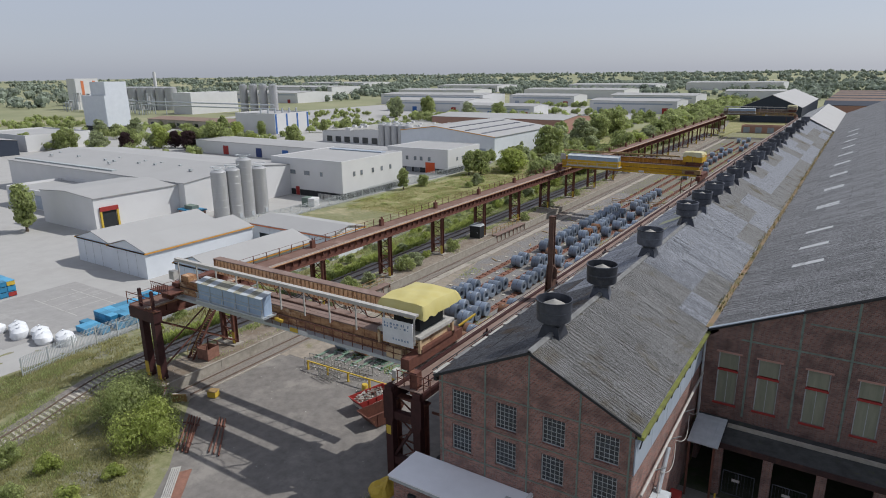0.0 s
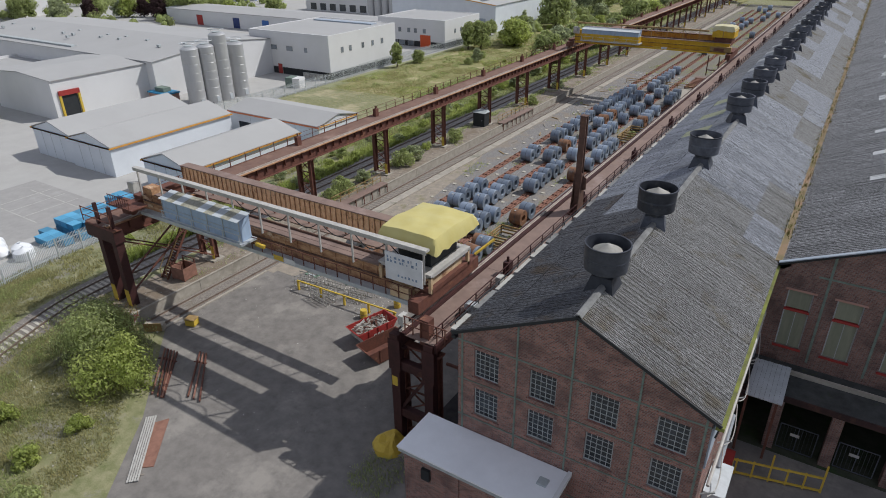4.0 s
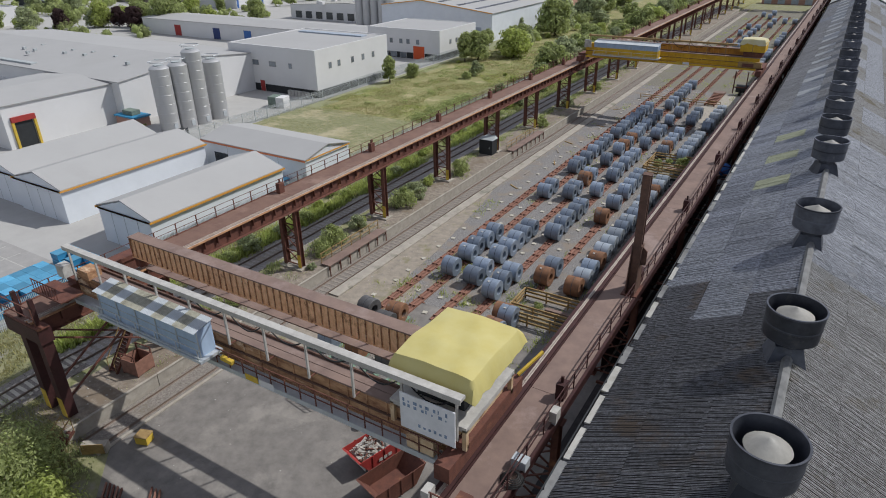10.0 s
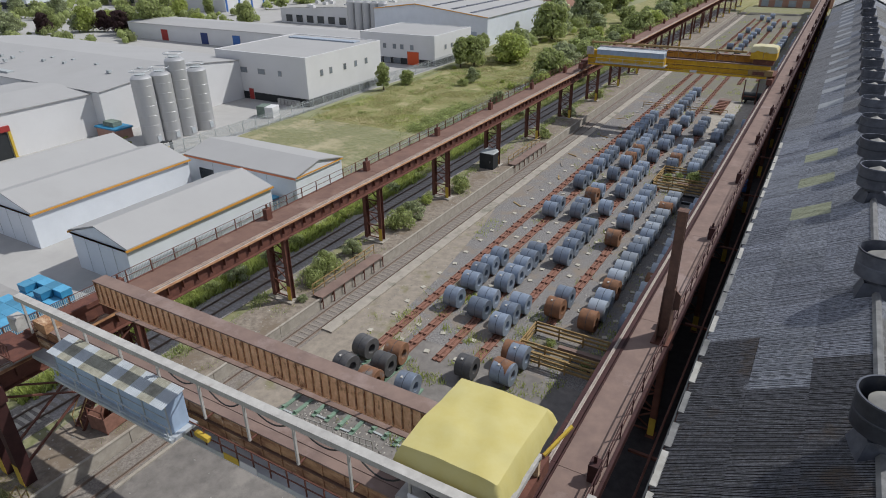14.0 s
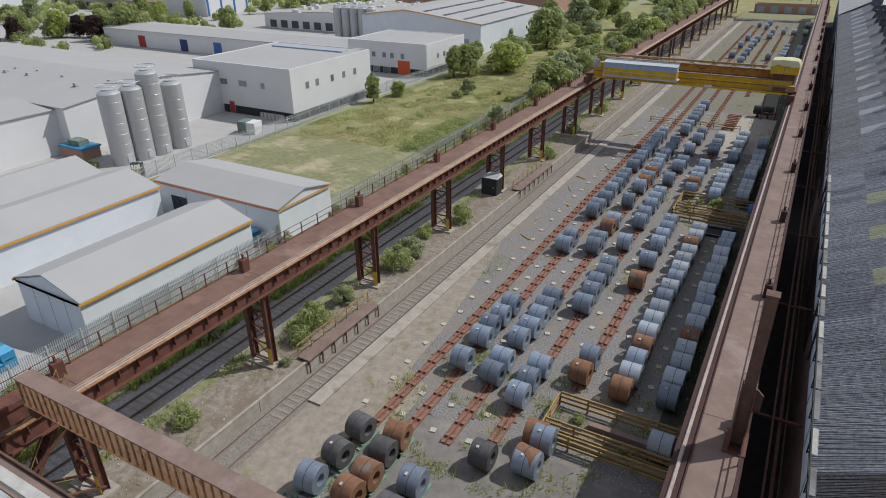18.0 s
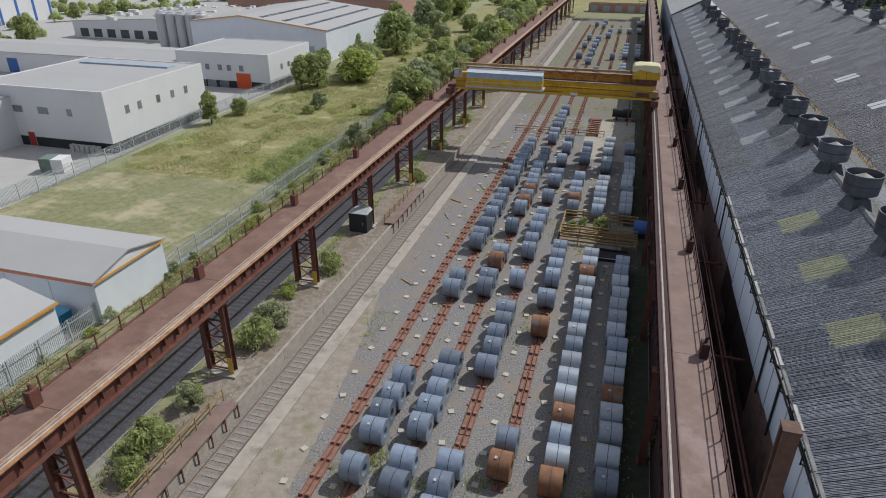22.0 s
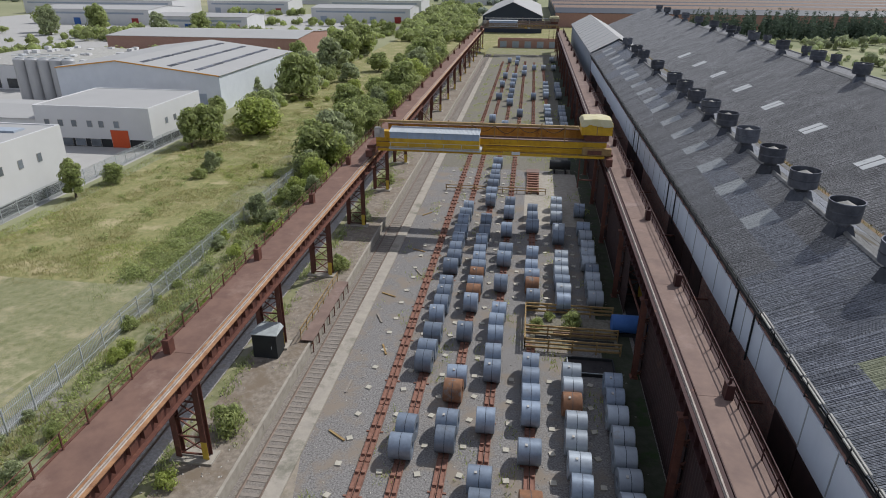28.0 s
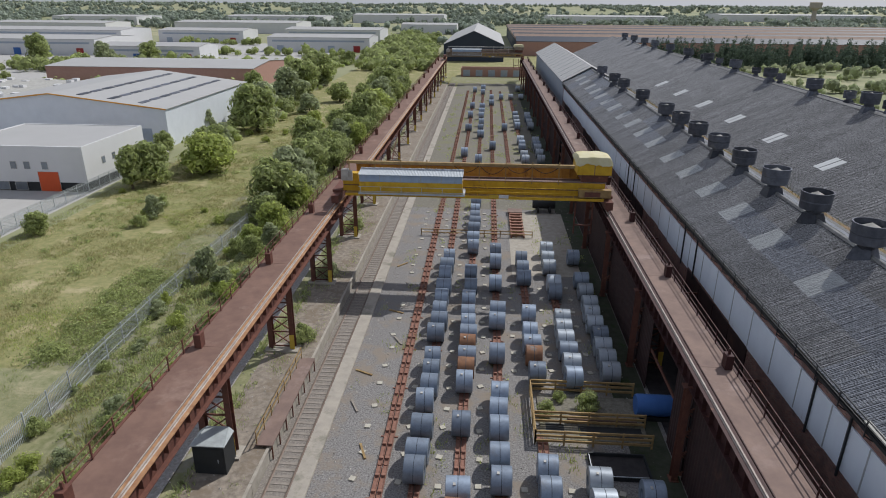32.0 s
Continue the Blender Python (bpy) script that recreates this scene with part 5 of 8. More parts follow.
# second slot of each sheet kind: groove faces much darker than the crests
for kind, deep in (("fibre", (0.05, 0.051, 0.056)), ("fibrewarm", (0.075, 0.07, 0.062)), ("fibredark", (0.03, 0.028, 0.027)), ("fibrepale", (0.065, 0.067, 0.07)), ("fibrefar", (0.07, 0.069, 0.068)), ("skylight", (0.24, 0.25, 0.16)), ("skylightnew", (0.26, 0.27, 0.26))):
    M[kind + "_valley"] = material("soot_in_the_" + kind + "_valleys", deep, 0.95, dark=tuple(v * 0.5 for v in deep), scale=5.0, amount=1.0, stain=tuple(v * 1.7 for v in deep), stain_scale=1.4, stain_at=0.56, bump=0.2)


def sheet_mesh(width, length, kind, waves=14, name="roof_sheet", seed=1):
    """A corrugated sheet in its own plane: x up the slope, y along the eave."""
    m = Mesh()
    n = waves * 4
    rng = random.Random(seed)
    v, f = [], []
    for i in range(n + 1):
        if i % 4 == 0:
            shift, deep = (0 if i in (0, n) else rng.uniform(-0.2, 0.2)), rng.uniform(0.7, 1.3)
        y = width * (i // 4 + shift + (0.0, 0.2, 0.52, 0.82)[i % 4]) / waves
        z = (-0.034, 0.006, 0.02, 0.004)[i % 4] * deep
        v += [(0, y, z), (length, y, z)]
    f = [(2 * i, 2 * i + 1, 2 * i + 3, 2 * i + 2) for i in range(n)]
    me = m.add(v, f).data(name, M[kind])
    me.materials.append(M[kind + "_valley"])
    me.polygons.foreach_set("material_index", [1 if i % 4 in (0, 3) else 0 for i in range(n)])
    return me


def roof_slope(parent, x_low, z_low, x_top, z_top, y0, y1, courses, near, mats, lights=(), light_course=1, wide=1.1, pick=None):
    """Corrugated sheets in overlapping courses; those within near are pieces of their own, the others joined."""
    ln = math.hypot(x_top - x_low, z_top - z_low)
    step = ln / courses
    dx, dz = (x_top - x_low) / ln, (z_top - z_low) / ln
    nx, nz = -dz, dx
    if nz < 0:
        nx, nz = -nx, -nz
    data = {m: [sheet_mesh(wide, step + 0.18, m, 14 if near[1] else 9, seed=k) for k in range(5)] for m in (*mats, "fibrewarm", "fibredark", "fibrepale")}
    rot = Matrix(((dx, 0, nx, 0), (0, 1, 0, 0), (dz, 0, nz, 0), (0, 0, 0, 1)))
    rest, slots = {}, {}
    y = y0
    k = 0
    while y < y1 - 0.05:
        for c in range(courses):
            s = c * step - 0.12
            lift = 0.03 + 0.02 * (courses - c)
            px, pz = x_low + dx * s + nx * lift, z_low + dz * s + nz * lift
            lit = c == light_course and any(a <= y < a + 2.2 for a in lights)
            plain = pick(c, y) if pick else mats[0]
            mat = mats[1] if lit and y < 55 else (mats[2] if lit else plain)
            tilt = rnd.uniform(-0.004, 0.004)
            m = Matrix.Translation((px, y, pz)) @ rot @ Matrix.Rotation(tilt, 4, "Y")
            if near[0] <= y < near[1] or lit:
                o = part("roof_sheet", rnd.choice(data[mat]), None, parent)
                o.matrix_basis = m
            else:
                me = rest.setdefault(mat, Mesh())
                d = rnd.choice(data[mat])
                me.add([m @ v.co for v in d.vertices], [tuple(p.vertices) for p in d.polygons])
                slots.setdefault(mat, []).extend(p.material_index for p in d.polygons)
        y += wide
        k += 1
    for mat, me in rest.items():
        ob = new("far_sheets", bpy.data.meshes.new("far_sheets"))
        ob.data.from_pydata(me.v, [], me.f)
        kind = "fibrefar" if mat == "fibre" else mat
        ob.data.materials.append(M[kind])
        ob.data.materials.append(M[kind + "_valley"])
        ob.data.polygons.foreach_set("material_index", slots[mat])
        ob.parent = parent
        tagged(ob, kind="stuff")


BAY = P / 2
LIGHTS = [23.2 + BAY * i for i in (0, 1, 2)] + [56.6 + BAY * i for i in range(17)]


def block_tone(c, y, seed):
    """Sheets were renewed in blocks of half a bay: one tone for each block and course."""
    return noise.noise((c * 3.7 + seed, int((y + 12) / BAY) * 1.31, 0.5))


def left_block(c, y):
    if y < (8.0, 4.0, 6.0)[c]:
        return "fibredark"
    t = block_tone(c, y, 1.0)
    return "fibrepale" if t > 0.12 else "fibre"


def right_block(c, y):
    if y < 5:
        return "fibrewarm"
    return "fibrewarm" if block_tone(c, y, 8.0) < -0.1 else "fibrepale"


roof1 = thing("hall_roof", "weathered dark grey corrugated roof with yellowed skylights", "roof", kind="structure")
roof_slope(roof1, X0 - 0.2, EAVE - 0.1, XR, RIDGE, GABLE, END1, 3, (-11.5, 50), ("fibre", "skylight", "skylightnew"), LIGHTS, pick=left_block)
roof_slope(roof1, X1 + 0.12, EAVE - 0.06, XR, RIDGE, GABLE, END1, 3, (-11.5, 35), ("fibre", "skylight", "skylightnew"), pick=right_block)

# second hall with its gable set back
G2, XR2, X2, RIDGE2 = 5.0, 62.2, 76.1, 16.95
SL2 = (RIDGE2 - 10.95) / (XR2 - 48.3)


def hall_two():
    b = thing("brick_hall", "broad dark brick hall with red-framed windows and grey sheet roof", "building")
    holes = [(x, x + 1.38, 5.45, 9.38) for x in (49.15, 51.75, 54.75, 57.72, 60.7, 63.7, 66.7, 69.7)]
    xs_top = lambda x: 10.9 + SL2 * (min(x, 48.3 + X2 - x) - 48.3)
    wall_with_holes(48.0, XR2, G2, G2 + 0.4, xs_top, [h for h in holes if h[1] < XR2], M["darkbrick"], b, 3.9)
    wall_with_holes(XR2, X2, G2, G2 + 0.4, xs_top, [h for h in holes if h[0] > XR2], M["darkbrick"], b, 3.9)
    for x0, x1, z0, z1 in holes:
        w = thing("window_2", "tall boarded window with red painted frame", "window", (x0, G2, z0), kind="structure")
        H, W = z1 - z0, x1 - x0
        part("window_sill", Mesh().box(-0.1, W + 0.1, -0.12, 0.2, -0.12, -0.002), M["red"], w)
        part("lintel", Mesh().box(-0.15, W + 0.15, -0.05, 0.1, H + 0.002, H + 0.13), M["pinkbrick"], w)
        part("window_frame", Mesh().box(0, 0.07, 0.1, 0.2, 0, H).box(W - 0.07, W, 0.1, 0.2, 0, H).box(0.07, W - 0.07, 0.1, 0.2, H - 0.07, H), M["frame"], w)
        part("transom", Mesh().box(0.0, W, 0.0, 0.2, H * 0.64, H * 0.64 + 0.14), M["red"], w)
        part("pane", Mesh().box(0.07, W - 0.07, 0.14, 0.16, 0, H * 0.64), M["board"], w)
        part("pane", Mesh().box(0.07, W - 0.07, 0.14, 0.16, H * 0.64 + 0.18, H - 0.07), M["board"], w)
        part("mullion", Mesh().box(W / 2 - 0.02, W / 2 + 0.02, 0.12, 0.14, 0, H * 0.64), M["frame"], w)
    for x in (51.1, 54.1, 57.1, 60.1, 63.1, 66.1):
        part("steel_band", Mesh().box(x - 0.07, x + 0.07, G2 - 0.04, G2 - 0.002, 4.7, xs_top(x) - 0.1), M["greenframe"], b)
    part("steel_band", Mesh().box(50.5, 73, G2 - 0.035, G2 - 0.003, 10.55, 10.66), M["greenframe"], b)
    part("steel_band", Mesh().box(54.5, 70, G2 - 0.035, G2 - 0.003, 12.6, 12.7), M["greenframe"], b)
    part("ledge", Mesh().prism([(1.6, 3.92), (G2 - 0.02, 4.05), (G2 - 0.02, 4.3), (1.6, 4.14)], 48.2, X2, axis="x"), M["canopy"], b, "weathered dark canopy roof")
    part("ledge_upstand", Mesh().box(50.4, X2, 3.8, 4.0, 4.2, 4.5), M["concrete"], b, "pale stained kerb along the canopy")
    part("canopy_fascia", Mesh().box(48.2, X2, 1.5, 1.595, 3.8, 4.2), M["sheeting"], b)
    for i in range(9):
        x = 49.95 + 3.12 * i
        part("pier", Mesh().box(x, x + 0.6, 1.65, 2.3, -0.1, 3.92), M["darkbrick"], b)
    part("back_wall", Mesh().box(48.0, X2, 10.0, 10.35, -0.1, 4.6), M["darkbrick"], b)
    # dark floor and ceiling colours deepen the arcade's shade
    part("arcade_floor", Mesh().box(48.0, X2, 1.4, 10.0, -0.1, 0.03), M["damp"], b)
    part("arcade_ceiling", Mesh().box(48.0, X2, G2 + 0.41, 10.35, 4.6, 4.75), M["dark"], b)
    part("arcade_side", Mesh().box(48.0, 48.3, G2 + 0.41, 10.0, -0.1, 4.6), M["darkbrick"], b)
    part("side_wall", Mesh().box(X2 - 0.35, X2 - 0.02, G2 + 0.4, 262, -0.1, 10.85), M["darkbrick"], b)
    part("end_wall", Mesh().prism([(48.3, -0.1), (X2, -0.1), (X2, 10.85), (XR2, RIDGE2 - 0.1), (48.3, 10.85)], 261.6, 262), M["darkbrick"], b)
    part("verge", Mesh().beam((48.1, G2 - 0.1, 10.85), (XR2, G2 - 0.1, RIDGE2 + 0.02), 0.06, 0.2), M["dark"], b)
    part("verge_flashing", Mesh().beam((48.3, G2 - 0.14, 11.08), (54.0, G2 - 0.14, 11.08 + SL2 * 5.7), 0.28, 0.06), M["greyclad"], b, "pale blue flashing strip")
    part("ridge_cap", Mesh().prism([(XR2 - 0.35, RIDGE2 - 0.02), (XR2, RIDGE2 + 0.1), (XR2 + 0.35, RIDGE2 - 0.02), (XR2, RIDGE2 + 0.16)], G2 - 0.1, 262), M["ridgecap"], b)
    return b


hall_two()
roof2 = thing("hall_roof", "broad dark grey corrugated roof with pale skylight panels", "roof", kind="structure")
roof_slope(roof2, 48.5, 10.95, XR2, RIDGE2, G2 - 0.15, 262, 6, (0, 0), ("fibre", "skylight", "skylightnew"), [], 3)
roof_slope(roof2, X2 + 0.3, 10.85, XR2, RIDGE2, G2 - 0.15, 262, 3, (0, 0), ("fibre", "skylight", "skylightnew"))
for i, y in enumerate((18, 24.5, 31.5, 45, 58.5, 72, 86, 99.5, 113, 127, 140.5, 154)):
    for j in range(2 if i not in (0, 1, 2) else 1):
        a = 52.15
        z = 10.95 + SL2 * (a - 48.5)
        dx = math.cos(math.atan(SL2))
        o = part("skylight", Mesh().box(0, 2.4, 0, 0.95, 0.0, 0.06), M["skylightnew"], roof2, "pale translucent skylight panel")
        o.matrix_basis = Matrix.Translation((a, y + 1.15 * j, z + 0.13)) @ Matrix.Rotation(-math.atan(SL2), 4, "Y")
solo("valley_gutter", Mesh().prism([(X1 + 0.25, 10.6), (48.6, 10.6), (49.0, 10.98), (48.75, 11.12), (47.75, 11.06), (47.7, 10.98)], 5.0, END1), M["soil"], "silted valley gutter between the two roofs", "gutter", "structure")

# lower third hall beyond, with its own ridge ventilators
def hall_three():
    b = thing("low_hall", "lower grey-roofed hall beyond the broad one", "building")
    part("wall", Mesh().prism([(76.3, -0.1), (92, -0.1), (92, 8.4), (84.1, 11.5), (76.3, 8.4)], 60, 262), M["brick"], b)
    for xa in (76.1, 92.2):
        s = 1 if xa < 84 else -1
        part("roof", Mesh().prism([(xa, 8.5), (84.1, 11.6), (84.1, 11.72), (xa, 8.62)][::s], 59.8, 262.2), M["fibrefar"], b)
    part("ridge_cap", Mesh().box(83.9, 84.3, 59.8, 262.2, 11.68, 11.8), M["ridgecap"], b)


hall_three()

# newer white-roofed stretch and the end of the range
def white_hall():
    b = thing("white_roofed_hall", "newer hall section with bright white sheet roof", "building")
    part("wall", Mesh().prism([(X0, -0.1), (X1, -0.1), (X1, EAVE), (XR, RIDGE + 0.3), (X0, EAVE)], END1 + 0.1, 262), M["greyclad"], b)
    for s, (xa, za, xb, zb) in (("roof", (X0 - 0.4, EAVE + 0.1, XR, RIDGE + 0.6)), ("roof", (X1 + 0.4, EAVE + 0.1, XR, RIDGE + 0.6))):
        part("roof_panel", Mesh().prism([(xa, za), (xb, zb), (xb, zb + 0.12), (xa, za + 0.12)], END1, 262.3), M["whiteroof"], b)
    for i in range(14):
        part("roof_seam", Mesh().beam((X0 - 0.4, END1 + 3 + 6.4 * i, EAVE + 0.24), (XR, END1 + 3 + 6.4 * i, RIDGE + 0.74), 0.08, 0.06), M["galv"], b)


white_hall()


# ---- roof ventilators ----
def vent(x, y, z, far=False, masters={}):
    """Round ventilator: saddle base, throat, open drum with an inner cone."""
    if far in masters:
        return copy_thing(masters[far], pose(x, y, z, 0, 0, rnd.uniform(0, 360)))
    t = thing("roof_ventilator", "tarnished round steel roof ventilator on the ridge", "ventilator", (x, y, z), group="ridge ventilators")
    m = Mesh()
    s = 0.72
    m.add([(-s, -s, -0.42), (s, -s, -0.42), (s, s, -0.42), (-s, s, -0.42), (-0.5, -0.5, 0.4), (0.5, -0.5, 0.4), (0.5, 0.5, 0.4), (-0.5, 0.5, 0.4)],
          [(0, 1, 5, 4), (1, 2, 6, 5), (2, 3, 7, 6), (3, 0, 4, 7), (4, 5, 6, 7), (3, 2, 1, 0)])
    part("base", m, M["ventmetal"], t)
    part("throat", Mesh().lathe([(0.52, 0.3), (0.52, 0.95), (0.0, 0.95)], n=24), M["ventmetal"], t, smooth=True)
    part("drum", Mesh().lathe([(0.98, 0.72), (1.02, 0.75), (1.06, 2.0), (1.03, 2.0), (0.99, 0.78), (0.6, 0.76), (0.6, 0.72), (0.98, 0.72)], n=36), M["ventmetal"], t, smooth=True)
    part("rim_band", Mesh().lathe([(1.06, 1.95), (1.09, 1.95), (1.09, 2.02), (1.02, 2.02)], n=36), M["ventmetal"], t, smooth=True)
    part("seam_band", Mesh().lathe([(1.035, 1.28), (1.055, 1.3), (1.055, 1.36), (1.045, 1.38)], n=36), M["ventmetal"], t, smooth=True)
    part("cone", Mesh().lathe([(0.66, 1.62), (0.68, 1.66), (0.06, 1.98), (0.0, 2.02)], n=28), M["ventcone"], t, "pale inner cone", smooth=True)
    for i in range(0 if far else 4):
        a = math.pi / 4 + i * math.pi / 2
        part("stay", Mesh().beam((0.5 * math.cos(a), 0.5 * math.sin(a), 0.95), (0.66 * math.cos(a), 0.66 * math.sin(a), 1.66), 0.05), M["ventmetal"], t)
    masters[far] = t
    return t


for y in [-7.9, 0.3, 12.0, 25.2, 31.9] + [38.5 + 6.93 * i for i in range(11)] + [121.7, 136.2, 144.8, 159]:
    vent(XR - 0.12, y, RIDGE + 0.1, y > 70)
for y in (104, 117.5, 131, 143.5, 157, 173, 187, 200, 214, 228, 242):
    vent(84.1, y, 11.7, True)
for y in (46, 56, 70, 84, 98.5, 112.1, 126.5, 141.7, 156.8, 170.7, 185.6, 200.9, 213, 227, 241):
    vent(XR2, y, RIDGE2 + 0.1, True)

# ---- trees and bushes ----
def leaf_cloud(m, c, r, n, size, rng, shell=0.35):
    """n small bent leaf sprays filling an ellipsoid, thicker towards its skin."""
    for _ in range(n):
        d = Vector((rng.gauss(0, 1), rng.gauss(0, 1), rng.gauss(0, 1))).normalized()
        k = (1 - shell * rng.random() ** 1.6) * (0.85 + 0.3 * noise.noise(d * 2.3 + Vector(c)))
        p = Vector((c[0] + d.x * r[0] * k, c[1] + d.y * r[1] * k, c[2] + d.z * r[2] * k))
        a = Vector((rng.gauss(0, 1), rng.gauss(0, 1), rng.gauss(0, 0.6))).normalized()
        nrm = (d + 0.7 * a).normalized()
        u = nrm.cross(a).normalized() * size * rng.uniform(0.6, 1.3)
        w = nrm.cross(u).normalized() * size * rng.uniform(0.5, 1.0)
        m.add([p - u, p + w * 0.6, p + u, p - w * 0.6 + nrm * size * 0.2], [(0, 1, 2), (0, 2, 3)])


def raw(name, m, mat):
    me = bpy.data.meshes.new(name)
    me.from_pydata(m.v, [], m.f)
    me.materials.append(mat)
    return me


def tree_master(h, spread, lobes, leaves, size, mat, seed, label, trunk_h=0.14, name="tree"):
    rng = random.Random(seed)
    t = thing(name, label, "bush" if name == "bush" else "tree", group="bushes" if name == "bush" else "trees")
    tr = Mesh()
    th = h * trunk_h
    tr.lathe([(0.035 * h, -0.1), (0.024 * h, th * 0.5), (0.018 * h, th), (0.008 * h, h * 0.7), (0, h * 0.8)], n=8)
    crown = Mesh()
    for i in range(lobes):
        a = 2.4 * i + rng.uniform(-0.5, 0.5)
        u = (i + rng.random()) / lobes
        z = h * (0.16 + 0.62 * u)
        wide = math.sqrt(max(0.1, 1 - ((u - 0.35) / 0.75) ** 2))
        rr = spread * (0.2 + 0.45 * rng.random()) * wide
        c = (rr * math.cos(a), rr * math.sin(a), z)
        tr.beam((0, 0, min(z * 0.7, h * 0.6)), c, 0.012 * h, n=5)
        s = spread * rng.uniform(0.38, 0.6) * (0.6 + 0.4 * wide)
        leaf_cloud(crown, c, (s, s, s * rng.uniform(0.65, 0.95)), leaves // lobes, size, rng, 0.5)
    part("trunk", tr, M["bark"], t)
    part("crown", raw("crown", crown, mat), None, t)
    t.location = (0, -400, 0)
    return t


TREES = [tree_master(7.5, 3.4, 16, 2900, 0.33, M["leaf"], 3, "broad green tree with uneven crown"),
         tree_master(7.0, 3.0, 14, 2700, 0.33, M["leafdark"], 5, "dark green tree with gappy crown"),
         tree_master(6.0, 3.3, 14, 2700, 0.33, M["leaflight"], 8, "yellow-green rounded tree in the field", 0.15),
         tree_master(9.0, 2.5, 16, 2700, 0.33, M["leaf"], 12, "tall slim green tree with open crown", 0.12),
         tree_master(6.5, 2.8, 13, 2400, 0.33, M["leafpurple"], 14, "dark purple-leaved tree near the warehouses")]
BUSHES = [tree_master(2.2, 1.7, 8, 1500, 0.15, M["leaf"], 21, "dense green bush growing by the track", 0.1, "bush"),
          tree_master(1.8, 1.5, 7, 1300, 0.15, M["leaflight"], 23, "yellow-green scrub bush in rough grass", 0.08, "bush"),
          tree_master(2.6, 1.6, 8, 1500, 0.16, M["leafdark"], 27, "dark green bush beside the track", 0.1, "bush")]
USED = set()


def plant(masters, i, x, y, s, z=None):
    m = masters[i]
    z = ledge(x, y) - 0.05 if z is None else z
    p = Matrix.Translation((x, y, z)) @ Matrix.Rotation(rnd.uniform(0, 6.28), 4, "Z")
    if m.name not in USED:
        USED.add(m.name)
        m.matrix_basis = p
        m.scale = (s, s, s * rnd.uniform(0.85, 1.1))
        return m
    o = copy_thing(m, p)
    o.scale = (s, s, s * rnd.uniform(0.85, 1.1))
    return o


# bushes on the ledge and along the old track
for i, x, y, s in ((0, 1.9, 16.3, 0.75), (0, 1.4, 18.6, 1.05), (0, 1.9, 30.2, 1.1), (2, 1.4, 22.6, 0.75), (2, 1.5, 33.0, 1.0), (1, 0.6, 37.4, 0.7), (0, 2.2, 42.8, 0.95), (1, 1.0, 23.4, 0.6),
                   (2, -4.9, 13.2, 0.8), (0, -5.2, 11.0, 0.6), (2, -4.7, 17.5, 0.6), (0, -5.0, 21.5, 0.7), (1, -4.8, 25.0, 0.55), (2, -4.9, 38.5, 0.6), (0, -9.0, 9.5, 0.7), (2, -9.2, 18.5, 0.7), (1, -5.3, 28.9, 0.7), (1, -5.6, 9.0, 0.6), (0, 2.6, 68.0, 0.8), (2, 1.4, 82.0, 0.9), (0, 1.5, 97.0, 0.8), (0, -5.5, 34, 0.5),
                   (1, -6.2, 47, 0.7), (0, -7, 55, 0.8), (1, -5.8, 62, 0.8), (0, -6.4, 70, 0.9), (1, -7.4, 76, 1.0), (0, -9.5, 41, 0.5), (2, -10.3, 26, 0.5), (1, -11, 14, 0.6),
                   (0, -11.6, 2, 0.7), (1, -9.6, -2, 0.5), (2, 3.0, 13.6, 0.35), (0, 1.6, 5.6, 0.7), (1, -0.3, 0.5, 0.4)):
    plant(BUSHES, i, x, y, s)
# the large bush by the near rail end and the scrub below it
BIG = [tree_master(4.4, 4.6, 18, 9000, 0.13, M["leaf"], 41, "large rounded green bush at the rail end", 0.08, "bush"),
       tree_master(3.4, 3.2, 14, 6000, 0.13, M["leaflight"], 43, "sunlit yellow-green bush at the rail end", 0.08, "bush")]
plant(BIG, 0, 5.8, -14.5, 0.95, -0.05)
plant(BIG, 1, 9.9, -15.8, 1.05, -0.05)
for i, x, y, s in ((1, 12.0, -20.2, 0.7), (1, 7.0, -22.5, 0.8), (0, 3.4, -23.6, 0.8), (1, 12.3, -23.5, 0.8), (0, 9.0, -26.0, 0.8), (1, -3.0, -13.5, 0.5), (0, -8.5, -12.0, 0.5), (0, 15.8, -25.5, 0.8), (1, 5.2, -27.0, 1.0), (0, 0.5, -27.5, 1.0)):
    plant(BUSHES, i, x, y, s, -0.05)
# trees and rounded scrub of the field between the fences
for i, x, y, s, f in ((3, -41, 87.4, 0.75, 1), (0, -39.6, 94.4, 0.6, 0.8), (1, -28.2, 102.4, 0.55, 1), (2, -30.8, 127.5, 1.7, 0.75), (0, -36.8, 119.5, 1.25, 0.9), (3, -38.4, 115.5, 0.95, 1), (0, -33, 134, 1.4, 0.8), (0, -35, 165, 2.0, 0.85),
                      (1, -38.5, 178, 1.9, 0.85), (1, -39.5, 205, 2.2, 0.8), (0, -41, 228, 2.0, 0.85), (0, -42.5, 249, 2.3, 0.8), (0, -12.3, 106.5, 1.4, 0.85), (1, -11.3, 113, 1.45, 0.9), (0, -10.6, 120, 1.3, 0.9), (0, -18.8, 149.5, 1.25, 0.8),
                      (0, -12.5, 134, 1.3, 0.8), (0, -9.8, 168, 1.6, 0.85), (2, -10.8, 185, 1.6, 0.85), (1, -12, 200, 1.7, 0.85), (0, -13, 221, 1.8, 0.85), (0, -14, 240, 1.9, 0.85), (1, -30, 192, 1.2, 0.7), (0, -26, 212, 1.3, 0.7), (2, -24, 174, 0.8, 0.8)):
    o = plant(TREES, i, x, y, s)
    o.scale.z = s * f
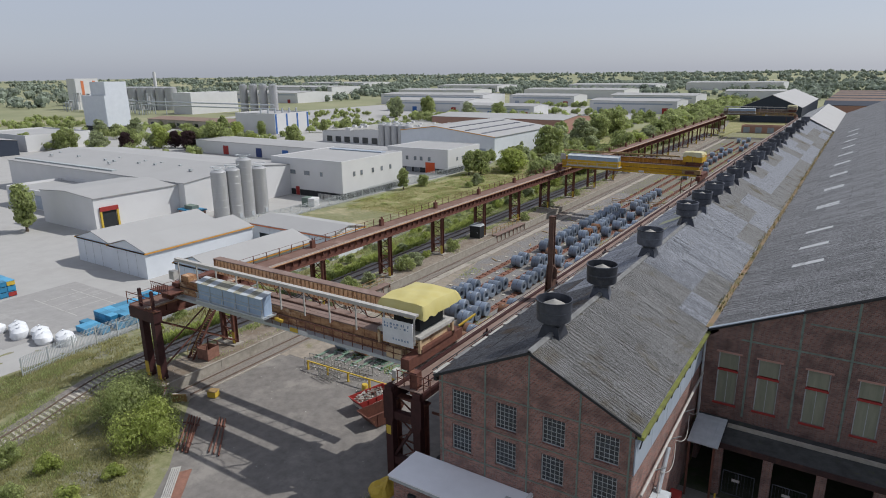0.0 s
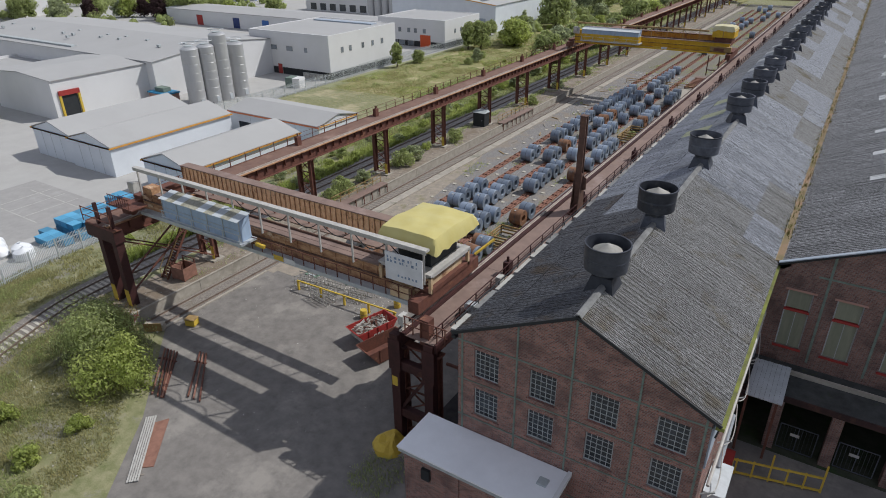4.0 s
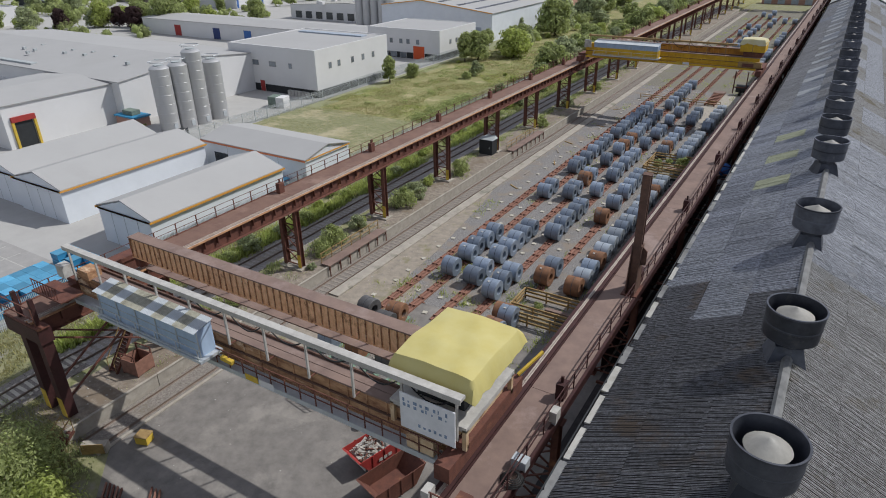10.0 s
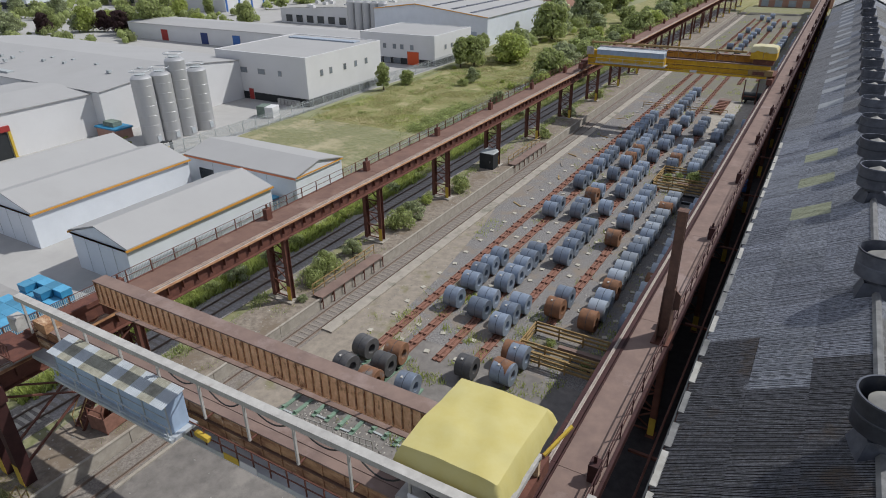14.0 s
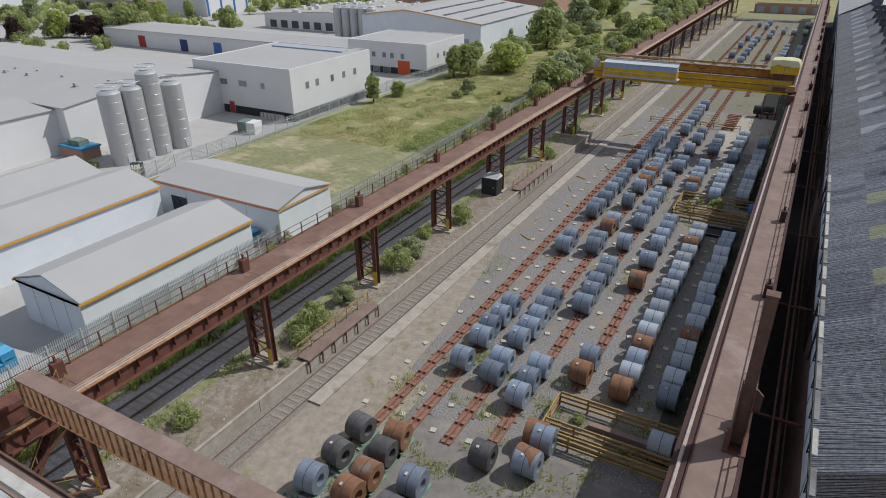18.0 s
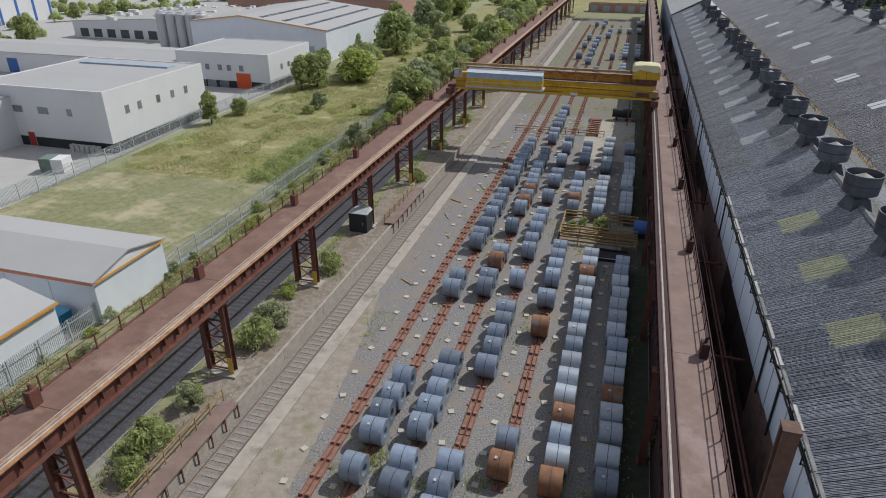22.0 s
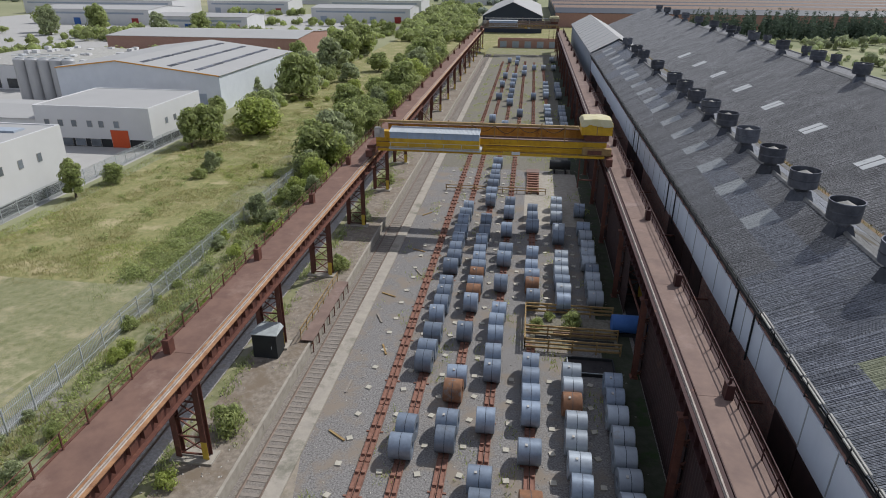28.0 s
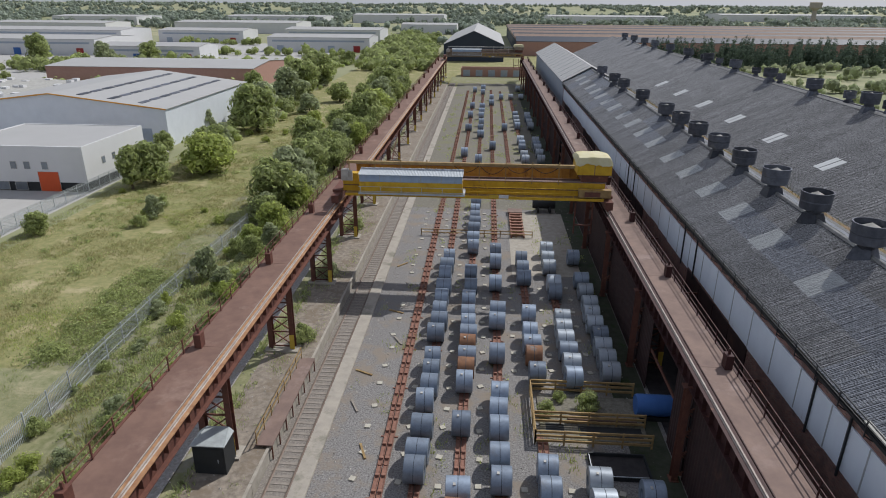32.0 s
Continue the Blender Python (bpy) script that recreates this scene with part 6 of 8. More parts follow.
for k in range(70):
    y = 140 + 200 * rnd.random()
    x = (rnd.uniform(-16, -7.5) if k % 5 < 3 else rnd.uniform(-46, -33)) - 0.06 * (y - 140)
    plant(TREES if k % 3 else BUSHES, rnd.choice((0, 0, 1, 2)), x, y, rnd.uniform(0.5, 1.1))
for k in range(60):
    x, y = rnd.uniform(-14, -5.5), rnd.uniform(20, 110)
    plant(BUSHES, rnd.randrange(3), x, y, rnd.uniform(0.3, 0.75))
# rounded scrub along the fence line and brambles across the field
for k in range(70):
    y = rnd.uniform(78, 250)
    plant(TREES, rnd.choice((0, 0, 2, 1)), rnd.uniform(-13.0, -5.5) - (1.5 if y > 110 else 0), y, rnd.uniform(0.35, 0.6) + (0.25 if y > 95 else 0))
for k in range(40):
    x, y = rnd.uniform(-40, -15), rnd.uniform(78, 200)
    if noise.noise((x * 0.09, y * 0.09, 5.0)) > 0.0:
        plant(BUSHES, rnd.choice((0, 1, 1)), x, y, rnd.uniform(0.4, 1.1))
# low bramble mounds along the fence and in the field
def brambles():
    rng = random.Random(61)
    m = Mesh()
    for k in range(230):
        if k < 130:
            x, y, r = rng.uniform(-20.5, -13.6), rng.uniform(63, 84), rng.uniform(0.6, 1.4)
        elif k < 185:
            x, y, r = rng.uniform(-12.5, -8.0), rng.uniform(40, 110), rng.uniform(0.5, 1.3)
        else:
            x, y, r = rng.uniform(-38, -16), rng.uniform(66, 140), rng.uniform(0.3, 0.9)
        leaf_cloud(m, (x, y, ledge(x, y) + 0.1 * r), (r * 1.3, r * 1.3, r * 0.75), int(150 * r), 0.14, rng, 0.5)
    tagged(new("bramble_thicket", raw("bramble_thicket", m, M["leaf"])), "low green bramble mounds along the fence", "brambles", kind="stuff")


brambles()
# trees of the industrial estate
for i, x, y, s in ((3, -77.8, 14.5, 1.15), (0, -218, 91, 1.3), (1, -205, 100, 1.2), (0, -197, 109, 1.2), (1, -188, 113, 1.1), (4, -181, 118, 1.2), (2, -192, 128, 1.2), (2, -201, 166, 1.4), (0, -172, 122, 1.4), (4, -176, 120, 1.2), (0, -160, 128, 1.3),
                   (2, -152, 134, 1.2), (0, -146, 150, 1.3), (0, -217, 314, 2.0), (1, -205, 300, 2.0), (0, -196, 322, 2.0), (1, -150, 300, 1.8), (0, -140, 320, 1.8), (0, -232, 84, 1.2), (1, -60, 210, 1.0), (0, -57, 225, 1.2),
                   (1, -269, 136, 1.5), (1, -239, 137, 1.5), (3, -198, 156, 1.3), (2, -189.6, 156.7, 1.1), (3, -181, 164, 1.1), (4, -167.4, 115.3, 1.5), (0, -158, 120, 1.9), (2, -186, 115, 1.5), (3, -173.5, 198, 0.9), (0, -211, 90, 1.5), (1, -199.6, 96.3, 1.4), (4, -193, 104, 1.2)):
    plant(TREES, i, x, y, s, -0.1)

# low weeds: tussocks over the field, the ledge and the valley gutter
def weeds(name, mat, spots, size, label, n_leaf=6):
    m = Mesh()
    rng = random.Random(99)
    for x, y, z, s in spots:
        for _ in range(n_leaf):
            a = rng.uniform(0, 6.28)
            l = size * s * rng.uniform(0.5, 1.3)
            dx, dy = math.cos(a), math.sin(a)
            w = 0.13 * l
            bx, by = x + rng.uniform(-0.3, 0.3) * s, y + rng.uniform(-0.3, 0.3) * s
            m.add([(bx - dy * w, by + dx * w, z), (bx + dy * w, by - dx * w, z), (bx + dx * l * 0.5, by + dy * l * 0.5, z + l)], [(0, 1, 2)])
    ob = new(name, raw(name, m, mat))
    tagged(ob, label, "weeds", kind="stuff")


def spots(n, x0, x1, y0, y1, keep=lambda x, y: True, zf=None, lo=0.5, hi=1.4):
    out = []
    while len(out) < n:
        x, y = rnd.uniform(x0, x1), rnd.uniform(y0, y1)
        if keep(x, y):
            out.append((x, y, (zf or ledge)(x, y), rnd.uniform(lo, hi)))
    return out


patchy = lambda x, y: noise.noise((x * 0.12, y * 0.12, 2.0)) > -0.05
weeds("field_grass", M["blade"], spots(48000, -42, -13.5, 62, 190, patchy), 0.11, "tufts of yellow-green field grass", 4)
weeds("field_weeds", M["leaf"], spots(8000, -42, -4.8, 60, 240, lambda x, y: noise.noise((x * 0.18, y * 0.18, 7.0)) > 0.1), 0.18, "patches of taller green weeds")
weeds("ledge_weeds", M["blade"], spots(5000, -13, -4.6, -12, 120, lambda x, y: noise.noise((x * 0.2, y * 0.2, 1.0)) > 0.0), 0.28, "rank grass beside the old track")
weeds("near_grass", M["blade"], spots(20000, -13, 16, -32, -9.6, lambda x, y: y < -9.8 - 0.9 * max(0, x - 4) and not (-4.4 < x < -1.2) and noise.noise((x * 0.2, y * 0.2, 14.0)) > -0.42), 0.16, "rank yellow-green grass round the near sidings")
weeds("near_weeds", M["leaf"], spots(9000, -13, 14, -32, -11, lambda x, y: y < -9.5 - 0.9 * max(0, x - 4) and noise.noise((x * 0.25, y * 0.25, 4.0)) > 0.05), 0.17, "rough weeds round the near sidings")
weeds("platform_weeds", M["leaf"], spots(1800, 0.1, 3.6, -8, 120, lambda x, y: noise.noise((x * 0.4, y * 0.2, 9.0)) > 0.1), 0.17, "sparse weeds on the ledge")
weeds("yard_weeds", M["leaflight"], spots(2600, 8, 30, 14, 240, lambda x, y: noise.noise((x * 0.5, y * 0.15, 5.0)) > 0.22, lambda x, y: 0.0), 0.22, "sparse weeds in the gravel yard")
weeds("trackside_weeds", M["leaf"], spots(2600, -5.6, 0.6, 0, 130, lambda x, y: (x < -4.5 or x > -0.9) and noise.noise((x * 0.4, y * 0.15, 12.0)) > -0.05), 0.3, "lush weeds along the old track")
weeds("rank_weeds", M["leaflight"], spots(2600, -7.0, -4.2, 2, 62, lambda x, y: noise.noise((x * 0.3, y * 0.2, 21.0)) > -0.12), 0.42, "tall rank green weeds beside the old track")
weeds("strip_weeds", M["leaflight"], spots(4200, -6.0, -4.5, -6, 64, lambda x, y: noise.noise((x * 0.3, y * 0.22, 33.0)) > -0.2), 0.55, "tall bright weeds along the far side of the old track")
weeds("pit_weeds", M["leaflight"], spots(900, 10, 30, 4, 24, lambda x, y: noise.noise((x * 0.5, y * 0.5, 15.0)) > 0.15, lambda x, y: 0.01), 0.26, "green weeds round the near racks and pit")
weeds("meadow_grass", M["blade"], spots(14000, -42, -14.8, 36.5, 63, lambda x, y: noise.noise((x * 0.15, y * 0.15, 31.0)) > -0.25), 0.07, "short pale grass of the mown plot")
weeds("tall_grass", M["blade"], spots(9000, -42, -14, 64, 170, lambda x, y: noise.noise((x * 0.2, y * 0.16, 71.0)) > 0.05), 0.2, "tall pale grass clumps of the field")
weeds("green_clumps", M["leaf"], spots(9000, -42, -14, 64, 150, lambda x, y: noise.noise((x * 0.35, y * 0.3, 83.0)) > 0.12), 0.15, "low green clumps of the field")
weeds("bright_grass", M["leaflight"], spots(3500, -42, -15, 63, 110, lambda x, y: noise.noise((x * 0.07, y * 0.06, 44.0)) > 0.12 or math.hypot((x + 22) / 6, (y - 70) / 4) < 1), 0.15, "bright yellow-green grass patches of the field")
weeds("verge_weeds", M["leaf"], spots(5000, -13, -5, 25, 130, lambda x, y: noise.noise((x * 0.25, y * 0.12, 52.0)) > -0.15), 0.3, "rank green growth between fence and runway")
weeds("valley_weeds", M["dryweed"], spots(1500, 47.6, 48.9, 8, 172, zf=lambda x, y: 11.02), 0.24, "dry weeds growing in the valley gutter")


# ---- palisade fences ----
def palisade(points, h=2.2, near=False):
    t = thing("palisade_fence", "galvanised steel palisade fence", "fence", group="fences")
    for (xa, ya), (xb, yb) in zip(points, points[1:]):
        L = math.hypot(xb - xa, yb - ya)
        n = max(1, round(L / 2.75))
        ux, uy = (xb - xa) / L, (yb - ya) / L
        for i in range(n):
            s, e = L * i / n, L * (i + 1) / n
            x, y = xa + ux * s, ya + uy * s
            z = max(0.0, ledge(x, y) - 0.1)
            part("post", Mesh().beam((x, y, z - 0.2), (x, y, z + h - 0.1), 0.1), M["galv"], t)
            for zz in (0.45, h - 0.5):
                part("rail", Mesh().beam((x, y, z + zz), (xa + ux * e, ya + uy * e, z + zz), 0.04, 0.06), M["galv"], t)
            m = Mesh()
            for j in range(17):
                a = s + (j + 0.5) * (e - s) / 17
                px, py = xa + ux * a, ya + uy * a
                m.add([(px - ux * 0.035, py - uy * 0.035, z), (px + ux * 0.035, py + uy * 0.035, z), (px + ux * 0.035, py + uy * 0.035, z + h - 0.08), (px, py, z + h), (px - ux * 0.035, py - uy * 0.035, z + h - 0.08),
                       (px + uy * 0.02, py - ux * 0.02, z), (px + uy * 0.02, py - ux * 0.02, z + h - 0.05)], [(0, 5, 6, 4), (5, 1, 2, 6), (4, 6, 3), (6, 2, 3)])
            tagged(part("paling", m, M["galv"], t), kind="stuff")


palisade([(-11.4, -16), (-13.2, -7.5), (-13.3, 0), (-13.2, 33), (-13.4, 55), (-13.9, 76), (-13.4, 99)])
palisade([(-43.4, 33), (-43.2, 45), (-42.8, 56), (-43.0, 68), (-43.9, 83), (-44.0, 107), (-43.6, 124), (-43.6, 134)])


# ---- factory buildings on the far side ----
def white_block(name, label, x0, x1, y0, y1, h, base=0.0, roof_h=None, parapet=0.5, wall="whiteclad", roof="whiteroof", ridge="y"):
    """A clad block: flat roof behind a parapet, or a low ridge roof where roof_h is given."""
    b = thing(name, label, "building", ((x0 + x1) / 2, (y0 + y1) / 2, 0), group="factory buildings")
    X, Y = (x1 - x0) / 2, (y1 - y0) / 2
    if roof_h is None:
        for q in ((-X, X, -Y, -Y + 0.3), (-X, X, Y - 0.3, Y), (-X, -X + 0.3, -Y + 0.3, Y - 0.3), (X - 0.3, X, -Y + 0.3, Y - 0.3)):
            part("wall", Mesh().box(*q, base, h), M[wall], b)
        part("roof", Mesh().box(-X + 0.3, X - 0.3, -Y + 0.3, Y - 0.3, h - parapet - 0.2, h - parapet), M[roof], b)
    else:
        if ridge == "y":
            part("wall", Mesh().prism([(-X, base), (X, base), (X, h), (0, roof_h), (-X, h)], -Y, Y), M[wall], b)
            for s in (-1, 1):
                part("roof", Mesh().prism([(s * (X + 0.25), h + 0.02), (0, roof_h + 0.06), (0, roof_h + 0.18), (s * (X + 0.25), h + 0.14)], -Y - 0.06, Y + 0.06), M[roof], b)
        else:
            part("wall", Mesh().prism([(-Y, base), (Y, base), (Y, h), (0, roof_h), (-Y, h)], -X, X, axis="x"), M[wall], b)
            for s in (-1, 1):
                part("roof", Mesh().prism([(s * (Y + 0.25), h + 0.02), (0, roof_h + 0.06), (0, roof_h + 0.18), (s * (Y + 0.25), h + 0.14)], -X - 0.2, X + 0.2, axis="x"), M[roof], b)
    if base > 0:
        part("plinth", Mesh().box(-X + 0.1, X - 0.1, -Y + 0.1, Y - 0.1, 0, base), M["dark"], b, "dark recessed base")
    return b


def opening(b, face, a, z0, w, h, mat, name="window", label=""):
    """A framed window or door on a block's face ('-y', '+x'), centred at a along it, in the block's own axes."""
    ob = b
    vs = [v.co for c in b.children if c.name.startswith("wall") for v in c.data.vertices]
    if face == "-y":
        y = min(v.y for v in vs)
        fr = Mesh().box(a - w / 2 - 0.06, a + w / 2 + 0.06, y - 0.05, y + 0.02, z0 - 0.06, z0 + h + 0.06)
        pn = Mesh().box(a - w / 2, a + w / 2, y - 0.07, y - 0.045, z0, z0 + h)
    else:
        x = max(v.x for v in vs)
        fr = Mesh().box(x - 0.02, x + 0.05, a - w / 2 - 0.06, a + w / 2 + 0.06, z0 - 0.06, z0 + h + 0.06)
        pn = Mesh().box(x + 0.045, x + 0.07, a - w / 2, a + w / 2, z0, z0 + h)
    f = part(name, fr, M["white"], b)
    part("pane" if name == "window" else "door_leaf", pn, mat, f, label)


# two-storey block with the dark base
A = white_block("factory_block", "white two-storey factory block with small windows and dark base", -68.5, -44.8, 68.8, 92.2, 9.1, 1.5, parapet=0.12)
for a, w in ((-8.2, 1.7), (-4.3, 1.7), (0.4, 1.8), (5.2, 0.8)):
    opening(A, "-y", a, 5.2, w, 0.95, M["paleglass"])
for a in (-7.5, -4.8, -0.5, 3.0, 6.5):
    opening(A, "+x", a, 5.2, 0.75, 1.1, M["paleglass"])
opening(A, "-y", -3.0, 0.05, 1.2, 2.1, M["red"], "door")
part("skylight_strip", Mesh().box(-9, 9, 6.5, 8.5, 8.6, 9.25), M["greyclad"], A)
for i in range(6):
    part("condenser", Mesh().box(4.6 + 0.9 * i, 5.3 + 0.9 * i, -12.6, -12.0, 0.0, 1.1), M["white"], A)
# white block with the orange door
A2 = white_block("factory_block", "white factory block with window row and bright orange door", -66.2, -44.2, 113.2, 131.5, 7.2, 1.5, parapet=0.12)
for a in (-8.8, -6.2, -3.6, -0.6, 1.6, 4.5):
    opening(A2, "-y", a, 3.6, 0.9, 1.1, M["paleglass"])
opening(A2, "-y", 4.8, 0.05, 3.3, 3.1, M["door"], "door", "bright orange roller door")
for a in (-4, -1, 2):
    opening(A2, "+x", a, 3.6, 0.8, 1.0, M["paleglass"])
for a in (-8, -5.5, -3, 0):
    opening(A2, "-y", a, 0.2, 1.9, 1.25, M["paleglass"])
M["darkblue"] = material("dark_blue_door", (0.03, 0.05, 0.16), 0.6, scale=1, amount=0.5, bump=0)
# long low block with coloured doors
A3 = white_block("warehouse", "long white warehouse with coloured loading doors", -160.5, -66.4, 113.4, 129, 4.6, 0.0, 5.4, ridge="x")
for a, m in ((-29.6, "red"), (-11.5, "darkblue"), (2, "blue"), (19, "door")):
    opening(A3, "-y", a, 0.1, 3.0, 3.2, M[m], "door")
# big hall and its annexe with the red-framed door
HB = white_block("factory_hall", "vast pale-roofed factory hall", -140, -62, 39, 72, 7.0, 0.0, 8.6, ridge="x")
for k in range(14):
    part("roof_fan", Mesh().box(-0.35, 0.35, -0.3, 0.3, 0, 0.5), M["frame"], HB).location = (rnd.uniform(-36, 34), rnd.choice((-8, -5, -10)) + rnd.uniform(-1, 1), 8.0)
part("valley_strip", Mesh().box(-38, 10, -15.2, -14.0, 7.2, 7.6), M["frame"], HB)
AN = white_block("factory_annexe", "pale factory annexe with red and yellow framed doorway", -84, -64.2, 20.8, 39.2, 6.6, 0.0, 7.2)
opening(AN, "+x", -6.4, 0.05, 2.7, 3.9, M["dark"], "door", "dark open doorway")
part("door_hood", Mesh().box(9.9, 10.25, -8.2, -4.6, 4.0, 4.8), M["red"], AN, "red hood")
for a in (-8.05, -4.75):
    part("door_jamb", Mesh().box(9.9, 10.2, a - 0.18, a + 0.18, 0, 4.0), M["safety"], AN, "yellow door jamb")
LB = white_block("loading_bay", "low loading bay with open dark front", -112, -85, 26, 39, 4.4)
for k in range(6):
    opening(LB, "-y", -11 + 4.2 * k, 0.3, 3.2, 3.0, M["greyclad"], "door")


def shed(x0, x1, y0, y1, eave, ridge, along, label):
    b = white_block("storage_shed", label, x0, x1, y0, y1, eave, 0.0, ridge, wall="greyclad_pale", ridge=along)
    X, Y = (x1 - x0) / 2, (y1 - y0) / 2
    if along == "y":
        for s in (-1, 1):
            part("eave_trim", Mesh().box(s * (X + 0.26) - 0.04, s * (X + 0.26) + 0.04, -Y - 0.2, Y + 0.2, eave - 0.16, eave + 0.05), M["orange"], b, "orange gutter")
            part("gable_trim", Mesh().beam((-X, -Y - 0.11, eave - 0.1), (X, -Y - 0.11, eave - 0.1), 0.06, 0.16), M["trimred"], b)
    else:
        part("eave_trim", Mesh().box(-X - 0.2, X + 0.2, -Y - 0.3, -Y - 0.22, eave - 0.16, eave + 0.05), M["trimred"], b, "orange gutter")
        part("gable_trim", Mesh().beam((X + 0.24, -Y, eave), (X + 0.24, Y, eave), 0.06, 0.16), M["orange"], b)
    for i in range(1, 4):
        part("seam", Mesh().box(-X + 2 * X * i / 4 - 0.03, -X + 2 * X * i / 4 + 0.03, -Y - 0.02, -Y - 0.002, 0, eave - 0.2), M["frame"], b)
    if along == "x":
        part("door", Mesh().box(-X + 2.0, -X + 4.6, -Y - 0.03, -Y + 0.02, 0.2, 2.6), M["glass"], b, "dark doorway")


M["greyclad_pale"] = material("pale_blue_grey_sheet", (0.66, 0.69, 0.72), 0.6, dark=(0.56, 0.59, 0.62), scale=0.4, amount=0.6, bump=0.05)
M["trimred"] = material("faded_orange_trim", (0.66, 0.22, 0.1), 0.7, dark=(0.5, 0.16, 0.08), scale=1, amount=0.6, bump=0)
shed(-21.9, -13.4, 8.8, 27.0, 3.97, 5.3, "y", "pale sheet-metal shed with orange gutters")
shed(-39.2, -29.6, 9.2, 29.0, 3.97, 5.3, "y", "pale sheet-metal shed with white roof and orange trim")
shed(-49.0, -39.7, 9.5, 29.0, 3.97, 5.3, "y", "pale sheet-metal shed in a row of three")
shed(-31.5, -12.8, 30.4, 38.8, 3.97, 4.9, "x", "low pale shed with orange trim beside the fence")


# ---- silos ----
def silo(x, y, h, r, far=False):
    t = thing("silo", "tall brushed steel silo with ladder and ring seams", "silo", (x, y, 0), group="silos")
    part("shell", Mesh().lathe([(0, 0.0), (r, 0.0), (r, h - 0.5), (r * 0.75, h - 0.15), (r * 0.2, h), (0, h)], n=32), M["silo"], t, smooth=True)
    if far:
        m = Mesh()
        for i in range(1, int(h / 1.5)):
            m.lathe([(r, 1.5 * i - 0.03), (r + 0.025, 1.5 * i), (r, 1.5 * i + 0.03)], n=20)
        tagged(part("ring_run", m, M["silo"], t), kind="stuff")
    for i in range(1, 0 if far else int(h / 1.5)):
        part("ring", Mesh().lathe([(r, 1.5 * i - 0.03), (r + 0.025, 1.5 * i), (r, 1.5 * i + 0.03)], n=32), M["silo"], t, smooth=True)
    for s in (-0.2, 0.2):
        part("ladder_stile", Mesh().beam((-r - 0.15, s, 0.2), (-r - 0.15, s, h + 0.4), 0.04), M["galv"], t)
    part("top_platform", Mesh().lathe([(r * 0.5, h - 0.1), (r * 0.5, h + 0.08), (0, h + 0.08)], n=16), M["frame"], t)
    part("top_rail", Mesh().lathe([(r * 0.95, h + 0.5), (r * 0.97, h + 0.55), (r * 0.95, h + 0.6)], n=24), M["galv"], t)
    part("hatch", Mesh().box(r - 0.05, r + 0.06, -0.35, 0.35, 0.4, 1.3), M["galv"], t)


for x, y, h in ((-51.9, 40.1, 10.6), (-51.3, 43.1, 10.7), (-51.1, 46.0, 12.4), (-51.2, 49.8, 10.2)):
    silo(x, y, h, 1.55)
for i in range(5):
    silo(-98.0 + 3.1 * i, 150.5, 10.2, 1.5, True)


# ---- more distant works and warehouses ----
H2 = thing("warehouse", "large white warehouse with slotted roof lights", "building", (-70.7, 146, 0), group="factory buildings")
part("wall", Mesh().prism([(-15, 0), (23.9, 0), (23.9, 7.7), (0, 10.4), (-15, 8.7)], 0, 46), M["greyclad_pale"], H2)
part("roof", Mesh().prism([(24.2, 7.7), (24.2, 7.82), (0, 10.6), (0, 10.46)], -0.2, 46.2), M["whiteroof"], H2)
part("roof", Mesh().prism([(-15.2, 8.72), (0, 10.46), (0, 10.6), (-15.2, 8.86)], -0.2, 46.2), M["whiteroof"], H2)
for k in range(3):
    for i in range(9):
        o = part("roof_slot", Mesh().box(-0.55, 0.55, -1.9, 1.9, 0, 0.1), M["ventmetal"], H2)
        o.matrix_basis = Matrix.Translation((5 + 6.4 * k, 4 + 4.6 * i, 10.58 - (5 + 6.4 * k) * 2.78 / 24.2)) @ Matrix.Rotation(math.atan2(2.78, 24.2), 4, "Y")
part("verge_trim", Mesh().beam((-15, -0.25, 8.75), (0, -0.25, 10.5), 0.1, 0.25).beam((0, -0.25, 10.5), (24.1, -0.25, 7.72), 0.1, 0.25), M["orange"], H2)
part("door", Mesh().box(16.5, 20.5, -0.06, 0.02, 0.1, 3.8), M["greyclad"], H2, "grey roller door")
for i in range(6):
    t = thing("pallet_stack", "pale stacked timber pallets behind the white block", "pallets", (-67 + 3.0 * i, 140.5 + (i % 2), 0), group="pallet stacks")
    for k in range(6):
        part("pallet", Mesh().box(-1.2, 1.2, -0.9, 0.9, 0.3 * k, 0.3 * k + 0.22), M["cream"], t)
B3 = white_block("factory_range", "low grey-roofed factory range with roof plant", -142, -86, 164, 205, 4.8, 0.0, 6.2, roof="sheetroof")
for k in range(40):
    part("roof_unit", Mesh().box(-0.8, 0.8, -0.7, 0.7, 0, 1.0), M["whiteclad"], B3).location = (rnd.uniform(-24, 24), rnd.uniform(-22, 20), 5.6)
for k in range(9):
    opening(B3, "-y", -24 + 5 * k, 0.4, 3.0, 2.4, M["glass"])
white_block("brick_warehouse", "pale red brick warehouse with white roof", -134, -61, 237, 272, 6.6, 0.0, 7.8, wall="pinkbrick", ridge="x")
bs = white_block("brown_shed", "small dark brown shed with blue sign and pale roof", -250, -215, 60, 74, 5.5, 0.0, 6.3, wall="darkclad", ridge="x")
part("sign", Mesh().box(4, 16, -7.15, -7.02, 1.6, 4.4), M["blue"], bs, "blue sign panel")
white_block("office_block", "pale flat-roofed factory office", -262, -222, 80, 106, 6.5)
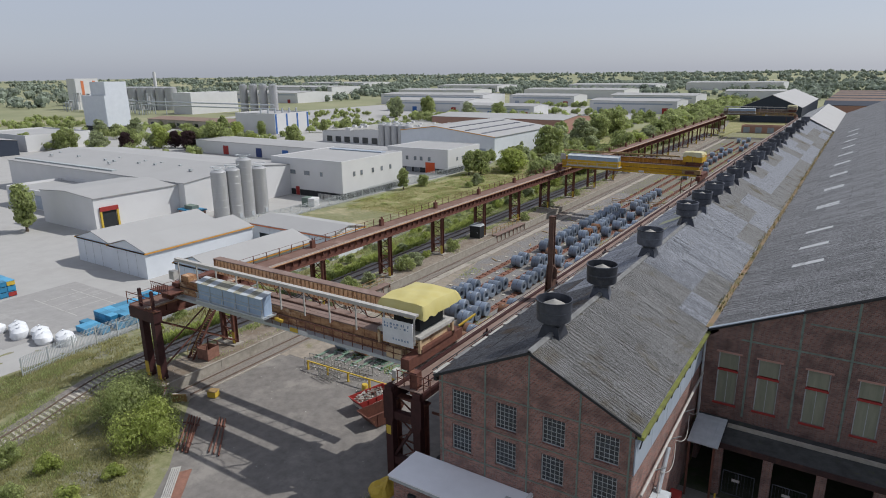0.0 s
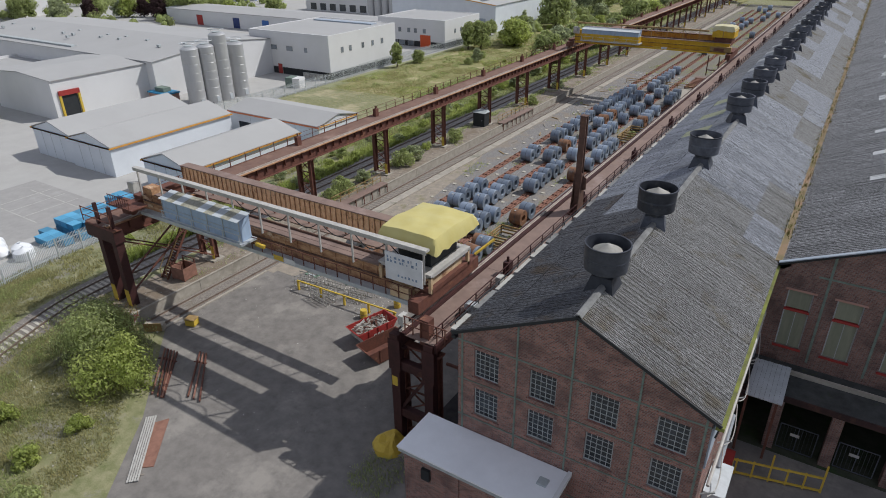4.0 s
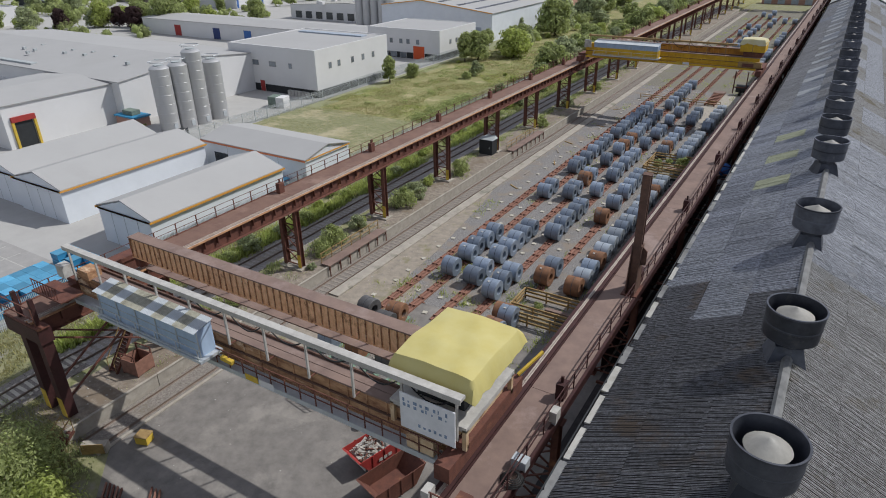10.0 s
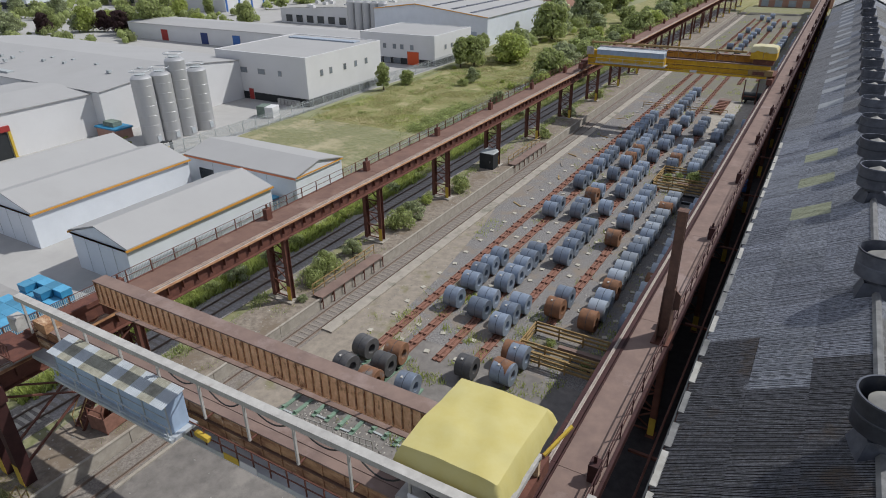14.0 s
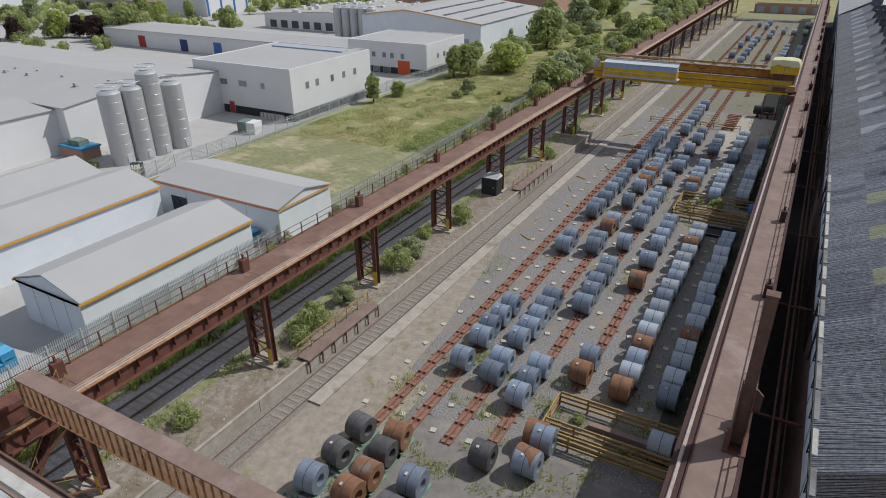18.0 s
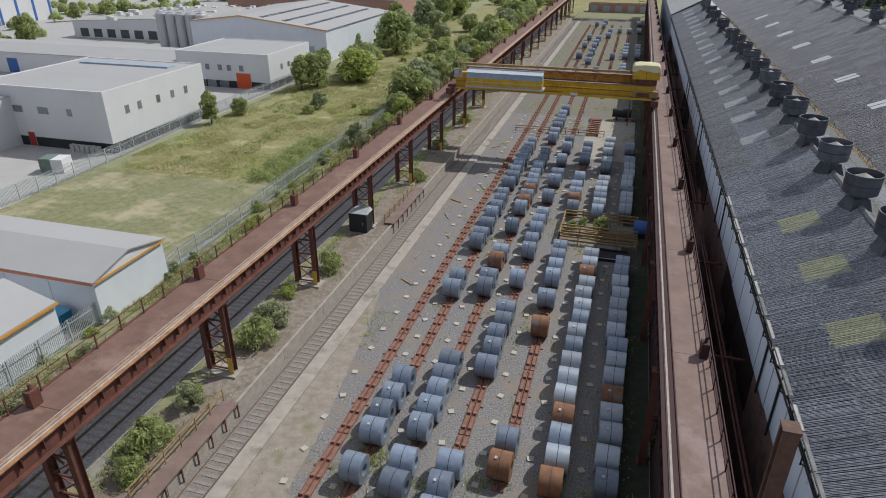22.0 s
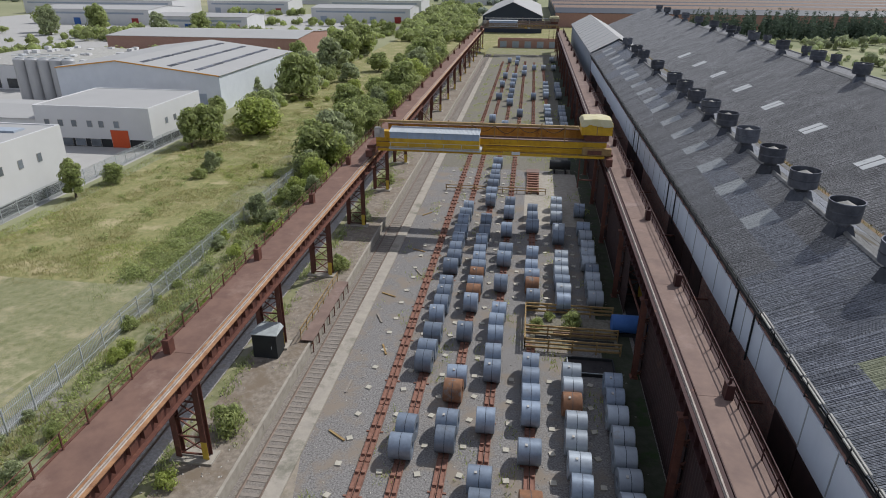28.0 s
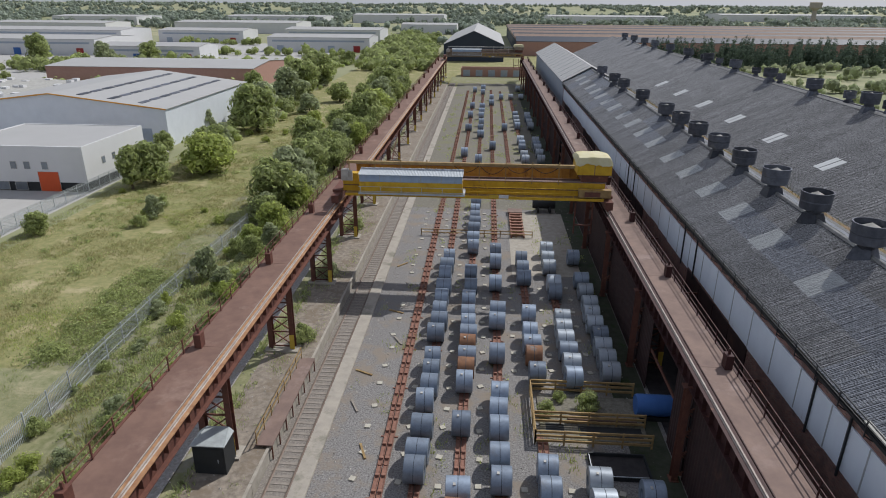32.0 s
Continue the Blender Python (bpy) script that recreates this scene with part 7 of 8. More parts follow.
for row in ((-170, -120, 330, 352, 7), (-110, -50, 400, 430, 8), (-260, -190, 360, 400, 8), (-330, -220, 440, 480, 9), (-210, -150, 470, 500, 8), (-130, -60, 500, 540, 8), (-400, -300, 560, 600, 9),
            (-260, -150, 600, 650, 9), (-520, -420, 420, 470, 10), (-60, -10, 620, 650, 8), (-700, -560, 620, 680, 10), (-480, -380, 760, 820, 9), (-300, -180, 820, 880, 9), (-160, -40, 900, 960, 10), (100, 260, 950, 1020, 9), (380, 620, 1100, 1180, 10), (-900, -740, 900, 980, 10)):
    w = white_block("warehouse", "distant white warehouse with pale roof", *row, 0.0, row[4] + 1.2, ridge="x")
    if row[2] < 560:
        L, D = (row[1] - row[0]) / 2, (row[3] - row[2]) / 2
        part("window_band", Mesh().box(-L + 3, L - 3, -D - 0.06, -D + 0.02, row[4] - 2.4, row[4] - 1.4), M["greyclad"], w)
        for k in range(4):
            part("door", Mesh().box(-L + (k + 0.5) * L / 2 - 2, -L + (k + 0.5) * L / 2 + 2, -D - 0.08, -D + 0.02, 0, 3.6), M[("greyclad", "blue", "greyclad", "red")[k]], w)


def works():
    """The towers and tanks of the works on the skyline."""
    white_block("process_tower", "tall grey-clad process block on a dark base", -299, -277, 145, 158, 18.9, 3.0, wall="greyclad_pale")
    white_block("process_tower", "pale upper stage of the process block", -291, -277.1, 146, 157.9, 25.8, 18.4, wall="greyclad_pale")
    t3 = white_block("slab_tower", "tall cream slab tower with rusty stripes", -543.7, -529.4, 262.0, 282.5, 26.5)
    for a in (-0.2, 0.3):
        part("stripe", Mesh().box(7.1, 7.3, a * 20.5 - 1.2, a * 20.5 + 1.2, 4, 24.5), M["trimred"], t3)
    white_block("process_hall", "white process hall with grey gable", -391.1, -368.9, 262.0, 305.0, 15.6)
    low = white_block("low_range", "long low grey-brown range with flat ridge roof", -292, -217, 177, 197, 4.6, 0.0, 5.6, wall="concrete", roof="tanroof", ridge="x")
    for k in range(9):
        opening(low, "-y", -33 + 8 * k, 1.5, 3.0, 1.6, M["glass"])
    bx = white_block("blue_trim_block", "white factory block with bright blue bands", -216, -187, 178, 201, 10.0)
    for i in range(4):
        a = 21.4 * (i / 3 - 0.5)
        part("stripe", Mesh().box(14.5, 14.6, a - 0.5, a + 0.5, 0.2, 9.7), M["blue"], bx)
    for i in range(6):
        part("roof_pipe", Mesh().lathe([(0.5, 0), (0.5, 2.6), (0, 2.7)], n=8), M["galv"], bx).location = (2 + 1.5 * i, -9 + 3.4 * i, 9.3)
    for i in range(6):
        silo(-493.0 + 10.33 * i, 285 + 2 * i, 18.9, 4.8, True)
    for i in range(7):
        silo(-343.0 + 5.43 * i, 290 + (i % 2) * 5, 21.2, 3.0, True)
    st = thing("chimney_stack", "slim pale chimney stack of the works", "chimney", (-482, 308, 0))
    part("shaft", Mesh().lathe([(1.7, 0), (1.3, 31.4), (1.3, 31.6), (0, 31.6)], n=16), M["whiteclad"], st, smooth=True)
    part("plinth", Mesh().box(-3, 3, -3, 3, 0, 1), M["frame"], st)
    p = thing("pipe_bridge", "grey steel pipe bridge between the works buildings", "pipework")
    for z in (7, 9.5):
        part("pipe", Mesh().beam((-498, 252, z), (-262, 246, z), 0.9, n=8), M["galv"], p)
    for i in range(9):
        x = -498 + 14 * i
        part("trestle", Mesh().beam((x, 252, 0), (x, 252, 12.0), 0.6), M["frame"], p)
    for k in range(14):
        x = -525 + 9.5 * k
        tw = thing("process_plant", "grey steel process plant with pipes and tanks", "process plant", (x, 250 + 7 * math.sin(k * 2.3), 0), group="process plant")
        h = 7 + 8 * abs(math.sin(k * 1.7))
        for sx in (-2, 2):
            for sy in (-2, 2):
                part("post", Mesh().beam((sx, sy, 0), (sx, sy, h), 0.35), M["galv"], tw)
        for z in (h * 0.5, h):
            part("floor", Mesh().box(-2.3, 2.3, -2.3, 2.3, z - 0.2, z), M["frame"], tw)
        part("tank", Mesh().lathe([(0, 0), (1.5, 0.0), (1.5, h * 0.45), (0, h * 0.48)], n=14), M["silo"], tw, smooth=True).location = (0, 0, h * 0.5)


works()


# ---- the far end of the yard ----
def end_halls():
    d = white_block("dark_hall", "dark blue gabled hall with pale roof beyond the yard", -4, 26, 352, 470, 8.0, 0.0, 14.5, wall="darkclad")
    for i in range(14):
        a = thing("low_mill_roof", "long rusty brown and dark ridged mill roof", "building", (0, 0, 0), group="mill roofs")
        y = 392 + 15 * i
        m = "tanroof" if i % 3 else "darkclad"
        part("wall", Mesh().prism([(y, 0), (y + 14.6, 0), (y + 14.6, 7.5), (y + 7.3, 9.8), (y, 7.5)], 34, 330 + 8 * i, axis="x"), M["pinkbrick"] if i == 0 else M["darkclad"], a)
        for s0, s1 in ((y - 0.2, y + 7.3), (y + 14.8, y + 7.3)):
            part("roof", Mesh().prism([(s0, 7.55), (s1, 9.9), (s1, 10.05), (s0, 7.7)], 33.5, 330.5 + 8 * i, axis="x"), M[m] if s0 < s1 else M["whiteroof"], a)
    w = white_block("brick_store", "low brick store with flat roof at the yard's end", 7.5, 34, 284, 290, 3.4, wall="pinkbrick", roof="concrete")
    for k in range(5):
        opening(w, "-y", -11 + 5 * k, 0.2, 2.6, 2.4, M["greyclad"], "door")
    wt = thing("water_tower", "distant concrete water tower", "water tower", (487, 1030, 0))
    part("stem", Mesh().lathe([(4, 0), (3, 16), (3, 18)], n=16), M["concrete"], wt, smooth=True)
    part("tank", Mesh().lathe([(3, 18), (8, 22), (8.5, 29), (0, 30)], n=20), M["concrete"], wt, smooth=True)
    sheet("far_road", [(-56, 300), (-50, 300), (-42, 480), (-36, 600), (-44, 600), (-50, 480)], 0.02, M["asphalt"], "pale grey road curving away", category="road")
    sheet("end_yard", rect(2, 35, 262.5, 283), 0.012, M["scrub"], "weedy stony ground at the yard's end", category="ground")
    sheet("far_ballast", [(-5, 262), (1, 262), (-6, 330), (-20, 420), (-27, 420), (-12, 330)], 0.03, M["ballast"], "curving ballast of the railway beyond the yard", category="ballast")
    sheet("estate_yard", [(-320, 246), (-62, 246), (-66, 470), (-320, 470)], 0.004, M["yard"], "pale yards and roads between the warehouses", category="concrete")


end_halls()


# far leaves paled and blued: distance haze is put into their colour
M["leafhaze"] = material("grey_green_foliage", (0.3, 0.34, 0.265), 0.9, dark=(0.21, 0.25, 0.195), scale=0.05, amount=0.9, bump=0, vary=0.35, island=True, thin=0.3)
# ---- woods and hedges to the horizon ----
def woods(name, label, mat, places, size, seed, leaves=14):
    """Clumped crowns: a dark core of facets inside a loose skin of leaf sprays, uneven in outline."""
    rng = random.Random(seed)
    m = Mesh()
    for x, y, s in places:
        for _ in range(3):
            r = size * s * rng.uniform(0.45, 0.95)
            cx, cy, cz = x + rng.uniform(-1, 1) * size * s, y + rng.uniform(-1, 1) * size * s, r * rng.uniform(0.5, 1.15)
            n, q = 6, 0.78
            v = [(cx, cy, cz + r * q)]
            for h, w in ((0.4, 0.85), (-0.5, 0.8)):
                v += [(cx + r * q * w * math.cos(6.283 * i / n + h), cy + r * q * w * math.sin(6.283 * i / n + h), cz + r * q * h) for i in range(n)]
            f = [(0, 1 + i, 1 + (i + 1) % n) for i in range(n)]
            f += [(1 + i, 1 + n + i, 1 + n + (i + 1) % n, 1 + (i + 1) % n) for i in range(n)]
            m.add(v, f)
            leaf_cloud(m, (cx, cy, cz), (r, r, r * rng.uniform(0.8, 1.1)), leaves, r * (1.5 / leaves ** 0.5), rng, 0.25)
    tagged(new(name, raw(name, m, mat)), label, "woodland", kind="stuff")


def scatter(n, x0, x1, y0, y1, lo, hi, seed, cut=0.0, f=0.006):
    rng = random.Random(seed)
    out = []
    tries = 0
    while len(out) < n and tries < n * 30:
        tries += 1
        x, y = rng.uniform(x0, x1), rng.uniform(y0, y1)
        if noise.noise((x * f, y * f * 1.6, seed)) > cut and not (-10 < x < 340 and 340 < y < 610) and not (-410 < x < -60 and y < 660) and not (-560 < x < -280 and y < 420):
            out.append((x, y, rng.uniform(lo, hi)))
    return out


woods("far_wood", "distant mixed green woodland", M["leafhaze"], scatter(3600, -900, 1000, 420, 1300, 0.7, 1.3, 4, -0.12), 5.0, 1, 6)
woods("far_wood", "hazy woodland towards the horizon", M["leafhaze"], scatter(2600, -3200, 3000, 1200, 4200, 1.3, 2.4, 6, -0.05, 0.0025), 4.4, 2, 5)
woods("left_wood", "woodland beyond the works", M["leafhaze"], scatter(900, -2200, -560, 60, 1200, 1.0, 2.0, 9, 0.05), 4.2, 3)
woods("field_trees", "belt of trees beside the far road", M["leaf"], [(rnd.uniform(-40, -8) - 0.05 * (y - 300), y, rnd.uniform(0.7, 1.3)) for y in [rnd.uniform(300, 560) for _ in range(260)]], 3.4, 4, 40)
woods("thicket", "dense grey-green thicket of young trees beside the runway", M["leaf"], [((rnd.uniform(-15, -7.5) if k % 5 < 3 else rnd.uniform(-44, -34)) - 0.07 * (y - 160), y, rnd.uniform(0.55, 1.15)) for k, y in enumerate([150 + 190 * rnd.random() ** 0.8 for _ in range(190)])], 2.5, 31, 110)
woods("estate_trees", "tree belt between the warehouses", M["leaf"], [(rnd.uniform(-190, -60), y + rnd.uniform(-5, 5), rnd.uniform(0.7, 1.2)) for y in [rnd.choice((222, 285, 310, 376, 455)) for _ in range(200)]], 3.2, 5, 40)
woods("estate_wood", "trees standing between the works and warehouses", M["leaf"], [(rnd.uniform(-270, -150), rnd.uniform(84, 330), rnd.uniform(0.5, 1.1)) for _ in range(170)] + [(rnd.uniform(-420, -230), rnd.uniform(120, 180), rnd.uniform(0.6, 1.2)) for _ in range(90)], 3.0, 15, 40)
def conifers():
    rng = random.Random(17)
    m = Mesh()
    for _ in range(300):
        x, y, h = rng.uniform(95, 270), rng.uniform(330, 372), rng.uniform(9, 15)
        for k in range(6):
            z, r = h * (0.12 + 0.14 * k), 0.24 * h * (1 - 0.15 * k) * rng.uniform(0.85, 1.1)
            leaf_cloud(m, (x, y, z), (r, r, h * 0.09), 26, r * 0.38, rng, 0.6)
    tagged(new("conifer_belt", raw("conifer_belt", m, M["conifer"])), "dark belt of pointed conifers beyond the halls", "woodland", kind="stuff")


conifers()
woods("right_scrub", "scrub and trees beyond the halls", M["leafdark"], [(rnd.uniform(97, 320), rnd.uniform(90, 330), rnd.uniform(0.4, 1.1)) for _ in range(520)], 3.0, 8, 24)


# ---- yard clutter ----
M["cratelid"] = material("pale_turquoise_lid", (0.1, 0.32, 0.48), 0.5, dark=(0.05, 0.22, 0.38), scale=2, amount=0.6, bump=0, vary=0.3)
def crate_stack(x, y, nx, ny, nz, mats=("crate",), group="crate stacks"):
    for i in range(nx):
        for j in range(ny):
            for k in range(nz if rnd.random() < 0.8 else nz - 1):
                t = thing("crate", "turquoise plastic crate stacked in the factory yard", "crate", (x + i * 1.25, y + j * 1.06, k * 0.76), rnd.uniform(-0.6, 0.6), group=group)
                m = Mesh().box(-0.6, 0.6, -0.5, -0.45, 0.12, 0.74).box(-0.6, 0.6, 0.45, 0.5, 0.12, 0.74).box(-0.6, -0.55, -0.45, 0.45, 0.12, 0.74).box(0.55, 0.6, -0.45, 0.45, 0.12, 0.74).box(-0.55, 0.55, -0.45, 0.45, 0.12, 0.17)
                part("tub", m, M[rnd.choice(mats)], t)
                part("lid", Mesh().box(-0.62, 0.62, -0.52, 0.52, 0.7, 0.755), M["cratelid"], t)
                part("skid", Mesh().box(-0.58, 0.58, -0.45, -0.3, 0, 0.12).box(-0.58, 0.58, 0.3, 0.45, 0, 0.12), M["crate"], t)


crate_stack(-19.4, -6.4, 4, 2, 1)
crate_stack(-19.2, -3.6, 4, 5, 2)
crate_stack(-20.4, 3.0, 4, 2, 2)
crate_stack(-17.0, 28.2, 2, 2, 2)
crate_stack(-44.5, -6.0, 5, 2, 3, ("crate", "crate", "crate", "safety", "red"))


# ---- near yard ----
def annexe():
    b = thing("brick_annexe", "low brick annexe with bright white flat roof", "building")
    x0, x1, y0, y1, z = ANX
    part("wall", Mesh().box(x0 + 0.2, x1 - 0.2, y0 + 0.2, y1, -0.1, z - 0.35), M["brick"], b)
    part("fascia", Mesh().box(x0, x1, y0, y1, z - 0.35, z - 0.1), M["frame"], b)
    part("roof", Mesh().box(x0 - 0.05, x1 + 0.05, y0 - 0.05, y1, z - 0.1, z), M["membrane"], b, "bright white membrane roof")
    part("roof_upstand", Mesh().box(x1 - 0.15, x1 + 0.05, y0, y1, z, z + 0.12), M["whiteclad"], b)
    part("roof_hatch", Mesh().box(x1 - 1.2, x1 - 0.7, y1 - 1.5, y1 - 1.0, z, z + 0.1), M["frame"], b)
    part("lamp", Mesh().box(x0 + 1.4, x0 + 1.9, y0 + 0.0, y0 + 0.19, z - 1.6, z - 0.9), M["dark"], b)
    for x in (x0 + 3.0, x0 + 6.0):
        part("pier", Mesh().box(x, x + 0.6, y0 + 0.12, y0 + 0.19, -0.1, z - 0.36), M["brick"], b)


ANX = (33.9, 42.3, -14.4, -11.42, 4.95)
annexe()


def skip(x, y, turn, mat, label, filled):
    t = thing("skip", label, "skip", (x, y, 0.02), turn, group="skips")
    n = Mesh()
    a, b, h = 1.9, 0.9, 1.25
    lo = [(-1.1, -b), (1.1, -b), (1.1, b), (-1.1, b)]
    hi = [(-a, -b), (a, -b), (a, b), (-a, b)]
    def ring(pts, z, s=1.0):
        return [(p[0] * s, p[1] * s, z) for p in pts]
    v = ring(lo, 0.1) + ring(hi, h) + ring(hi, h, 0.95) + ring(lo, 0.16, 0.93)
    f = [(3, 2, 1, 0)]
    for k in (0, 4, 8):
        f += [(k + i, k + (i + 1) % 4, k + 4 + (i + 1) % 4, k + 4 + i) for i in range(4)]
    f.append((12, 13, 14, 15))
    n.add(v, f)
    part("body", n, mat, t)
    for s in (-1, 1):
        for xx in (-0.9, 0, 0.9):
            part("rib", Mesh().box(xx - 0.05, xx + 0.05, s * b - 0.05, s * b + 0.05, 0.1, h), mat, t)
        part("foot", Mesh().box(-1.0, 1.0, s * 0.5 - 0.1, s * 0.5 + 0.1, 0.0, 0.1), M["rust"], t)
    if filled:
        for _ in range(60):
            o = part("scrap", Mesh().box(-0.3, 0.3, -0.05, 0.05, 0, 0.06), rnd.choice((M["rubble"], M["rust"], M["white"], M["sleeper"])), t)
            o.location = (rnd.uniform(-1.3, 1.3), rnd.uniform(-0.65, 0.65), rnd.uniform(0.85, 1.2))
            o.rotation_euler = (rnd.uniform(-0.5, 0.5), rnd.uniform(-0.6, 0.6), rnd.uniform(0, 6.28))
        part("fill", Mesh().box(-1.45, 1.45, -0.8, 0.8, 0.3, 0.85), M["rubble"], t)
    for i in range(3 if filled else 0):
        part("mark", Mesh().box(-0.5 + 0.35 * i, -0.25 + 0.35 * i, -b - 0.06, -b - 0.052, 0.55, 0.8), M["white"], t)


skip(21.85, -1.7, 74, M["red"], "red scrap skip heaped with rubble and timber", True)
skip(24.1, -3.2, 74, M["rust"], "empty rust-brown skip beside the red one", False)

# steel bars lying on the asphalt
for i in range(8):
    o = thing("steel_bar", "long rusty steel bar lying on the asphalt", "steel bar", (0, 0, 0), group="steel bars")
    xa, ya = 9.3 + 0.3 * i + (1.2 if i > 4 else 0), -11.7 + 0.05 * i + (0.9 if i > 4 else 0)
    xb, yb = xa + 3.9 + 0.3 * math.sin(i), ya - 3.9
    part("bar", Mesh().beam((xa, ya, 0.12 + 0.02 * (i % 2)), (xb, yb, 0.12 + 0.02 * (i % 2)), 0.1, 0.13), M["rust" if i % 3 else "railrust"], o)
    part("bearer", Mesh().beam((xa + 0.5, ya - 1.0, 0.03), (xa + 0.9, ya - 0.7, 0.03), 0.08), M["rust"], o)
solo("rust_plate", Mesh().add([(15.75, -17.4, 0.01), (16.3, -16.5, 0.01), (19.15, -19.7, 0.01), (18.45, -20.3, 0.01), (15.75, -17.4, 0.06), (16.3, -16.5, 0.06), (19.15, -19.7, 0.06), (18.45, -20.3, 0.06)],
                               [(3, 2, 1, 0), (4, 5, 6, 7), (0, 1, 5, 4), (1, 2, 6, 5), (2, 3, 7, 6), (3, 0, 4, 7)]), M["railrust"], "flat rust-orange steel plate on the asphalt edge", "steel plate")
t = thing("sheet_bundle", "bundle of long pale ribbed sheets at the asphalt edge", "metal sheets")
for k in range(5):
    part("sheet", Mesh().beam((14.95 + 0.11 * k, -17.25 + 0.1 * k, 0.06 + 0.012 * k), (18.95 + 0.11 * k, -21.35 + 0.1 * k, 0.06 + 0.012 * k), 0.1, 0.07 + 0.02 * (k % 2)), M["white"], t)
for k in (0.1, 0.9):
    part("bearer", Mesh().beam((14.8 + 4 * k, -17.3 - 4.1 * k, 0.02), (15.6 + 4 * k, -16.7 - 4.1 * k, 0.02), 0.1, 0.05), M["sleeper"], t)

# yellow bin, concrete block and light tower frame by the ledge end
t = thing("yellow_bin", "small yellow steel bin beside the wall", "bin", (8.2, -8.3, 0.02), 20)
part("tub", Mesh().box(-0.42, 0.42, -0.35, 0.35, 0.05, 0.6), M["safety"], t)
part("lip", Mesh().box(-0.46, 0.46, -0.39, 0.39, 0.6, 0.66), M["ochre"], t)
t = thing("concrete_block", "rough concrete block at the wall's end", "block", (6.2, -10.4, 0.02), 35)
part("block", Mesh().box(-0.8, 0.8, -0.3, 0.3, 0, 0.6), M["concrete"], t)
part("mesh_panel", Mesh().box(-0.7, 0.7, -0.36, -0.32, 0.05, 0.8), M["ochre"], t)

# steps at the ledge end and the rusty stair housing by the column
def stair(x, y, z0, z1, run, turn, label):
    t = thing("steel_stair", label, "stair", (x, y, z0), turn, group="steel stairs")
    n = max(3, int((z1 - z0) / 0.2))
    for s in (-0.4, 0.4):
        part("stringer", Mesh().beam((s, 0, 0), (s, run, z1 - z0), 0.06, 0.22), M["rust"], t)
        part("handrail", Mesh().beam((s, 0, 1.0), (s, run, z1 - z0 + 1.0), 0.05), M["ochre"], t)
        for i in range(3):
            k = i / 2
            part("baluster", Mesh().beam((s, run * k, (z1 - z0) * k), (s, run * k, (z1 - z0) * k + 1.0), 0.04), M["ochre"], t)
    for i in range(n):
        part("tread", Mesh().box(-0.4, 0.4, run * i / n, run * i / n + 0.24, (z1 - z0) * (i + 1) / n - 0.03, (z1 - z0) * (i + 1) / n), M["rust"], t)


stair(4.3, -12.1, 0.05, 1.0, 1.5, 8, "small yellow-railed steps up to the ledge")
stair(1.2, -5.6, 1.0, 8.0, 5.2, 0, "rusty steel stair up to the crane runway")
t = thing("scrap_box", "open rusty steel box on the ledge", "steel box", (2.5, -4.4, 0.98), 6)
for x0, x1, y0, y1 in ((-0.7, 0.7, -0.75, -0.69), (-0.7, 0.7, 0.69, 0.75), (-0.76, -0.7, -0.75, 0.75), (0.7, 0.76, -0.75, 0.75)):
    part("side", Mesh().box(x0, x1, y0, y1, 0.1, 1.25), M["railrust"], t)
part("floor", Mesh().box(-0.7, 0.7, -0.69, 0.69, 0.08, 0.16), M["rust"], t)
for x in (-0.7, 0.7):
    for y in (-0.7, 0.7):
        part("corner_post", Mesh().beam((x, y, 0), (x, y, 1.75), 0.09), M["rust"], t)
for y in (-0.7, 0.7):
    part("top_bar", Mesh().beam((-0.7, y, 1.72), (0.7, y, 1.72), 0.06), M["rust"], t)
# dark cabinet beside the fourth column
t = thing("equipment_cabinet", "dark green-black steel cabinet with sloping lid", "cabinet", (1.35, 52.3, 0.98))
part("body", Mesh().box(-1.0, 1.0, -0.95, 0.6, 0, 2.1), M["dark"], t)
part("lid", Mesh().add([(-1.08, -1.03, 2.102), (1.08, -1.03, 2.102), (1.08, 0.65, 2.102), (-1.08, 0.65, 2.102), (-1.08, -1.03, 2.16), (1.08, -1.03, 2.16), (0.8, 0.6, 2.45), (-0.6, 0.6, 2.45)],
                       [(3, 2, 1, 0), (4, 5, 6, 7), (0, 1, 5, 4), (1, 2, 6, 5), (2, 3, 7, 6), (3, 0, 4, 7)]), M["frame"], t)
part("door", Mesh().box(-0.85, 0.85, -0.98, -0.95, 0.1, 1.9), M["dark"], t)
part("handle", Mesh().box(0.55, 0.6, -1.02, -0.98, 0.9, 1.15), M["galv"], t)

# debris and cages under the near crane
def cage(x, y, turn):
    t = thing("mesh_cage", "collapsed pale steel mesh cage on the yard", "cage", (x, y, 0.02), turn, group="mesh cages")
    for z in (0.05, 0.5, 0.95):
        for s in (-0.5, 0.5):
            part("bar", Mesh().beam((-1.1, s, z), (1.1, s, z), 0.05), M["ventcone"], t)
    for i in range(6):
        for s in (-0.5, 0.5):
            part("upright", Mesh().beam((-1.1 + 0.44 * i, s, 0), (-1.1 + 0.44 * i, s, 1.0), 0.04), M["ventcone"], t)


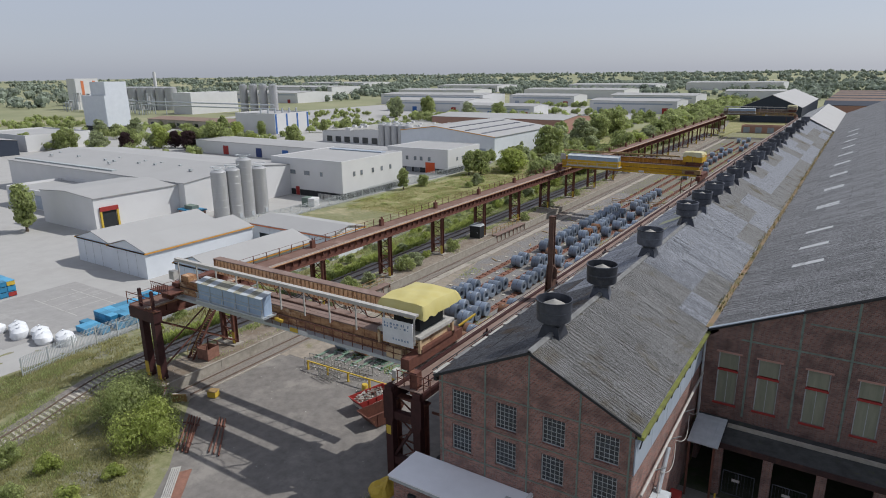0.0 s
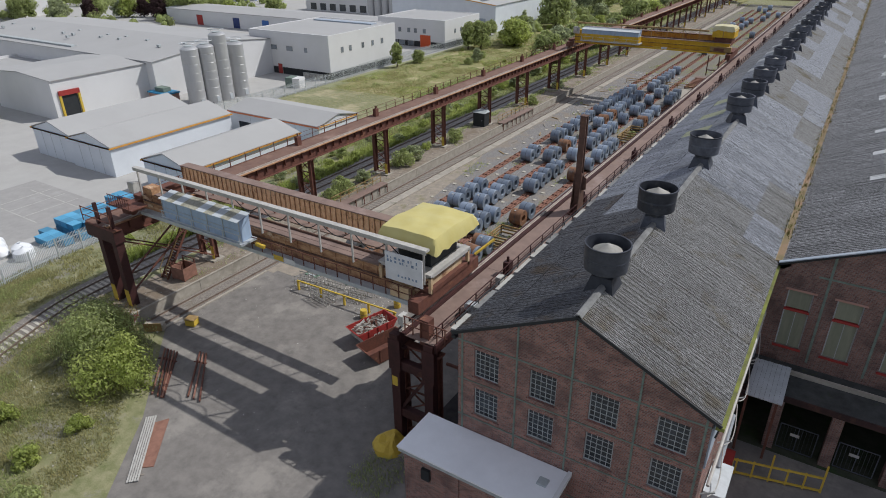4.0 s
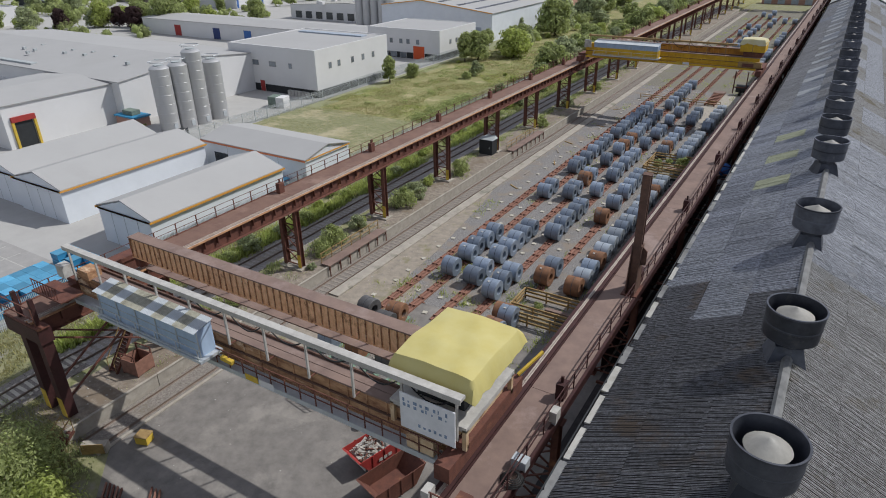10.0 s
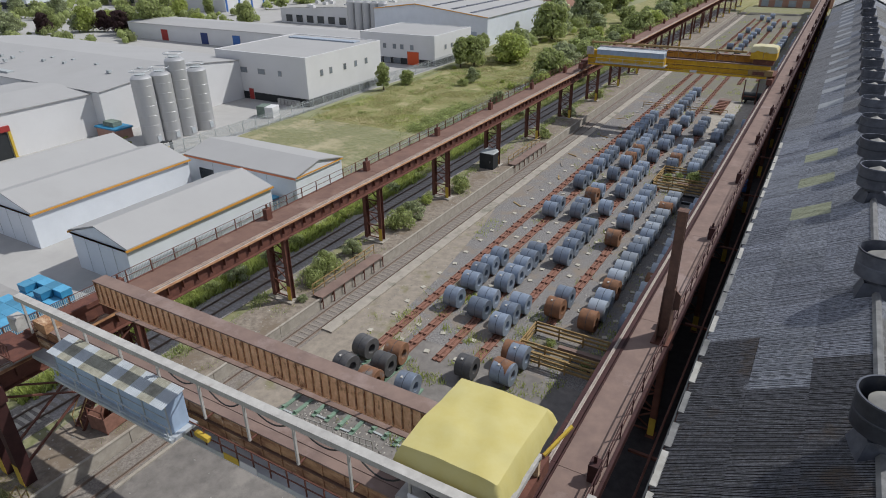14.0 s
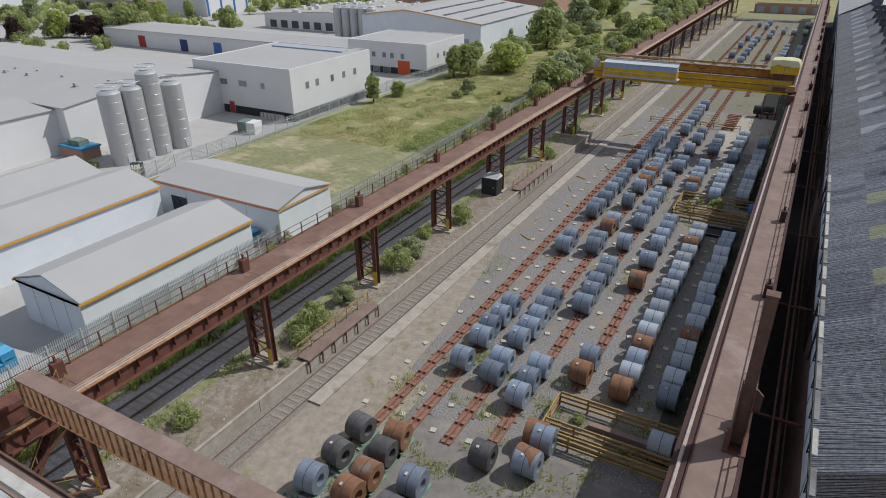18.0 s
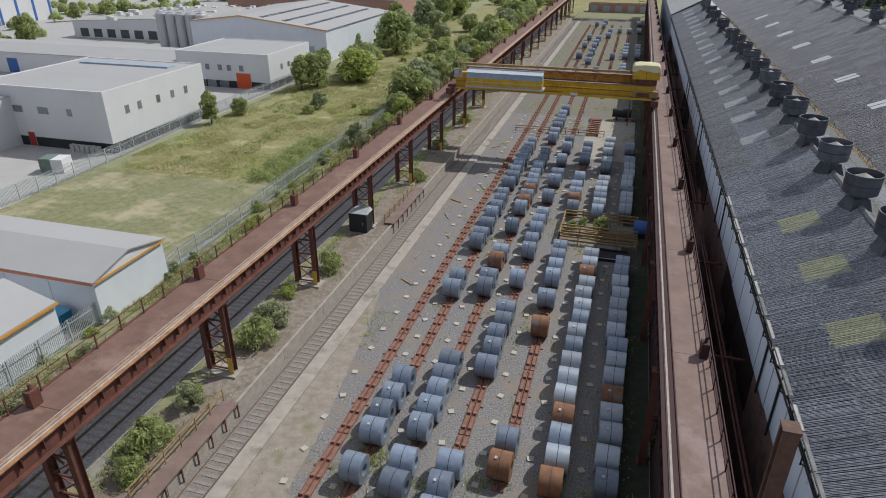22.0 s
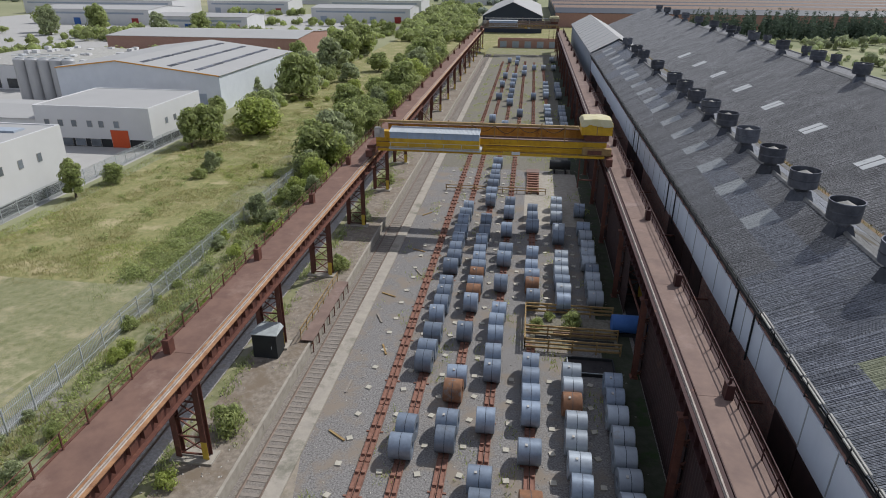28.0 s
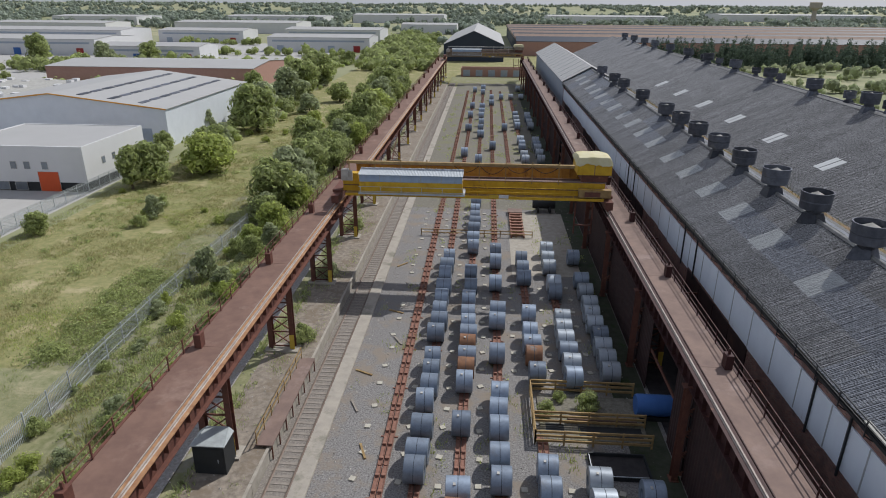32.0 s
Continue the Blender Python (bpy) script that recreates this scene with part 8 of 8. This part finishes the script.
for x, y, a in ((11.8, 1.6, 12), (14.2, 2.0, 5), (14.8, 0.3, -10), (17.2, 2.2, 8)):
    cage(x, y, a)
t = thing("guard_rail", "long yellow barrier rail on short yellow posts on the yard", "railing", (0, 0, 0))
part("rail", Mesh().beam((11.6, 0.5, 0.95), (22.4, 0.8, 0.95), 0.12, 0.1), M["safety"], t)
for i in range(5):
    part("post", Mesh().beam((11.7 + 2.62 * i, 0.5 + 0.075 * i, 0), (11.7 + 2.62 * i, 0.5 + 0.075 * i, 0.92), 0.16), M["safety"], t)
for x, y in ((19.6, 0.0), (21.0, 2.8)):
    b = thing("yellow_drum", "yellow drum standing on the yard", "drum", (x, y, 0.01), group="drums")
    part("barrel", Mesh().lathe([(0, 0), (0.3, 0), (0.3, 0.7), (0.27, 0.75), (0, 0.75)], n=18), M["safety"], b, smooth=True)
    part("ring", Mesh().lathe([(0.3, 0.35), (0.32, 0.38), (0.3, 0.41)], n=18), M["ochre"], b, smooth=True)
M["saddle"] = material("faded_green_steel", (0.2, 0.3, 0.22), 0.75, dark=(0.12, 0.17, 0.13), scale=2, amount=0.9, bump=0.1)
for kind, x, y in NEAR[:9] + [("", 10.9, 3.9), ("", 13.2, 4.6), ("", 15.4, 4.4), ("", 17.6, 5.2), ("", 19.6, 5.0)]:
    t = thing("coil_saddle", "faded green steel coil saddle on the gravel", "saddle", (x, y, 0.02), rnd.uniform(-4, 4), group="coil saddles")
    for a in (-0.55, 0.55):
        part("beam", Mesh().box(a - 0.14, a + 0.14, -1.05, 1.05, 0, 0.09), M["saddle"], t)
        part("wedge", Mesh().prism([(-0.75, 0.09), (-0.42, 0.09), (-0.75, 0.26)], a - 0.12, a + 0.12, axis="x"), M["saddle"], t)
    part("tie", Mesh().box(-0.4, 0.4, -0.9, -0.75, 0, 0.07), M["frame"], t)


def litter(n, x0, x1, y0, y1, zf, lo, hi, mat, label, name, keep=lambda x, y: True):
    rng = random.Random(int(x0 * 7 + y0))
    m = Mesh()
    k = 0
    while k < n:
        x, y = rng.uniform(x0, x1), rng.uniform(y0, y1)
        if not keep(x, y):
            k += 0.05
            continue
        s, a = rng.uniform(lo, hi), rng.uniform(0, 6.28)
        c, q = math.cos(a) * s, math.sin(a) * s
        z = zf(x, y)
        m.add([(x - c, y - q, z), (x + q * 0.7, y - c * 0.7, z), (x + c, y + q, z), (x - q * 0.7, y + c * 0.7, z), (x + c * 0.1, y, z + s * 0.7)], [(0, 1, 4), (1, 2, 4), (2, 3, 4), (3, 0, 4), (3, 2, 1, 0)])
        k += 1
    tagged(new(name, raw(name, m, mat)), label, "rubble", kind="stuff")


litter(700, 10.5, 20.5, -0.5, 7.5, lambda x, y: 0.01, 0.04, 0.16, M["rubble"], "scattered pale rubble under the crane", "rubble")
litter(2600, 7.5, 30, 15, 120, lambda x, y: 0.005, 0.04, 0.12, M["rubble"], "loose stones on the gravel yard", "loose_stones")
litter(1200, -4.4, 3.6, -10, 110, lambda x, y: 0.98, 0.04, 0.14, M["rubble"], "loose stones on the ledge", "ledge_stones")
litter(220, 0, 16, -30, -14, lambda x, y: 0.0, 0.03, 0.12, M["rubble"], "stones among the near weeds", "weed_stones", lambda x, y: y < -11 - 0.9 * max(0, x - 4))
litter(60, 5, 30, -16, 12, lambda x, y: 0.008, 0.03, 0.08, M["white"], "scraps of pale litter on the asphalt", "litter")

# broken timbers by the outer lane
for i in range(9):
    t = thing("timber", "grey broken timber lying on the gravel", "timber", (9.2 + rnd.uniform(-0.8, 1.4), 44 + 5.4 * i + rnd.uniform(-1, 1), 0.05), rnd.uniform(0, 180), group="timbers")
    part("plank", Mesh().box(-0.8, 0.8, -0.08, 0.08, -0.04, 0.06), M["sleeper" if i % 2 else "ochre"], t)

# yellow low rail across the yard, red frame and dark machine on the pad
t = thing("low_barrier", "low faded yellow barrier across the coil lanes", "railing", (0, 0, 0))
for z in (0.45, 0.85):
    part("rail", Mesh().beam((9.8, 98.2, z), (24.3, 98.2, z), 0.1), M["ochre"], t)
for i in range(8):
    part("post", Mesh().beam((9.9 + 2.05 * i, 98.2, 0), (9.9 + 2.05 * i, 98.2, 0.9), 0.1), M["ochre"], t)
t = thing("steel_grid", "rust-red steel grid frame on the concrete pad", "steel grid", (22.4, 103, 0.03))
for i in range(8):
    part("crossbar", Mesh().box(-0.9, 0.9, -4.6 + 1.2 * i, -4.2 + 1.2 * i, 0.12, 0.42), M["railrust"], t)
for s in (-0.8, 0.8):
    part("runner", Mesh().box(s - 0.1, s + 0.1, -5, 4.6, 0, 0.3), M["railrust"], t)
part("plate", Mesh().box(-1.0, 1.0, 4.2, 6.0, 0.1, 0.5), M["deck"], t)
t = thing("tank_trailer", "dark tank trailer parked on the concrete pad", "trailer", (26.6, 109.5, 0.02))
part("tank", Mesh().lathe([(0, -1.6), (0.7, -1.6), (0.75, -1.5), (0.75, 1.5), (0.7, 1.6), (0, 1.6)], (0, 0, 1.25), 20, "x"), M["dark"], t, smooth=True)
for xx in (-1, 1):
    for s in (-0.7, 0.7):
        part("wheel", Mesh().lathe([(0, -0.12), (0.45, -0.12), (0.45, 0.12), (0, 0.12)], (s * 1.2, xx * 0.7, 0.45), 16, "x"), M["black"], t)
t = thing("blue_roll", "bright blue wrapped roll on a dark stand", "roll", (30.9, 60.8, 0.0))
part("roll", Mesh().lathe([(0, -1.5), (0.75, -1.5), (0.8, -1.4), (0.8, 1.4), (0.75, 1.5), (0, 1.5)], (0, 0, 1.0), 24, "x"), M["blue"], t, smooth=True)
part("stand", Mesh().box(-1.2, 1.2, -0.6, 0.6, 0, 0.3), M["dark"], t)
t = thing("dark_trough", "low dark steel trough with thin pale rim beside the pit", "trough", (27.2, 54.9, 0.0))
for x0, x1, y0, y1 in ((-1.9, 1.9, -1.2, -1.1), (-1.9, 1.9, 1.1, 1.2), (-1.9, -1.8, -1.1, 1.1), (1.8, 1.9, -1.1, 1.1)):
    part("side", Mesh().box(x0, x1, y0, y1, 0, 0.3), M["dark"], t)
part("floor", Mesh().box(-1.8, 1.8, -1.1, 1.1, 0.01, 0.06), M["gapsoil"], t)
part("rim", Mesh().beam((-1.75, -1.15, 0.33), (1.7, -1.15, 0.33), 0.05), M["galv"], t)
part("rim", Mesh().beam((-1.85, -1.1, 0.33), (-1.85, 0.9, 0.33), 0.05), M["galv"], t)
for x, y, z, s in ((22.9, 60.5, 0.1, 0.55), (26.0, 61.0, 0.1, 0.75), (24.0, 62.2, 0.1, 0.4), (23.6, 19.0, 0.1, 0.35), (27.0, 17.4, 0.1, 0.35)):
    plant(BUSHES, 0, x, y, s, z)

# heavy portal under the near end of the ledge runway
t = thing("end_portal", "dark maroon box-section portal with yellow feet on the ledge", "portal frame", (0, -9.75, 0.98))
for x in (0.95, 2.85):
    part("leg", Mesh().box(x - 0.29, x + 0.29, -0.36, 0.33, 0.05, 6.9), M["maroon"], t)
    part("foot_paint", Mesh().box(x - 0.295, x + 0.295, -0.372, -0.36, 0.1, 1.6), M["safety"], t, "worn yellow foot paint")
    part("end_post", Mesh().box(x - 0.12, x + 0.12, -0.2, 0.05, 7.12, 8.9), M["maroon"], t)
part("head_beam", Mesh().box(-0.6, 3.3, -0.45, 0.4, 5.9, 6.95), M["maroon"], t)
part("knee", Mesh().box(-0.5, 3.4, -0.42, 0.3, 6.96, 7.06), M["rust"], t)
for z in (7.6, 8.3):
    part("end_rail", Mesh().beam((-0.9, -0.3, z), (3.0, -0.3, z), 0.06), M["rust"], t)
for x in (-0.9, 3.0):
    part("rail_post", Mesh().beam((x, -0.3, 7.06), (x, -0.3, 8.35), 0.06), M["rust"], t)
# heavy portal under the hall-side runway end
t = thing("end_portal", "deep maroon box-section portal under the runway end", "portal frame", (0, -9.3, 0))
for x in (30.35, 32.75):
    part("leg", Mesh().box(x - 0.3, x + 0.3, -0.5, 0.15, 0, 7.95), M["maroon"], t)
    part("stiffener_plate", Mesh().box(x - 0.42, x + 0.42, -0.53, -0.5, 5.4, 7.6), M["maroon"], t)
for z in (1.9, 5.5):
    part("cross_beam", Mesh().box(30.65, 32.45, -0.42, 0.02, z, z + 0.6), M["maroon"], t)
part("diagonal", Mesh().beam((30.6, -0.2, 2.5), (32.5, -0.2, 5.5), 0.2), M["maroon"], t)
part("yellow_mark", Mesh().box(30.1, 30.5, -0.512, -0.5, 4.2, 4.9), M["safety"], t, "worn yellow paint mark")
t = thing("yellow_cover", "crumpled yellow plastic cover by the annexe", "cover", (30.35, -10.63, 0.0), 20)
cv = Mesh().lathe([(0, 0), (1.15, 0), (1.0, 0.3), (0.7, 0.55), (0.3, 0.7), (0, 0.72)], n=18)
cv.v = [(x * (1 + 0.3 * noise.noise((x * 1.3, y, z))), y * (1 + 0.3 * noise.noise((x, y * 1.4, z + 2))), z * (1 + 0.5 * noise.noise((x * 2, y * 2, 0)))) for x, y, z in cv.v]
part("sheet", cv, M["safety"], t)
part("pallet", Mesh().box(-1.0, 1.0, -0.8, 0.8, 0, 0.1), M["sleeper"], t)
weeds("kerb_weeds", M["leaf"], spots(260, 29.6, 32.4, -14.6, -11.4, zf=lambda x, y: 0.01), 0.16, "green weeds at the annexe corner")

# runway end: boxes, rails and stub columns above the annexe
t = thing("control_box", "white electrical box on the runway deck", "electrical box", (33.2, -2.0, DECK), 0, group="electrical boxes")
part("box", Mesh().box(-0.18, 0.18, -0.28, 0.28, 0.3, 0.9), M["white"], t)
part("stand", Mesh().box(-0.1, 0.1, -0.1, 0.1, 0, 0.3), M["frame"], t)
copy_thing(t, pose(30.6, -9.1, DECK + 0.1))
t = thing("end_railing", "rusty handrail closing the end of the runway deck", "railing", (0, 0, 0))
for i in range(6):
    part("post", Mesh().beam((30.9 + 0.55 * i, -9.35, DECK), (30.9 + 0.55 * i, -9.35, DECK + 1.1), 0.06), M["rust"], t)
for z in (0.55, 1.1):
    part("rail", Mesh().beam((30.8, -9.35, DECK + z), (33.8, -9.35, DECK + z), 0.05), M["rust"], t)
t = thing("stop_post", "dark red end stop post on the runway", "stop post", (32.2, -9.0, DECK - 0.5))
part("post", Mesh().box(-0.3, 0.3, -0.3, 0.3, 0, 1.7), M["rust"], t)
t = thing("cable_bundle", "coiled cables and grey fittings on the deck", "cables", (33.0, -6.2, DECK))
for i in range(5):
    part("cable", Mesh().lathe([(0.5 - 0.06 * i, 0.05 + 0.06 * i), (0.54 - 0.06 * i, 0.08 + 0.06 * i), (0.5 - 0.06 * i, 0.11 + 0.06 * i), (0.46 - 0.06 * i, 0.08 + 0.06 * i), (0.5 - 0.06 * i, 0.05 + 0.06 * i)], n=18), M["black"], t)
part("fitting", Mesh().box(-0.4, 0.3, 0.7, 1.2, 0, 0.5), M["galv"], t)

# lattice of beams between runway and hall, and the catwalk pipes
t = thing("service_frame", "rusty service frame between runway and hall wall", "frame", (0, 0, 0))
for i in range(14):
    y = -8.5 + 13.0 * i
    part("strut", Mesh().beam((33.2, y, DECK - 1.9), (35.7, y, DECK - 1.9), 0.14), M["rust"], t)
part("pipe", Mesh().beam((34.3, -9.0, DECK - 1.6), (34.3, 172, DECK - 1.6), 0.12, n=8), M["rust"], t)
part("pipe", Mesh().beam((34.7, -9.0, DECK - 2.2), (34.7, 172, DECK - 2.2), 0.18, n=8), M["rust"], t)
t = thing("eave_flashing", "torn pale flashing along the roof edge", "flashing", kind="structure")
y = -11.3
while y < 45:
    w = rnd.uniform(0.02, 0.12)
    part("strip", Mesh().box(X0 - 0.34 - w, X0 - 0.14, y, y + rnd.uniform(1.5, 2.28), EAVE - 0.05, EAVE + 0.03), M["sheetroof"] if rnd.random() < 0.6 else M["ridgecap"], t)
    y += 2.3

# yard between the halls: gates, barrier, lean-to, cables
t = thing("lean_to", "corrugated metal lean-to roof between the halls", "lean-to roof", (0, 0, 0))
for i in range(8):
    part("roof_sheet", Mesh().beam((48.55 + 0.25 * i, 3.4, 5.0), (48.55 + 0.25 * i, 0.25, 4.4), 0.24, 0.05 + 0.03 * (i % 2)), M["galv"], t)
part("post", Mesh().beam((50.15, 0.5, 0), (50.15, 0.5, 4.4), 0.14), M["rust"], t)
part("post", Mesh().beam((48.55, 0.5, 0), (48.55, 0.5, 4.4), 0.14), M["rust"], t)
for i in range(8):
    t = thing("mesh_gate", "grey steel mesh gate panel in front of the arches", "gate", (50.7 + 3.12 * i, 2.0, 0.02), group="mesh gates")
    part("frame", Mesh().beam((0, 0, 0.1), (2.0, 0, 0.1), 0.05).beam((0, 0, 1.9), (2.0, 0, 1.9), 0.05).beam((0, 0, 0.1), (0, 0, 1.9), 0.05).beam((2.0, 0, 0.1), (2.0, 0, 1.9), 0.05).beam((1.0, 0, 0.1), (1.0, 0, 1.9), 0.05), M["ventmetal"], t)
    for j in range(9):
        part("wire", Mesh().beam((0.2 + 0.2 * j, 0, 0.1), (0.2 + 0.2 * j, 0, 1.9), 0.015), M["ventmetal"], t)
    part("notice", Mesh().box(0.6, 1.1, -0.05, -0.03, 1.2, 1.4), M["white"], t)
t = thing("yellow_barrier", "yellow tubular barrier in the yard between the halls", "barrier", (0, 0, 0))
for z in (0.15, 1.1):
    part("rail", Mesh().beam((48.1, -1.9, z), (53.4, -0.6, z), 0.1), M["safety"], t)
for i in range(7):
    x = 48.1 + 5.3 * i / 6
    part("post", Mesh().beam((x, -1.9 + 1.3 * i / 6, 0), (x, -1.9 + 1.3 * i / 6, 1.2 + 0.8 * (i in (3, 6))), 0.1), M["safety"], t)
t = thing("red_cabinet", "red fire cabinet against the brick wall", "cabinet", (48.4, -2.2, 0.0))
part("body", Mesh().box(-0.3, 0.4, -0.5, 0.5, 0, 1.7), M["red"], t)
part("band", Mesh().box(0.4, 0.42, -0.45, 0.45, 0.9, 1.2), M["safety"], t)
t = thing("wall_unit", "grey air unit fixed to the hall's side wall", "air unit", (48.5, -7.4, 3.6))
part("case", Mesh().box(-0.5, 0.5, -1.2, 1.2, 0, 0.9), M["galv"], t)
part("duct", Mesh().beam((-0.2, 0.8, 0.9), (-0.2, 2.6, 3.0), 0.3, n=10), M["galv"], t)
for i in range(4):
    c = thing("wall_cable", "pale sagging cable along the hall wall", "cable", group="cables")
    pts = [(48.3 + 0.25 * math.sin(math.pi * j / 8), -10 + 3.6 * i + 3.6 * j / 8, 5.6 + 0.2 * i - 0.7 * math.sin(math.pi * j / 8)) for j in range(9)]
    part("cable", Mesh().tube(pts, 0.05), M["white"], c)
    part("bracket", Mesh().beam((48.0, -10 + 3.6 * i, 5.6 + 0.2 * i), (48.6, -10 + 3.6 * i, 6.0 + 0.2 * i), 0.06), M["frame"], c)

# bags and tanks by the near fence
for i in range(9):
    t = thing("plastic_bag", "large white plastic bag lying by the fence", "bag", (-16 - 1.3 * i, -9.4 - 0.25 * i + 0.8 * math.sin(i * 2.1), 0.0), 40 * i, group="plastic bags")
    b = Mesh().lathe([(0, 0), (0.8, 0), (1.0, 0.35), (0.9, 0.85), (0.4, 1.15), (0, 1.2)], n=14)
    b.v = [(x * (1 + 0.18 * noise.noise((x + i, y, z))), y * (1 + 0.18 * noise.noise((x, y + i, z))), z * (1 + 0.2 * noise.noise((x, y, i)))) for x, y, z in b.v]
    part("bag", b, M["bag"], t, smooth=True)
    part("neck", Mesh().lathe([(0.15, 1.1), (0.08, 1.25), (0.16, 1.35)], n=8), M["bag"], t)
# yard machines by the silos
t = thing("plant_skid", "turquoise pump plant beside the silos", "machine", (-60.5, 39.2, 0.0))
part("base", Mesh().box(-2.6, 2.6, -1.4, 1.4, 0, 1.6), M["pinkbrick"], t)
part("lid", Mesh().box(-2.8, 2.8, -1.6, 1.6, 1.6, 1.85), M["crate"], t)
part("unit", Mesh().box(-1.4, 1.2, -0.8, 0.8, 1.85, 2.6), M["greenframe"], t)
t = thing("lift_platform", "lime green boom lift parked by the silos", "boom lift", (-54.2, 36.3, 0.0), 20)
part("chassis", Mesh().box(-1.1, 1.1, -0.5, 0.5, 0.35, 0.8), M["moss"], t)
part("arm", Mesh().beam((-1.0, 0, 0.9), (1.0, 0, 1.7), 0.25), M["moss"], t)
for s in (-0.7, 0.7):
    for q in (-0.5, 0.5):
        part("wheel", Mesh().lathe([(0, -0.12), (0.36, -0.12), (0.36, 0.12), (0, 0.12)], (0, s, 0.36), 14, "x"), M["black"], t).location = (q, 0, 0)
t = thing("forklift", "small yellow forklift in the factory yard", "forklift", (-45.0, 37.2, 0.0), 30)
part("body", Mesh().box(-0.9, 0.6, -0.5, 0.5, 0.25, 1.0), M["safety"], t)
part("mast", Mesh().box(0.65, 0.8, -0.4, 0.4, 0.1, 2.0), M["dark"], t)
part("guard", Mesh().box(-0.7, 0.4, -0.45, 0.45, 1.85, 1.92), M["dark"], t)
for s in (-0.4, 0.4):
    part("guard_post", Mesh().beam((-0.6, s, 1.0), (-0.6, s, 1.9), 0.06), M["dark"], t)
t = thing("container_unit", "green and white container unit by the factory", "container", (-47.2, 60.5, 0.0), 15)
part("box", Mesh().box(-1.6, 0, -1.2, 1.2, 0, 2.0), M["greenframe"], t)
part("box", Mesh().box(0.01, 1.6, -1.2, 1.2, 0, 1.9), M["whiteclad"], t)
